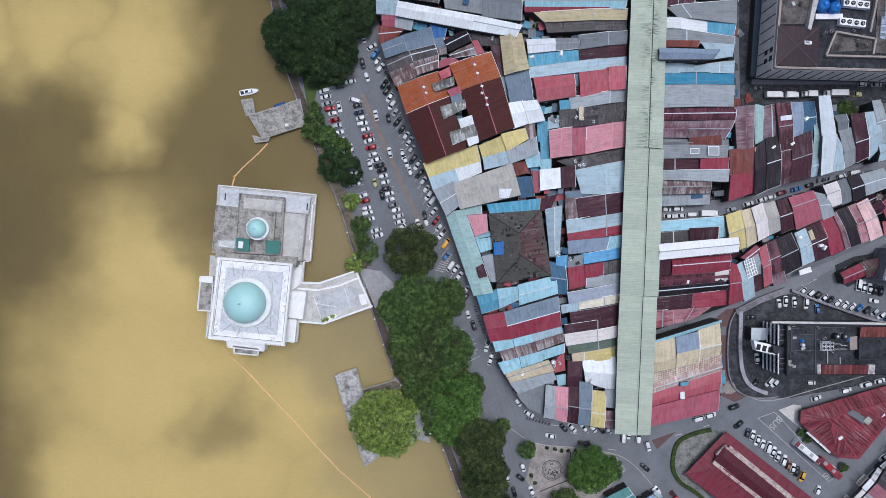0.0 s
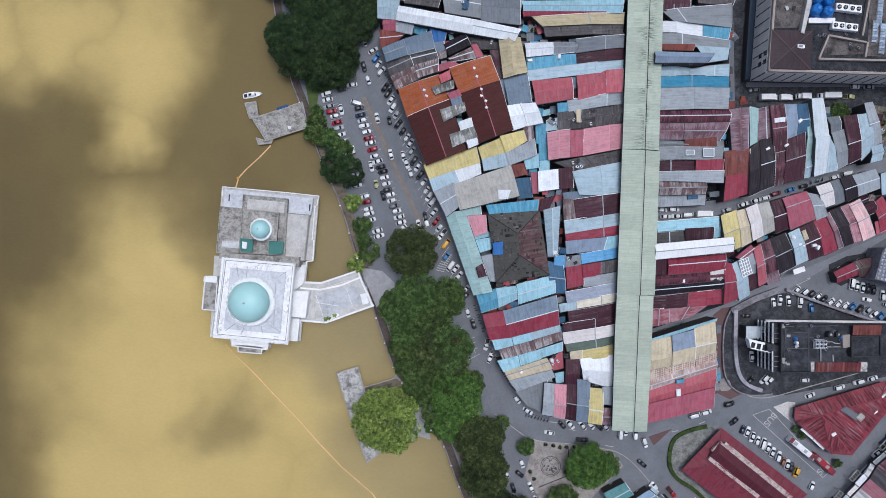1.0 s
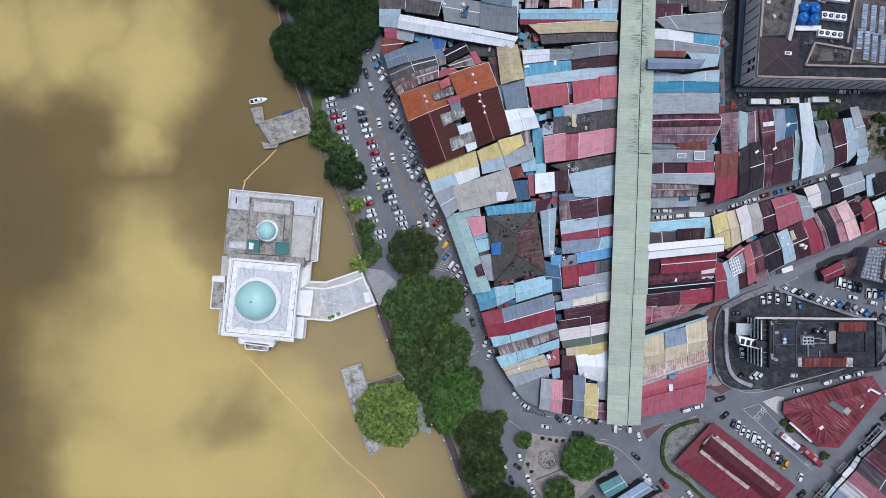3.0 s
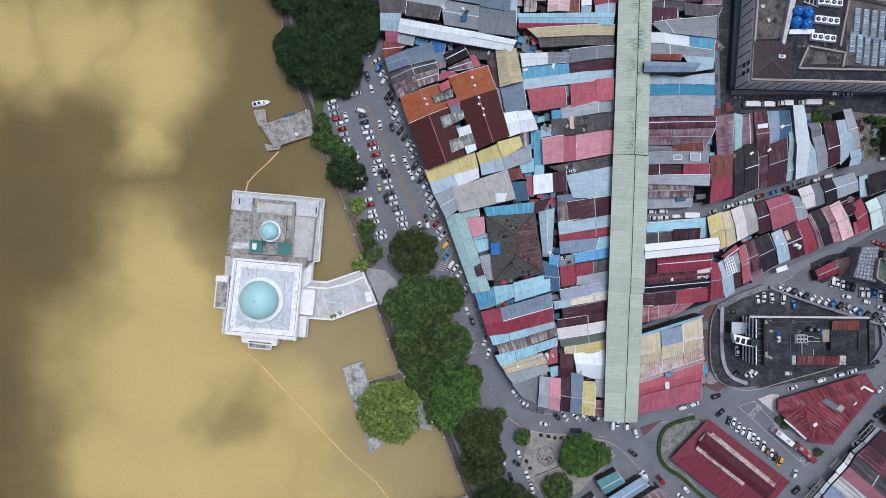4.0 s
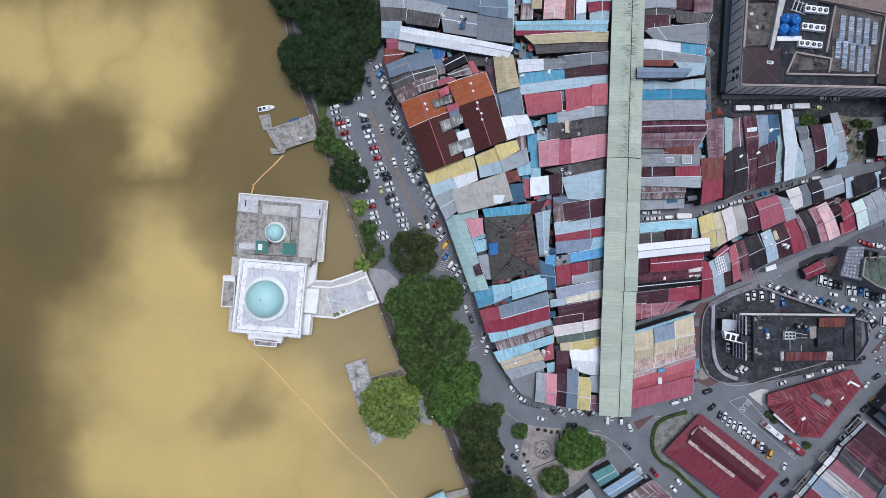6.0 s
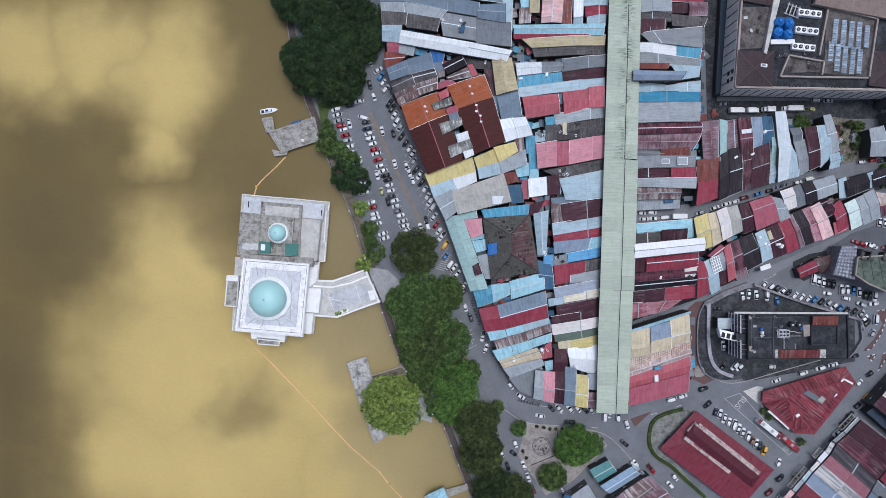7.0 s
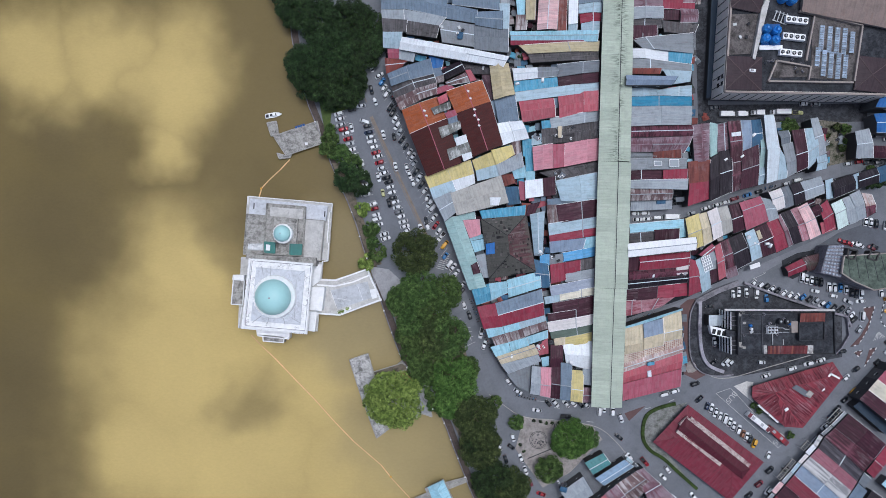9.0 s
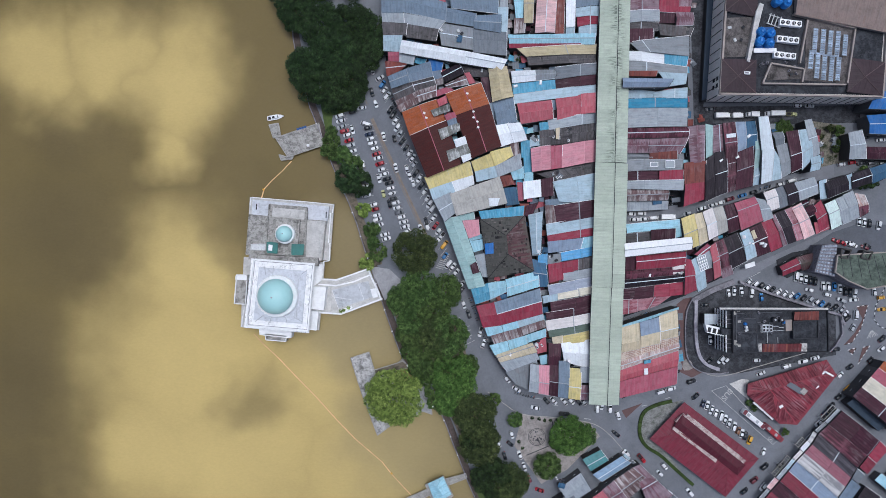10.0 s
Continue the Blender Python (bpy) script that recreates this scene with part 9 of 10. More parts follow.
house("civicred", (149.9, -112.5), (145.7, -117.4), (164.2, -133.9), (168.4, -129.3), 5.3, 0.5)
house("redbright", (199.6, -89.6), (194.1, -96.3), (198.2, -100.0), (204.0, -93.8), 5.4, 0)
house("civicred", (194.1, -96.6), (190.1, -101.5), (194.0, -105.1), (198.2, -100.2), 5.4, 0)
house("slategrey", (189.4, -102.1), (186.7, -106.8), (190.1, -109.4), (193.0, -105.5), 5.0, 0)
house("cyan", (201.0, -105.0), (197.9, -108.1), (205.6, -114.9), (209.3, -111.3), 4.6, 0.5)
house("slate", (187.0, -107.2), (180.9, -115.7), (185.3, -119.4), (191.6, -111.1), 4.6, 0)
house("black", (194.0, -110.8), (188.7, -118.5), (201.1, -129.1), (206.4, -120.3), 4.2, 0.5)

# ---- low sheets over the back yards ----
awning("palegrey", -15.7, 82.9, 3.9, 3.0, 2.9, 13)
awning("darkblue", -13.4, 95.3, 4.8, 3.4, 3.1, -7)
awning("ruststripe", -10.2, 65.0, 2.8, 3.2, 2.2, -4)
awning("grey", -10.5, 84.9, 3.7, 2.2, 2.0, 4)
awning("darkblue", -9.5, 95.8, 3.6, 2.8, 2.1, -21)
awning("palegrey", -10.4, 117.1, 3.5, 2.4, 2.2, -22)
awning("maroon", -7.9, 66.2, 3.5, 3.0, 1.9, 5)
awning("cyan", -4.7, 93.0, 4.9, 2.6, 2.1, 90)
awning("rust", -4.0, 114.3, 3.5, 3.8, 2.3, 91)
awning("darkblue", -4.1, 116.3, 2.7, 2.3, 3.1, 19)
awning("rust", -1.6, 92.8, 4.3, 3.6, 2.4, 98)
awning("ruststripe", -1.7, 114.6, 4.9, 4.2, 2.0, 98)
awning("slate", -1.5, 116.8, 4.6, 2.7, 2.8, 94)
awning("cyan", 1.3, 61.0, 4.9, 4.1, 2.7, 87)
awning("rust", 0.5, 65.6, 3.3, 3.8, 2.8, 7)
awning("rust", 0.8, 68.0, 4.2, 3.0, 2.2, -1)
awning("palegrey", 0.4, 73.7, 4.9, 2.3, 2.1, 4)
awning("redpink", 0.8, 81.5, 4.1, 3.7, 2.6, 4)
awning("darkblue", 1.4, 92.3, 3.9, 2.3, 2.1, 98)
awning("redpink", 1.3, 114.0, 5.1, 2.9, 3.1, 15)
awning("ruststripe", 3.9, 58.2, 3.8, 3.6, 2.1, 10)
awning("rust", 2.8, 60.3, 3.3, 2.8, 2.3, 105)
awning("redpink", 3.4, 62.7, 4.4, 3.6, 2.8, 5)
awning("ruststripe", 3.2, 65.3, 5.0, 3.9, 1.9, 1)
awning("darkblue", 2.9, 68.4, 4.8, 3.2, 3.2, 1)
awning("palegrey", 3.7, 76.5, 4.1, 3.3, 1.9, 95)
awning("cyan", 3.1, 84.8, 5.0, 3.4, 1.8, 103)
awning("slate", 4.0, 114.1, 3.1, 3.5, 2.7, 93)
awning("maroon", 3.3, 116.9, 3.6, 3.5, 2.4, 107)
awning("cyan", 6.3, 50.3, 4.4, 3.4, 3.0, 98)
awning("slategrey", 6.5, 52.6, 3.3, 3.2, 1.9, 93)
awning("cyan", 6.1, 54.6, 3.6, 2.7, 2.7, -4)
awning("maroon", 5.7, 58.0, 3.1, 3.3, 2.3, -6)
awning("redpink", 9.5, 42.1, 3.9, 3.3, 2.2, 1)
awning("rust", 8.3, 43.6, 3.5, 3.0, 2.8, 96)
awning("rust", 7.8, 46.9, 4.7, 3.2, 2.7, 85)
awning("rust", 7.8, 49.1, 2.9, 3.6, 2.6, -7)
awning("cyan", 8.9, 73.1, 2.9, 3.8, 3.1, 91)
awning("redpink", 9.5, 79.4, 3.3, 3.7, 2.1, -2)
awning("blue", 7.8, 90.3, 3.9, 2.2, 2.4, 5)
awning("palegrey", 10.6, 41.7, 3.5, 2.6, 2.3, 16)
awning("grey", 10.8, 44.6, 3.1, 3.0, 2.5, 4)
awning("darkgrey", 10.9, 46.8, 2.9, 4.1, 3.1, 7)
awning("cyan", 10.9, 73.8, 4.8, 3.0, 2.4, 16)
awning("palegrey", 11.6, 89.8, 2.8, 3.4, 1.8, 85)
awning("palegrey", 10.6, 108.8, 4.7, 3.9, 3.1, 94)
awning("cyan", 13.3, 74.7, 5.0, 3.6, 1.8, 102)
awning("darkgrey", 14.2, 90.7, 3.8, 2.2, 2.7, 95)
awning("slategrey", 17.1, -1.5, 2.8, 4.0, 2.9, 18)
awning("maroon", 17.3, 13.8, 4.8, 3.6, 2.2, 4)
awning("blue", 16.6, 41.3, 3.4, 2.6, 2.4, 4)
awning("ruststripe", 16.2, 76.5, 3.2, 2.9, 2.2, -1)
awning("rust", 19.3, -24.1, 4.5, 3.9, 2.4, 17)
awning("darkgrey", 19.1, 17.8, 3.1, 2.2, 1.8, 6)
awning("darkgrey", 22.7, -13.4, 2.8, 3.8, 3.2, 88)
awning("slategrey", 21.9, 87.3, 3.9, 3.8, 2.2, -22)
awning("slate", 21.6, 106.5, 4.3, 2.4, 1.8, -7)
awning("grey", 24.0, -23.6, 3.6, 3.9, 2.8, 7)
awning("redpink", 25.3, -13.3, 4.6, 2.7, 2.5, -13)
awning("slategrey", 25.4, 87.0, 3.8, 3.7, 3.2, -14)
awning("rust", 24.0, 107.1, 4.9, 3.2, 2.0, -14)
awning("maroon", 28.3, -20.7, 4.8, 2.9, 2.3, 1)
awning("ruststripe", 27.9, -12.5, 4.8, 3.4, 2.7, 9)
awning("slate", 28.3, 26.2, 3.3, 2.5, 1.9, 99)
awning("slate", 27.8, 86.8, 4.5, 3.9, 2.5, 99)
awning("darkgrey", 26.9, 113.9, 3.1, 2.5, 1.9, 93)
awning("ruststripe", 31.0, 19.3, 3.3, 3.1, 2.2, 2)
awning("cyan", 30.1, 46.7, 3.9, 3.0, 2.7, -8)
awning("ruststripe", 31.0, 81.2, 3.3, 4.1, 3.2, 3)
awning("grey", 31.0, 90.8, 3.4, 2.4, 1.9, 2)
awning("grey", 31.0, 100.1, 2.8, 3.1, 2.4, 2)
awning("redpink", 33.2, 30.8, 3.4, 2.6, 2.5, 86)
awning("darkblue", 33.7, 63.9, 3.2, 3.8, 3.1, 2)
awning("ruststripe", 33.6, 65.2, 5.0, 2.4, 3.2, 84)
awning("maroon", 32.3, 73.9, 4.5, 4.1, 2.8, 87)
awning("darkgrey", 32.7, 81.2, 4.7, 2.4, 2.5, 88)
awning("blue", 33.6, 87.9, 3.0, 4.0, 2.5, -22)
awning("cyan", 33.2, 97.4, 3.4, 3.6, 3.0, -3)
awning("ruststripe", 32.1, 103.9, 4.2, 4.2, 2.5, 98)
awning("slategrey", 33.5, 106.5, 5.1, 2.5, 2.4, 8)
awning("ruststripe", 33.7, 108.1, 2.6, 4.0, 2.0, 86)
awning("grey", 32.9, 111.0, 5.2, 3.0, 1.9, -22)
awning("ruststripe", 32.5, 114.3, 4.8, 3.0, 2.9, -20)
awning("redpink", 35.6, -11.8, 3.2, 4.2, 2.7, 6)
awning("blue", 35.8, 30.7, 4.5, 3.0, 3.2, 93)
awning("darkgrey", 35.9, 44.9, 4.5, 3.3, 2.3, 88)
awning("cyan", 35.2, 57.3, 3.7, 3.8, 1.9, 99)
awning("grey", 35.4, 60.9, 4.9, 2.6, 2.4, 92)
awning("blue", 36.3, 81.2, 5.1, 3.5, 2.4, -1)
awning("slategrey", 34.8, 84.4, 3.9, 3.0, 3.1, 3)
awning("grey", 35.5, 87.9, 3.7, 2.8, 2.9, -4)
awning("rust", 34.8, 90.8, 3.5, 3.4, 1.9, 85)
awning("darkgrey", 39.0, -38.9, 2.9, 3.2, 3.2, -12)
awning("slategrey", 37.6, -19.8, 4.0, 2.2, 2.1, 94)
awning("darkblue", 38.8, 11.3, 3.7, 2.4, 1.9, -8)
awning("ruststripe", 38.0, 14.1, 2.9, 3.9, 1.9, 94)
awning("grey", 37.8, 52.9, 3.7, 3.3, 2.4, -1)
awning("blue", 38.1, 54.5, 4.2, 3.4, 3.0, -8)
awning("darkblue", 37.7, 70.7, 3.5, 3.1, 2.0, -9)
awning("darkgrey", 37.5, 81.9, 3.3, 3.1, 2.2, -15)
awning("darkblue", 37.5, 84.5, 3.3, 4.1, 2.3, 19)
awning("redpink", 38.7, 87.2, 4.5, 3.3, 3.1, 106)
awning("darkgrey", 38.8, 97.3, 3.3, 2.8, 3.0, 6)
awning("blue", 38.1, 106.2, 4.0, 2.5, 2.1, 102)
awning("palegrey", 41.3, -52.1, 4.0, 4.0, 3.0, 14)
awning("redpink", 40.4, 22.8, 5.1, 2.6, 2.5, 98)
awning("cyan", 41.3, 54.6, 2.8, 3.3, 2.3, 14)
awning("palegrey", 40.3, 82.3, 3.4, 3.0, 2.4, 3)
awning("maroon", 40.6, 101.1, 4.9, 2.3, 2.3, 95)
awning("ruststripe", 44.4, -41.8, 3.4, 4.0, 2.7, 104)
awning("maroon", 43.2, -18.3, 4.1, 4.0, 2.6, 104)
awning("grey", 42.8, 17.9, 3.3, 3.6, 2.9, 6)
awning("redpink", 44.4, 19.6, 4.6, 2.8, 1.8, 19)
awning("slate", 42.9, 21.8, 3.2, 3.8, 2.9, -15)
awning("slate", 44.1, 55.6, 2.9, 2.8, 3.1, -2)
awning("darkgrey", 43.2, 100.6, 3.1, 3.3, 2.4, -5)
awning("maroon", 43.0, 103.7, 5.1, 4.2, 2.8, -3)
awning("rust", 43.1, 106.3, 3.0, 3.9, 2.6, 101)
awning("palegrey", 43.7, 115.1, 3.6, 2.4, 1.9, -1)
awning("rust", 46.3, -36.4, 3.9, 3.7, 2.5, -8)
awning("blue", 47.1, -32.1, 4.8, 2.9, 2.3, 101)
awning("darkblue", 46.7, -28.3, 4.5, 3.6, 2.8, 7)
awning("grey", 47.2, -20.4, 2.9, 3.5, 2.8, 1)
awning("maroon", 45.6, -18.2, 3.6, 2.3, 2.3, 18)
awning("darkblue", 45.8, -1.3, 4.7, 3.5, 2.0, 85)
awning("maroon", 46.0, 3.4, 5.0, 2.5, 2.1, 92)
awning("rust", 46.8, 7.1, 4.0, 2.5, 2.2, 94)
awning("slategrey", 46.6, 12.5, 4.3, 3.7, 2.8, -12)
awning("slate", 46.7, 17.7, 5.0, 3.1, 3.1, 17)
awning("redpink", 46.6, 20.5, 4.0, 3.9, 3.0, 4)
awning("slate", 45.8, 22.7, 5.2, 2.4, 2.3, 87)
awning("darkgrey", 45.8, 82.6, 2.8, 2.5, 2.7, -22)
awning("slategrey", 49.3, -42.6, 4.8, 2.9, 2.4, 13)
awning("rust", 48.2, -39.8, 2.7, 2.6, 3.0, -22)
awning("maroon", 48.4, -14.4, 3.1, 2.6, 2.5, -2)
awning("slate", 48.3, -12.8, 5.0, 3.3, 2.5, 1)
awning("maroon", 48.5, 22.6, 4.8, 2.9, 2.3, 93)
awning("palegrey", 48.4, 72.0, 3.2, 4.0, 2.5, -1)
awning("darkgrey", 49.0, 81.9, 3.5, 2.7, 1.9, -18)
awning("rust", 49.1, 97.6, 4.4, 3.0, 2.2, 15)
awning("rust", 51.7, -15.0, 3.7, 3.9, 2.8, -12)
awning("slategrey", 52.3, 24.5, 3.5, 3.9, 2.9, 6)
awning("darkgrey", 51.3, 27.5, 2.7, 2.2, 2.6, 12)
awning("slate", 51.7, 82.4, 4.2, 3.2, 2.2, 8)
awning("cyan", 54.0, -49.5, 2.7, 4.1, 2.1, 85)
awning("slate", 55.3, -23.1, 4.9, 2.3, 2.4, 96)
awning("palegrey", 54.0, -15.6, 3.3, 2.7, 2.8, -19)
awning("slate", 54.5, -1.6, 4.6, 2.8, 2.8, 4)
awning("redpink", 54.2, 46.9, 2.8, 2.8, 3.1, -2)
awning("ruststripe", 54.8, 82.7, 3.7, 3.9, 2.1, -7)
awning("darkblue", 56.7, -22.8, 3.0, 3.8, 3.1, -19)
awning("grey", 62.1, -53.8, 3.9, 3.5, 2.2, -4)
awning("slate", 62.6, 98.0, 3.3, 4.2, 2.3, 17)
awning("redpink", 65.4, 84.0, 3.4, 2.3, 3.1, 2)
awning("grey", 71.4, 79.4, 4.3, 2.5, 2.2, 94)
awning("palegrey", 71.5, 85.1, 4.1, 3.3, 2.4, -19)
awning("palegrey", 87.1, -3.9, 4.8, 3.9, 3.0, 4)
awning("rust", 90.3, -3.7, 3.9, 2.7, 2.6, 83)
awning("maroon", 89.3, 6.9, 4.6, 2.5, 3.0, -7)
awning("darkblue", 90.0, 77.0, 4.7, 3.0, 3.1, -22)
awning("rust", 92.3, 30.6, 5.1, 3.7, 2.7, 90)
awning("darkgrey", 91.8, 76.8, 3.5, 4.0, 1.8, 84)
awning("slate", 95.7, 75.9, 4.9, 3.1, 3.1, 90)
awning("ruststripe", 97.2, 30.5, 3.0, 3.9, 2.5, -10)
awning("maroon", 98.4, 71.3, 3.0, 2.7, 2.0, 97)
awning("darkblue", 97.4, 75.9, 3.7, 2.9, 2.5, -17)
awning("cyan", 98.5, 95.2, 2.6, 2.8, 2.4, -3)
awning("cyan", 100.8, 95.9, 3.4, 2.7, 2.5, 100)
awning("blue", 101.1, 101.5, 2.9, 2.8, 1.8, -17)
awning("slategrey", 103.5, 96.1, 2.9, 2.7, 2.0, -3)
awning("redpink", 105.4, 73.1, 2.7, 3.6, 1.9, 5)
awning("grey", 108.4, -54.8, 5.1, 2.8, 2.4, 90)
awning("palegrey", 108.0, -53.5, 4.4, 2.7, 2.7, 105)
awning("blue", 109.1, -50.6, 4.4, 4.0, 2.8, 96)
awning("grey", 108.5, -48.2, 4.8, 2.9, 2.0, 7)
awning("darkblue", 108.4, -44.7, 3.9, 3.5, 3.2, 104)
awning("palegrey", 107.6, -40.0, 2.7, 4.0, 2.5, -7)
awning("darkblue", 108.5, -36.7, 3.7, 2.3, 1.9, 106)
awning("slategrey", 108.9, -31.9, 4.9, 3.3, 2.8, 90)
awning("palegrey", 108.4, -2.0, 5.0, 2.9, 2.3, -6)
awning("slategrey", 108.2, 21.8, 3.7, 3.9, 2.1, 6)
awning("grey", 109.4, 82.7, 5.2, 4.0, 2.8, 7)
awning("cyan", 110.8, -3.6, 4.5, 4.2, 2.3, 99)
awning("palegrey", 111.9, -2.3, 2.8, 2.9, 3.1, 4)
awning("cyan", 111.5, 38.5, 5.2, 3.9, 3.0, -1)
awning("grey", 110.7, 41.7, 3.8, 2.9, 2.9, 95)
awning("blue", 110.3, 44.6, 5.0, 3.9, 2.0, -8)
awning("darkgrey", 111.3, 46.5, 3.4, 3.5, 2.9, 2)
awning("blue", 110.4, 100.5, 4.1, 3.4, 2.4, 86)
awning("darkblue", 113.8, -5.1, 2.8, 3.5, 2.5, -16)
awning("maroon", 114.6, -2.4, 3.5, 3.6, 2.1, 9)
awning("rust", 114.4, 57.0, 4.8, 3.2, 3.1, 0)
awning("darkblue", 114.1, 61.1, 3.4, 3.0, 3.0, 0)
awning("slategrey", 113.7, 62.5, 3.6, 3.9, 2.4, 87)
awning("darkgrey", 113.3, 65.6, 3.3, 3.2, 3.0, 4)
awning("redpink", 113.3, 67.9, 4.1, 2.5, 2.7, 105)
awning("darkgrey", 114.4, 71.1, 3.3, 2.6, 2.5, 8)
awning("blue", 114.0, 82.3, 3.5, 4.0, 1.9, 95)
awning("rust", 113.0, 84.5, 5.2, 3.5, 3.0, -7)
awning("darkgrey", 113.4, 87.8, 5.0, 4.0, 2.3, 5)
awning("cyan", 114.2, 89.8, 2.9, 4.2, 2.1, 100)
awning("palegrey", 113.9, 92.6, 3.4, 3.5, 3.0, 97)
awning("cyan", 113.0, 100.6, 4.1, 3.9, 2.3, -5)
awning("maroon", 114.7, 109.2, 3.5, 2.6, 2.3, 93)
awning("darkblue", 114.6, 113.5, 2.9, 3.0, 2.1, 94)
awning("darkgrey", 117.4, 55.3, 2.9, 4.0, 2.0, 18)
awning("darkgrey", 115.9, 103.6, 3.5, 3.5, 3.1, 13)
awning("ruststripe", 116.0, 111.2, 4.5, 4.2, 2.1, -2)
awning("rust", 118.6, -9.0, 3.0, 2.5, 2.0, 2)
awning("slategrey", 118.5, 0.4, 3.5, 2.6, 2.9, -2)
awning("redpink", 120.0, 46.1, 3.9, 2.9, 2.0, -2)
awning("ruststripe", 125.5, 4.0, 5.1, 2.7, 2.9, 101)
awning("palegrey", 124.5, 9.8, 3.1, 3.4, 2.6, 92)
awning("blue", 128.1, 4.1, 3.4, 3.1, 1.9, 10)
awning("darkgrey", 132.5, -10.0, 4.9, 3.4, 2.3, -0)
awning("rust", 135.4, 3.9, 4.1, 2.8, 2.0, 85)
awning("grey", 139.0, -6.6, 4.3, 2.7, 1.8, 15)
awning("rust", 140.3, 4.3, 3.2, 3.8, 2.4, -16)
awning("maroon", 149.7, 35.8, 4.4, 2.7, 3.0, -7)
awning("grey", 149.1, 50.1, 4.9, 4.0, 2.3, -16)
awning("grey", 149.6, 52.5, 4.3, 2.5, 1.8, 96)
awning("slategrey", 149.7, 55.8, 3.0, 4.0, 2.7, 89)
awning("redpink", 151.2, 52.7, 3.4, 2.5, 3.1, 15)
awning("grey", 152.2, 55.1, 4.3, 3.2, 2.4, 2)
awning("darkblue", 153.8, 54.6, 3.3, 3.4, 2.9, 106)
awning("slate", 156.7, 49.9, 3.6, 2.6, 1.9, 85)
awning("ruststripe", 164.6, 17.2, 4.2, 3.9, 2.3, 97)
awning("ruststripe", 168.2, 12.2, 2.9, 3.6, 2.8, 6)
awning("ruststripe", 170.3, 19.8, 4.8, 3.1, 3.1, -15)
awning("rust", 171.3, 47.5, 4.5, 3.2, 2.9, 103)
awning("cyan", 170.9, 49.7, 3.9, 3.6, 2.2, 9)
awning("darkblue", 171.3, 52.8, 4.6, 2.3, 2.6, 7)
awning("ruststripe", 173.0, 20.6, 3.5, 4.1, 2.7, 106)
awning("blue", 173.9, 39.1, 4.7, 3.4, 2.6, -1)
awning("ruststripe", 173.6, 41.9, 5.0, 4.1, 2.2, 6)
awning("slategrey", 173.0, 44.5, 3.6, 3.5, 2.9, 8)
awning("ruststripe", 173.2, 46.3, 2.9, 4.2, 2.3, 82)
awning("redpink", 174.1, 50.0, 2.9, 4.1, 2.1, 94)
awning("maroon", 172.4, 52.0, 5.2, 3.7, 2.7, -5)

# ---- trees ----
tree("large", "dark", -48.5, 90.2, 1.14)
tree("large", "dark", -37.3, 90.2, 0.83)
tree("large", "dark", -57.2, 77.1, 0.95)
tree("large", "dark", -44.2, 75.0, 0.91)
tree("large", "dark", -52.9, 102.1, 1.08)
tree("large", "dark", -39.9, 104.2, 0.95)
tree("large", "dark", -62.0, 84.0, 0.85)
tree("large", "dark", -32.9, 93.4, 0.67)
tree("large", "dark", -31.2, 101.0, 0.67)
tree("mid", "mid", -42.6, 72.2, 0.95)
tree("mid", "dark", -37.7, 77.0, 0.88)
tree("mid", "dark", -50.0, 68.3, 0.95)
tree("mid", "dark", -42.6, 83.6, 1.01)
tree("mid", "dark", -42.6, 33.1, 1.08)
tree("mid", "dark", -37.7, 30.9, 0.95)
tree("mid", "mid", -45.9, 44.1, 0.74)
tree("mid", "mid", -32.5, 9.4, 0.88)
tree("mid", "mid", -40.4, 39.3, 0.74)
tree("small", "mid", -50.5, 50.7, 1.23)
tree("small", "mid", -50.5, 55.5, 0.86)
tree("small", "mid", -29.7, -0.9, 1.05)
tree("small", "mid", -31.9, 3.5, 1.11)
tree("small", "mid", -51.4, 46.5, 1.34)
tree("small", "bright", -36.3, 18.8, 1.11)
tree("small", "bright", -34.8, -5.4, 1.07)
tree("large", "olive", -12.1, -0.9, 0.99)
tree("large", "mid", -10.6, -17.1, 0.87)
tree("large", "mid", -18.2, -22.5, 0.83)
tree("large", "mid", 1.3, -19.3, 0.79)
tree("large", "mid", -4.1, -29.0, 0.95)
tree("large", "mid", -13.9, -32.3, 0.79)
tree("large", "mid", 2.4, -39.9, 0.91)
tree("large", "mid", -8.5, -43.1, 0.83)
tree("large", "light_mid", 4.6, -58.7, 1.02)
tree("large", "mid", 10.0, -54.0, 0.79)
tree("large", "mid", -4.8, -54.0, 0.79)
tree("large", "olive", 14.3, -75.6, 0.99)
tree("large", "light_mid", 3.5, -69.1, 0.75)
tree("large", "dark", 16.5, -87.6, 0.89)
tree("large", "mid", -16.5, -38.8, 0.59)
tree("large", "bright", -22.5, -67.0, 1.30)
tree("mid", "mid", -4.2, -65.2, 1.01)
tree("mid", "mid", -9.7, -60.1, 0.81)
tree("mid", "mid", 0.2, -72.6, 0.88)
tree("mid", "mid", -4.8, -71.1, 0.68)
tree("large", "olive", -3.0, -38.8, 0.83)
tree("mid", "mid", 33.1, -79.2, 0.81)
tree("mid", "mid", 23.3, -70.0, 0.74)
tree("mid", "mid", 17.2, -87.9, 0.92)
tree("large", "light_mid", 57.6, -86.0, 0.91)
tree("mid", "mid", 66.1, -86.5, 1.08)
tree("mid", "mid", 51.8, -89.8, 0.74)
tree("large", "dark", 21.4, -104.6, 0.93)
tree("large", "mid", 47.5, -100.3, 0.79)
tree("large", "olive", 16.4, -89.2, 0.93)
tree("large", "olive", 30.3, -107.3, 0.81)
tree("mid", "olive", 28.0, -113.6, 1.11)
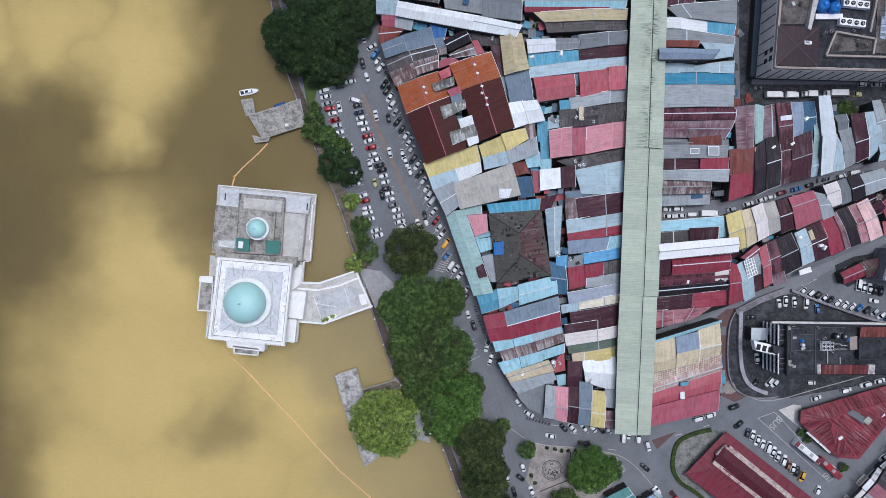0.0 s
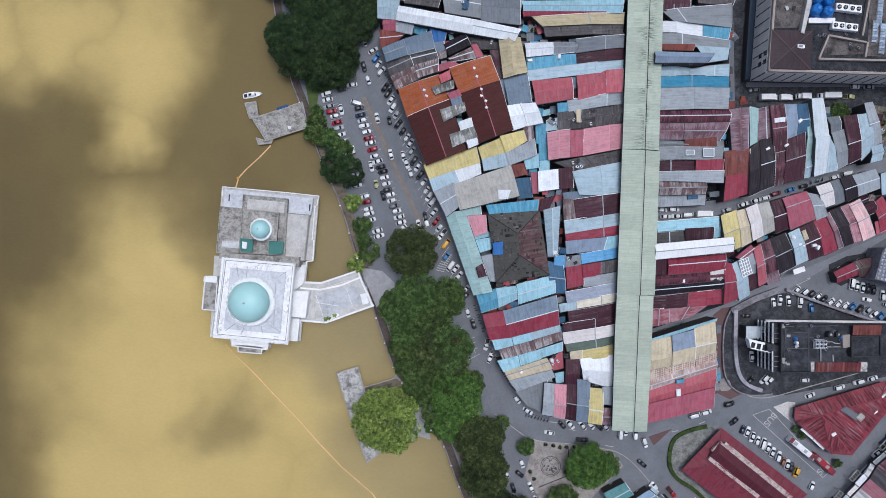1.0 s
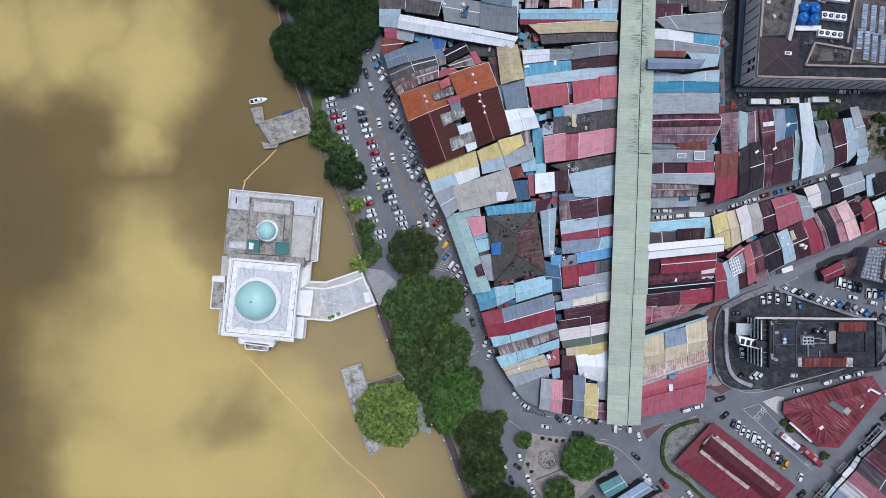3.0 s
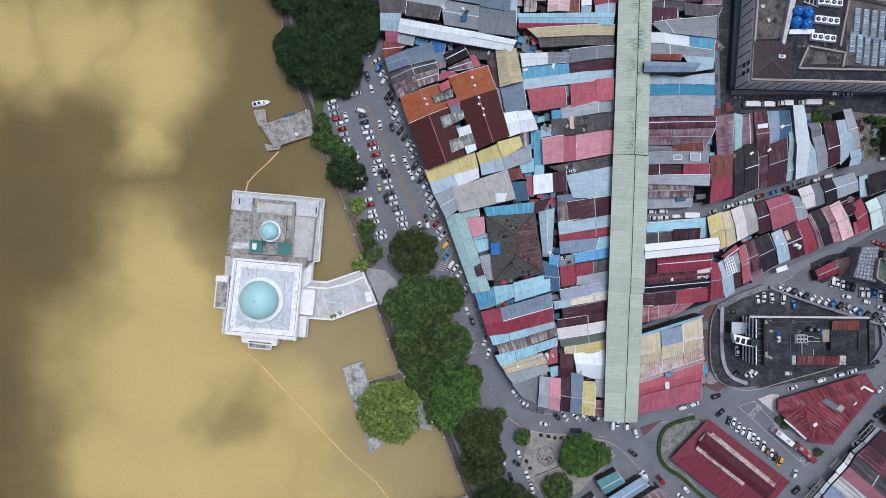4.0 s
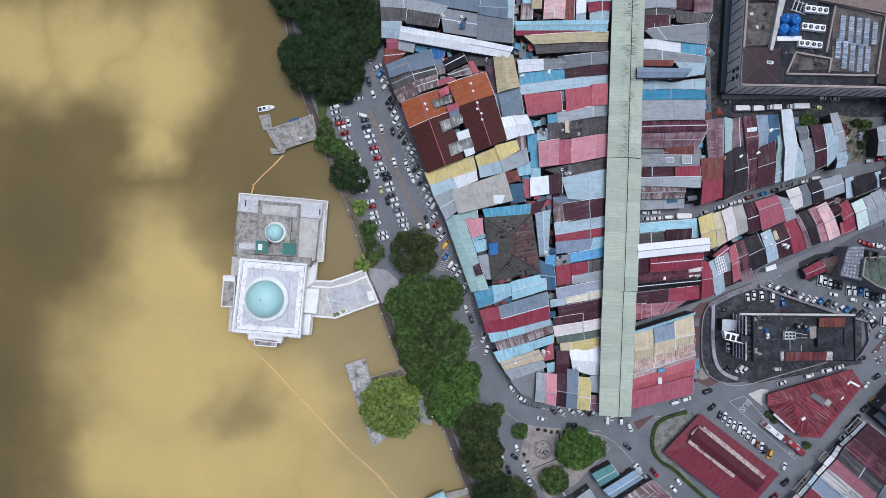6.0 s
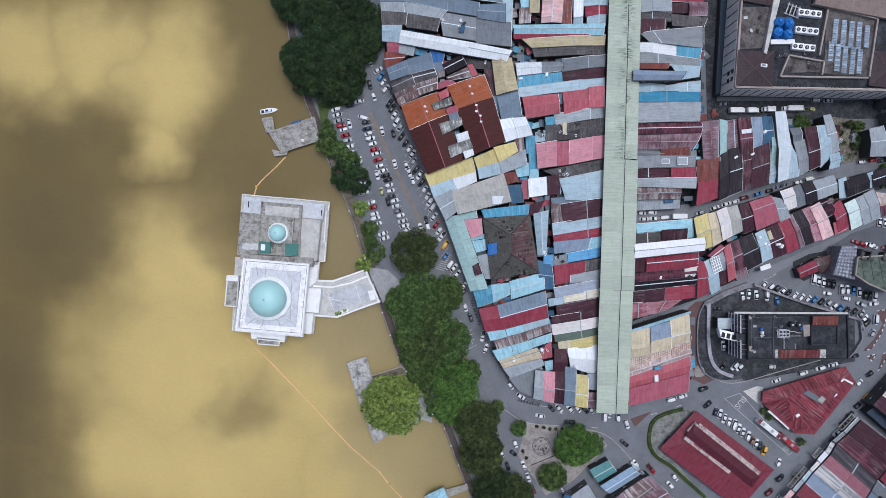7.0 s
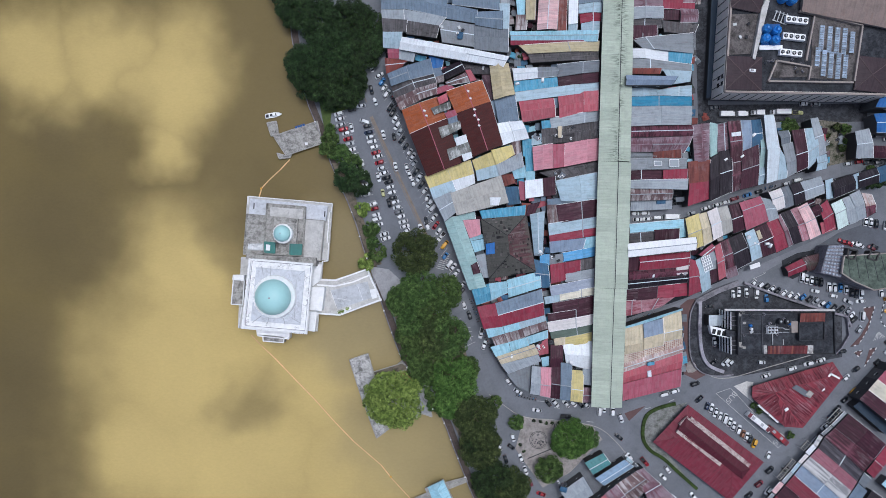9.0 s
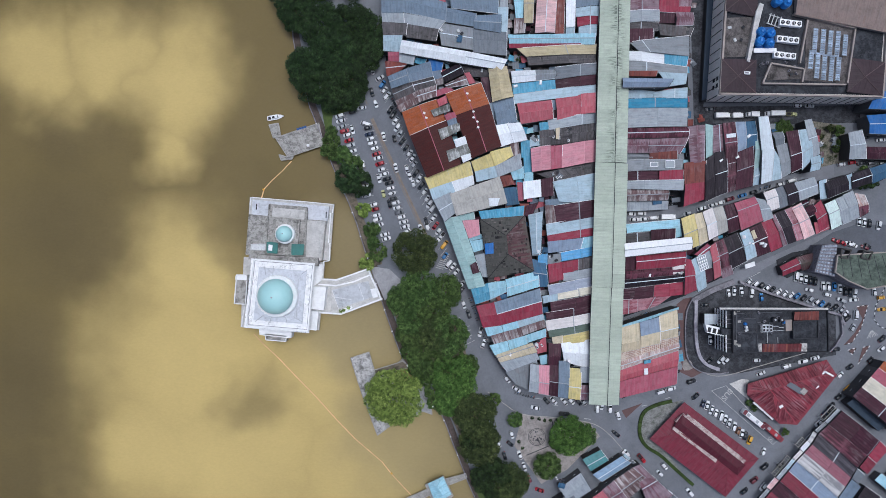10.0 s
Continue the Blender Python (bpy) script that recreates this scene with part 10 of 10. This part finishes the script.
tree("large", "mid", -10.6, -53.5, 0.75)
tree("large", "mid", -14.7, -46.4, 0.59)
tree("small", "mid", 142.1, -72.8, 0.37)
tree("small", "mid", 144.5, -75.2, 0.37)
tree("small", "mid", 158.5, -86.5, 0.43)
tree("small", "olive", 181.0, 54.7, 0.58)
tree("small", "olive", 183.5, 45.0, 0.58)
tree("small", "olive", 177.0, 50.8, 0.43)
tree("small", "olive", 184.2, 41.6, 0.43)
tree("slim", "mid", 52.4, 88.6, 0.79)
tree("slim", "olive", 35.9, 88.1, 0.54)
tree("small", "dark", 114.6, 73.7, 0.43)
tree("small", "dark", 199.0, 30.3, 1.16)
tree("small", "dark", 195.0, 29.3, 1.01)
tree("mid", "mid", 158.6, 54.4, 0.98)
tree("mid", "mid", 151.7, 55.1, 0.41)
tree("mid", "mid", 161.5, 55.1, 0.47)
tree("small", "mid", 196.4, 35.0, 0.72)
tree("small", "mid", 184.9, 53.3, 0.58)
tree("small", "mid", 185.3, 48.1, 0.51)
tree("large", "mid", -55.6, 123.9, 0.93)
tree("large", "mid", -40.3, 121.2, 0.70)
tree("large", "dark", -65.5, 109.5, 0.85)
tree("large", "dark", -70.5, 119.5, 0.72)
tree("large", "dark", -64.6, 120.1, 0.84)

tree("small", "olive", 21.0, -11.4, 0.34, "overgrown weeds in the yard behind the tiled roof")
tree("small", "mid", 24.3, -11.2, 0.3, "overgrown weeds in the yard behind the tiled roof")
tree("small", "olive", 27.7, -10.7, 0.36, "overgrown weeds in the yard behind the tiled roof")
tree("small", "olive", 31.2, -10.5, 0.3, "overgrown weeds in the yard behind the tiled roof")
tree("small", "mid", 34.8, -10.0, 0.32, "overgrown weeds in the yard behind the tiled roof")
tree("small", "mid", 111.8, -19.4, 0.62, "small green bush at the corner of the ramp")
tree("small", "olive", 113.4, -21.6, 0.4, "small green bush at the corner of the ramp")

# ---- vehicles ----
vehicle("suv", "white", -47.0, 62.8, 195)
vehicle("sedan", "white", -46.6, 60.4, 194)
vehicle("sedan", "silver", -46.1, 57.7, 196)
vehicle("suv", "red", -44.9, 55.7, 14)
vehicle("hatch", "white", -43.7, 53.8, 192)
vehicle("sedan", "red", -42.9, 51.3, 195)
vehicle("suv", "silver", -42.2, 48.9, 16)
vehicle("sedan", "white", -41.5, 46.2, 17)
vehicle("hatch", "white", -40.8, 43.5, 16)
vehicle("hatch", "white", -39.3, 38.7, 17)
vehicle("hatch", "black", -33.9, 57.1, 12)
vehicle("sedan", "navy", -33.4, 54.2, 193)
vehicle("hatch", "white", -32.7, 52.0, 195)
vehicle("suv", "white", -32.0, 49.8, 12)
vehicle("hatch", "white", -31.0, 47.4, 17)
vehicle("sedan", "red", -30.1, 44.9, 18)
vehicle("sedan", "white", -29.3, 43.0, 194)
vehicle("suv", "red", -28.6, 40.3, 196)
vehicle("hatch", "white", -27.7, 37.6, 196)
vehicle("sedan", "white", -26.5, 35.4, 198)
vehicle("sedan", "black", -25.3, 33.2, 195)
vehicle("sedan", "black", -24.3, 31.3, 196)
vehicle("hatch", "white", -23.8, 28.9, 15)
vehicle("hatch", "white", -23.1, 26.4, 17)
vehicle("hatch", "black", -22.4, 24.0, 12)
vehicle("hatch", "white", -21.4, 22.0, 17)
vehicle("hatch", "white", -20.7, 19.6, 194)
vehicle("suv", "grey", -19.7, 17.4, 17)
vehicle("hatch", "white", -18.8, 15.4, 14)
vehicle("sedan", "white", -17.8, 13.0, 194)
vehicle("sedan", "white", -17.1, 10.8, 14)
vehicle("sedan", "white", -16.6, 8.4, 223)
vehicle("sedan", "white", -41.2, 56.4, 283)
vehicle("sedan", "white", -29.1, 33.5, 285)
vehicle("hatch", "olive", -27.0, 26.2, 103)
vehicle("sedan", "black", -24.3, 21.6, 104)
vehicle("hatch", "white", -36.4, 40.1, 106)
vehicle("sedan", "white", -35.0, 25.7, 16)
vehicle("suv", "grey", -34.0, 27.4, 18)
vehicle("hatch", "white", -31.4, 21.3, 196)
vehicle("hatch", "red", -30.9, 19.1, 194)
vehicle("hatch", "white", -30.4, 16.2, 14)
vehicle("suv", "white", -30.0, 14.3, 17)
vehicle("hatch", "white", -29.0, 11.8, 17)
vehicle("sedan", "white", -26.6, 7.4, 196)
vehicle("sedan", "white", -25.9, 5.3, 18)
vehicle("sedan", "white", -36.0, 29.9, 13)
vehicle("sedan", "white", -37.4, 34.8, 195)
vehicle("van", "white", -35.1, 59.1, 162)
vehicle("sedan", "white", -36.8, 66.4, 189)
vehicle("hatch", "black", -40.9, 64.7, 11)
vehicle("hatch", "white", -30.2, 68.3, 288)
vehicle("sedan", "white", -26.6, 53.0, 102)
vehicle("hatch", "white", -13.1, 30.8, 104)
vehicle("sedan", "white", -16.0, 37.6, 282)
vehicle("hatch", "black", -7.3, 13.4, 103)
vehicle("suv", "white", -6.8, 11.0, 107)
vehicle("sedan", "white", -9.8, 9.8, 106)
vehicle("sedan", "white", -21.1, 38.3, 103)
vehicle("sedan", "white", -14.8, 34.7, 287)
vehicle("suv", "blue", -27.0, 77.3, 55)
vehicle("hatch", "white", -26.0, 74.6, 56)
vehicle("suv", "white", -24.8, 71.9, 53)
vehicle("sedan", "black", -23.4, 65.4, 57)
vehicle("suv", "black", -22.2, 63.2, 57)
vehicle("sedan", "white", -21.0, 60.2, 234)
vehicle("hatch", "silver", -20.5, 57.1, 234)
vehicle("sedan", "black", -18.1, 50.6, 52)
vehicle("hatch", "black", -16.4, 47.5, 234)
vehicle("hatch", "white", -14.6, 45.0, 56)
vehicle("sedan", "white", -13.2, 42.8, 58)
vehicle("hatch", "silver", -12.5, 39.7, 53)
vehicle("suv", "black", -11.9, 35.6, 236)
vehicle("sedan", "white", -10.1, 33.4, 237)
vehicle("suv", "black", -9.4, 29.8, 232)
vehicle("hatch", "white", -7.8, 27.1, 53)
vehicle("hatch", "white", -6.7, 23.8, 57)
vehicle("suv", "white", -5.6, 21.3, 234)
vehicle("van", "white", -4.5, 18.8, 231)
vehicle("sedan", "white", -3.8, 14.8, 51)
vehicle("sedan", "red", -2.9, 11.2, 52)
vehicle("hatch", "white", -1.6, 8.5, 229)
vehicle("pickup", "white", -0.4, 6.0, 231)
vehicle("van", "yellow", 1.1, 2.2, 52)
vehicle("hatch", "blue", 1.3, -2.9, 52)
vehicle("van", "white", 2.9, -6.9, 233)
vehicle("sedan", "white", 4.9, -8.1, 51)
vehicle("sedan", "white", 6.3, -10.8, 48)
vehicle("hatch", "white", -28.7, 96.1, 209)
vehicle("hatch", "white", -27.8, 93.7, 30)
vehicle("suv", "white", -28.5, 90.3, 30)
vehicle("sedan", "white", -28.2, 80.2, 32)
vehicle("hatch", "white", 9.2, -16.1, 53)
vehicle("suv", "black", 8.5, -19.5, 233)
vehicle("hatch", "silver", -18.8, 54.4, 238)
vehicle("suv", "white", -20.2, 57.1, 234)
vehicle("sedan", "white", -31.8, 84.0, 108)
vehicle("suv", "black", -32.0, 73.7, 283)
vehicle("hatch", "black", -21.7, 52.0, 102)
vehicle("hatch", "white", 9.9, -25.8, 284)
vehicle("suv", "black", 12.1, -30.2, 108)
vehicle("pickup", "white", 17.5, -38.5, 255)
vehicle("sedan", "white", 18.8, -44.1, 70)
vehicle("hatch", "white", 29.8, -60.9, -55)
vehicle("sedan", "white", 34.1, -65.4, -32)
vehicle("sedan", "white", 42.8, -74.2, 169)
vehicle("pickup", "black", 56.2, -77.1, -2)
vehicle("suv", "white", 81.3, -78.2, -71)
vehicle("sedan", "black", 80.2, -86.7, 140)
vehicle("hatch", "white", 85.1, -95.7, 127)
vehicle("hatch", "black", 47.9, -71.0, 131)
vehicle("sedan", "white", 51.3, -71.0, -49)
vehicle("sedan", "white", 56.2, -71.3, 130)
vehicle("hatch", "white", 59.6, -71.3, -49)
vehicle("hatch", "black", 63.0, -71.9, -49)
vehicle("sedan", "white", 65.2, -71.5, 131)
vehicle("van", "white", 71.5, -74.4, 86)
vehicle("hatch", "white", 73.7, -73.7, 269)
vehicle("suv", "white", 77.5, -74.8, 87)
vehicle("hatch", "white", 88.7, 15.7, -3)
vehicle("suv", "white", 93.2, 15.9, 0)
vehicle("sedan", "white", 89.8, 13.0, -0)
vehicle("sedan", "white", 94.3, 13.2, 182)
vehicle("van", "white", 99.0, 13.7, 3)
vehicle("hatch", "silver", 114.5, 15.7, 196)
vehicle("sedan", "white", 121.2, 17.9, 15)
vehicle("sedan", "white", 126.4, 19.5, 16)
vehicle("hatch", "white", 130.4, 20.6, 13)
vehicle("suv", "maroon", 134.4, 22.2, 16)
vehicle("sedan", "blue", 140.3, 23.8, 17)
vehicle("hatch", "black", 145.6, 25.3, 16)
vehicle("hatch", "white", 158.2, 28.9, 16)
vehicle("van", "white", 163.3, 30.5, 14)
vehicle("sedan", "black", 107.1, 22.0, 267)
vehicle("hatch", "white", 133.3, -21.7, 92)
vehicle("sedan", "white", 136.0, -20.8, 268)
vehicle("sedan", "white", 139.4, -21.1, 92)
vehicle("suv", "white", 144.1, -21.7, 268)
vehicle("hatch", "blue", 148.6, -23.8, 92)
vehicle("sedan", "white", 124.6, -43.5, 93)
vehicle("sedan", "grey", 125.7, 64.1, 183)
vehicle("hatch", "white", 166.5, 65.4, 0)
vehicle("sedan", "silver", 172.1, 65.2, 0)
vehicle("hatch", "black", 122.3, -27.1, 181)
vehicle("hatch", "white", 146.1, -53.1, -3)
vehicle("pickup", "olive", 163.8, 61.4, -2)
vehicle("sedan", "white", 142.5, -16.8, 223)
vehicle("suv", "white", 145.4, -17.9, 220)
vehicle("suv", "black", 148.3, -18.6, 218)
vehicle("sedan", "white", 151.0, -19.5, 220)
vehicle("sedan", "black", 153.7, -20.4, 41)
vehicle("hatch", "white", 156.6, -21.3, 37)
vehicle("hatch", "white", 159.5, -22.2, 41)
vehicle("hatch", "white", 162.4, -22.9, 39)
vehicle("hatch", "blue", 165.4, -23.3, 39)
vehicle("hatch", "black", 168.5, -24.2, 43)
vehicle("hatch", "silver", 171.2, -25.1, 223)
vehicle("hatch", "white", 173.9, -26.4, 220)
vehicle("hatch", "black", 124.1, -53.1, 45)
vehicle("suv", "white", 129.5, -52.7, 228)
vehicle("hatch", "white", 131.7, -53.3, 226)
vehicle("sedan", "white", 148.1, -59.2, 18)
vehicle("suv", "white", 160.0, -56.0, 13)
vehicle("suv", "white", 167.6, -53.8, 196)
vehicle("sedan", "white", 173.4, -52.4, 16)
vehicle("suv", "black", 115.6, -62.7, 17)
vehicle("suv", "white", 106.2, -65.9, 13)
vehicle("van", "white", 101.5, -67.2, 16)
vehicle("hatch", "navy", 121.0, -73.0, 68)
vehicle("sedan", "white", 122.8, -73.9, 68)
vehicle("sedan", "white", 124.8, -76.0, 250)
vehicle("hatch", "white", 126.8, -77.5, 66)
vehicle("van", "white", 129.1, -78.6, 71)
vehicle("sedan", "white", 131.1, -80.4, 66)
vehicle("sedan", "white", 132.9, -82.2, 67)
vehicle("suv", "white", 135.3, -83.8, 70)
vehicle("hatch", "brown", 137.3, -85.8, 65)
vehicle("sedan", "white", 138.9, -87.2, 71)
vehicle("sedan", "black", 140.5, -88.3, 68)
vehicle("suv", "yellow", 142.5, -90.3, 248)
vehicle("hatch", "white", 148.8, -95.7, 65)
vehicle("sedan", "black", 117.4, -69.7, 222)
vehicle("van", "white", 164.9, -14.3, 262)
vehicle("sedan", "white", 167.1, -15.0, 82)
vehicle("sedan", "white", 169.4, -15.7, 80)
vehicle("sedan", "black", 171.6, -16.1, 82)
vehicle("sedan", "black", 173.9, -16.6, 81)
vehicle("hatch", "white", 171.0, -20.6, 170)
vehicle("suv", "white", 177.4, -18.9, 87)
vehicle("suv", "white", 179.8, -19.0, 84)
vehicle("sedan", "blue", 182.7, -19.2, 267)
vehicle("sedan", "white", 185.3, -20.1, 87)
vehicle("sedan", "black", 187.9, -21.4, 88)
vehicle("sedan", "black", 190.0, -22.0, 265)
vehicle("suv", "white", 192.1, -22.2, 267)
vehicle("hatch", "white", 179.5, -22.9, -14)
vehicle("suv", "silver", 186.0, -25.6, 153)
vehicle("sedan", "white", 191.8, -25.4, 185)
vehicle("hatch", "blue", 176.8, -27.1, 41)
vehicle("hatch", "black", 179.7, -28.2, 42)
vehicle("sedan", "black", 182.8, -29.0, 220)
vehicle("sedan", "silver", 186.0, -29.8, 40)
vehicle("sedan", "white", 187.5, -31.9, 42)
vehicle("suv", "black", 188.6, -33.8, 38)
vehicle("van", "white", 192.5, -32.5, 266)
vehicle("hatch", "silver", 191.1, -38.3, 57)
vehicle("hatch", "white", 201.3, -21.8, 90)
vehicle("sedan", "black", 183.1, -48.5, 6)
vehicle("hatch", "yellow", 204.4, -24.5, 5)
vehicle("sedan", "yellow", 204.9, -30.0, 184)
vehicle("hatch", "white", 204.2, -48.4, 222)
vehicle("hatch", "black", 199.4, -53.6, 42)
vehicle("hatch", "white", 184.9, -60.3, 39)
vehicle("sedan", "yellow", 188.5, -66.7, 42)
vehicle("hatch", "black", 184.2, -70.6, 39)
vehicle("sedan", "black", 180.8, -74.8, 40)
vehicle("sedan", "navy", 178.1, -77.9, 41)
vehicle("sedan", "white", 174.9, -82.6, 218)
vehicle("hatch", "black", 189.6, -56.7, 218)
vehicle("sedan", "black", 204.8, -43.7, 40)
vehicle("hatch", "white", 186.7, 37.8, 6)
vehicle("hatch", "red", 191.7, 38.6, 10)
vehicle("sedan", "black", 196.1, 38.3, 8)
vehicle("suv", "grey", 200.6, 38.2, 7)
vehicle("hatch", "white", 205.6, 37.9, 6)
vehicle("sedan", "black", 197.8, 50.3, 9)
vehicle("sedan", "white", 205.2, 49.0, 5)
vehicle("sedan", "white", 194.5, 11.2, 84)
vehicle("sedan", "white", 196.9, 10.6, 80)
vehicle("sedan", "black", 199.5, 10.1, 82)
vehicle("suv", "white", 203.7, 9.2, 259)
vehicle("sedan", "red", 183.9, 2.1, 152)
vehicle("sedan", "red", 186.8, 1.2, -29)
vehicle("hatch", "white", 189.7, 0.7, 152)
vehicle("sedan", "white", 191.8, 0.4, -32)
vehicle("hatch", "maroon", 197.1, -1.0, 151)
vehicle("hatch", "black", 198.6, -0.5, -30)
vehicle("suv", "black", 149.4, -102.6, 38)
vehicle("hatch", "black", 156.8, -101.9, 37)
vehicle("suv", "maroon", 144.4, -108.9, 35)
vehicle("sedan", "black", 139.8, -114.1, 36)
vehicle("suv", "white", 148.5, -112.1, 232)
vehicle("pickup", "red", 92.1, -98.3, -50)
vehicle("hatch", "white", 84.0, -95.9, -47)
vehicle("hatch", "white", 102.6, -102.1, -50)
vehicle("hatch", "white", 100.4, -105.3, 134)
vehicle("sedan", "white", 97.3, -107.6, -40)
vehicle("suv", "white", 114.3, -114.3, 129)
vehicle("sedan", "white", 25.3, -90.5, 111)
vehicle("hatch", "white", 31.7, -86.7, -73)
vehicle("hatch", "black", 30.8, -90.9, -38)
vehicle("sedan", "white", 35.3, -96.2, 112)
vehicle("sedan", "white", 37.3, -101.7, -71)
vehicle("sedan", "black", 28.2, -96.6, -72)
vehicle("hatch", "maroon", 39.6, -107.3, 112)
vehicle("sedan", "red", 44.3, -112.6, 161)
vehicle("van", "silver", 170.1, -89.4, 228)
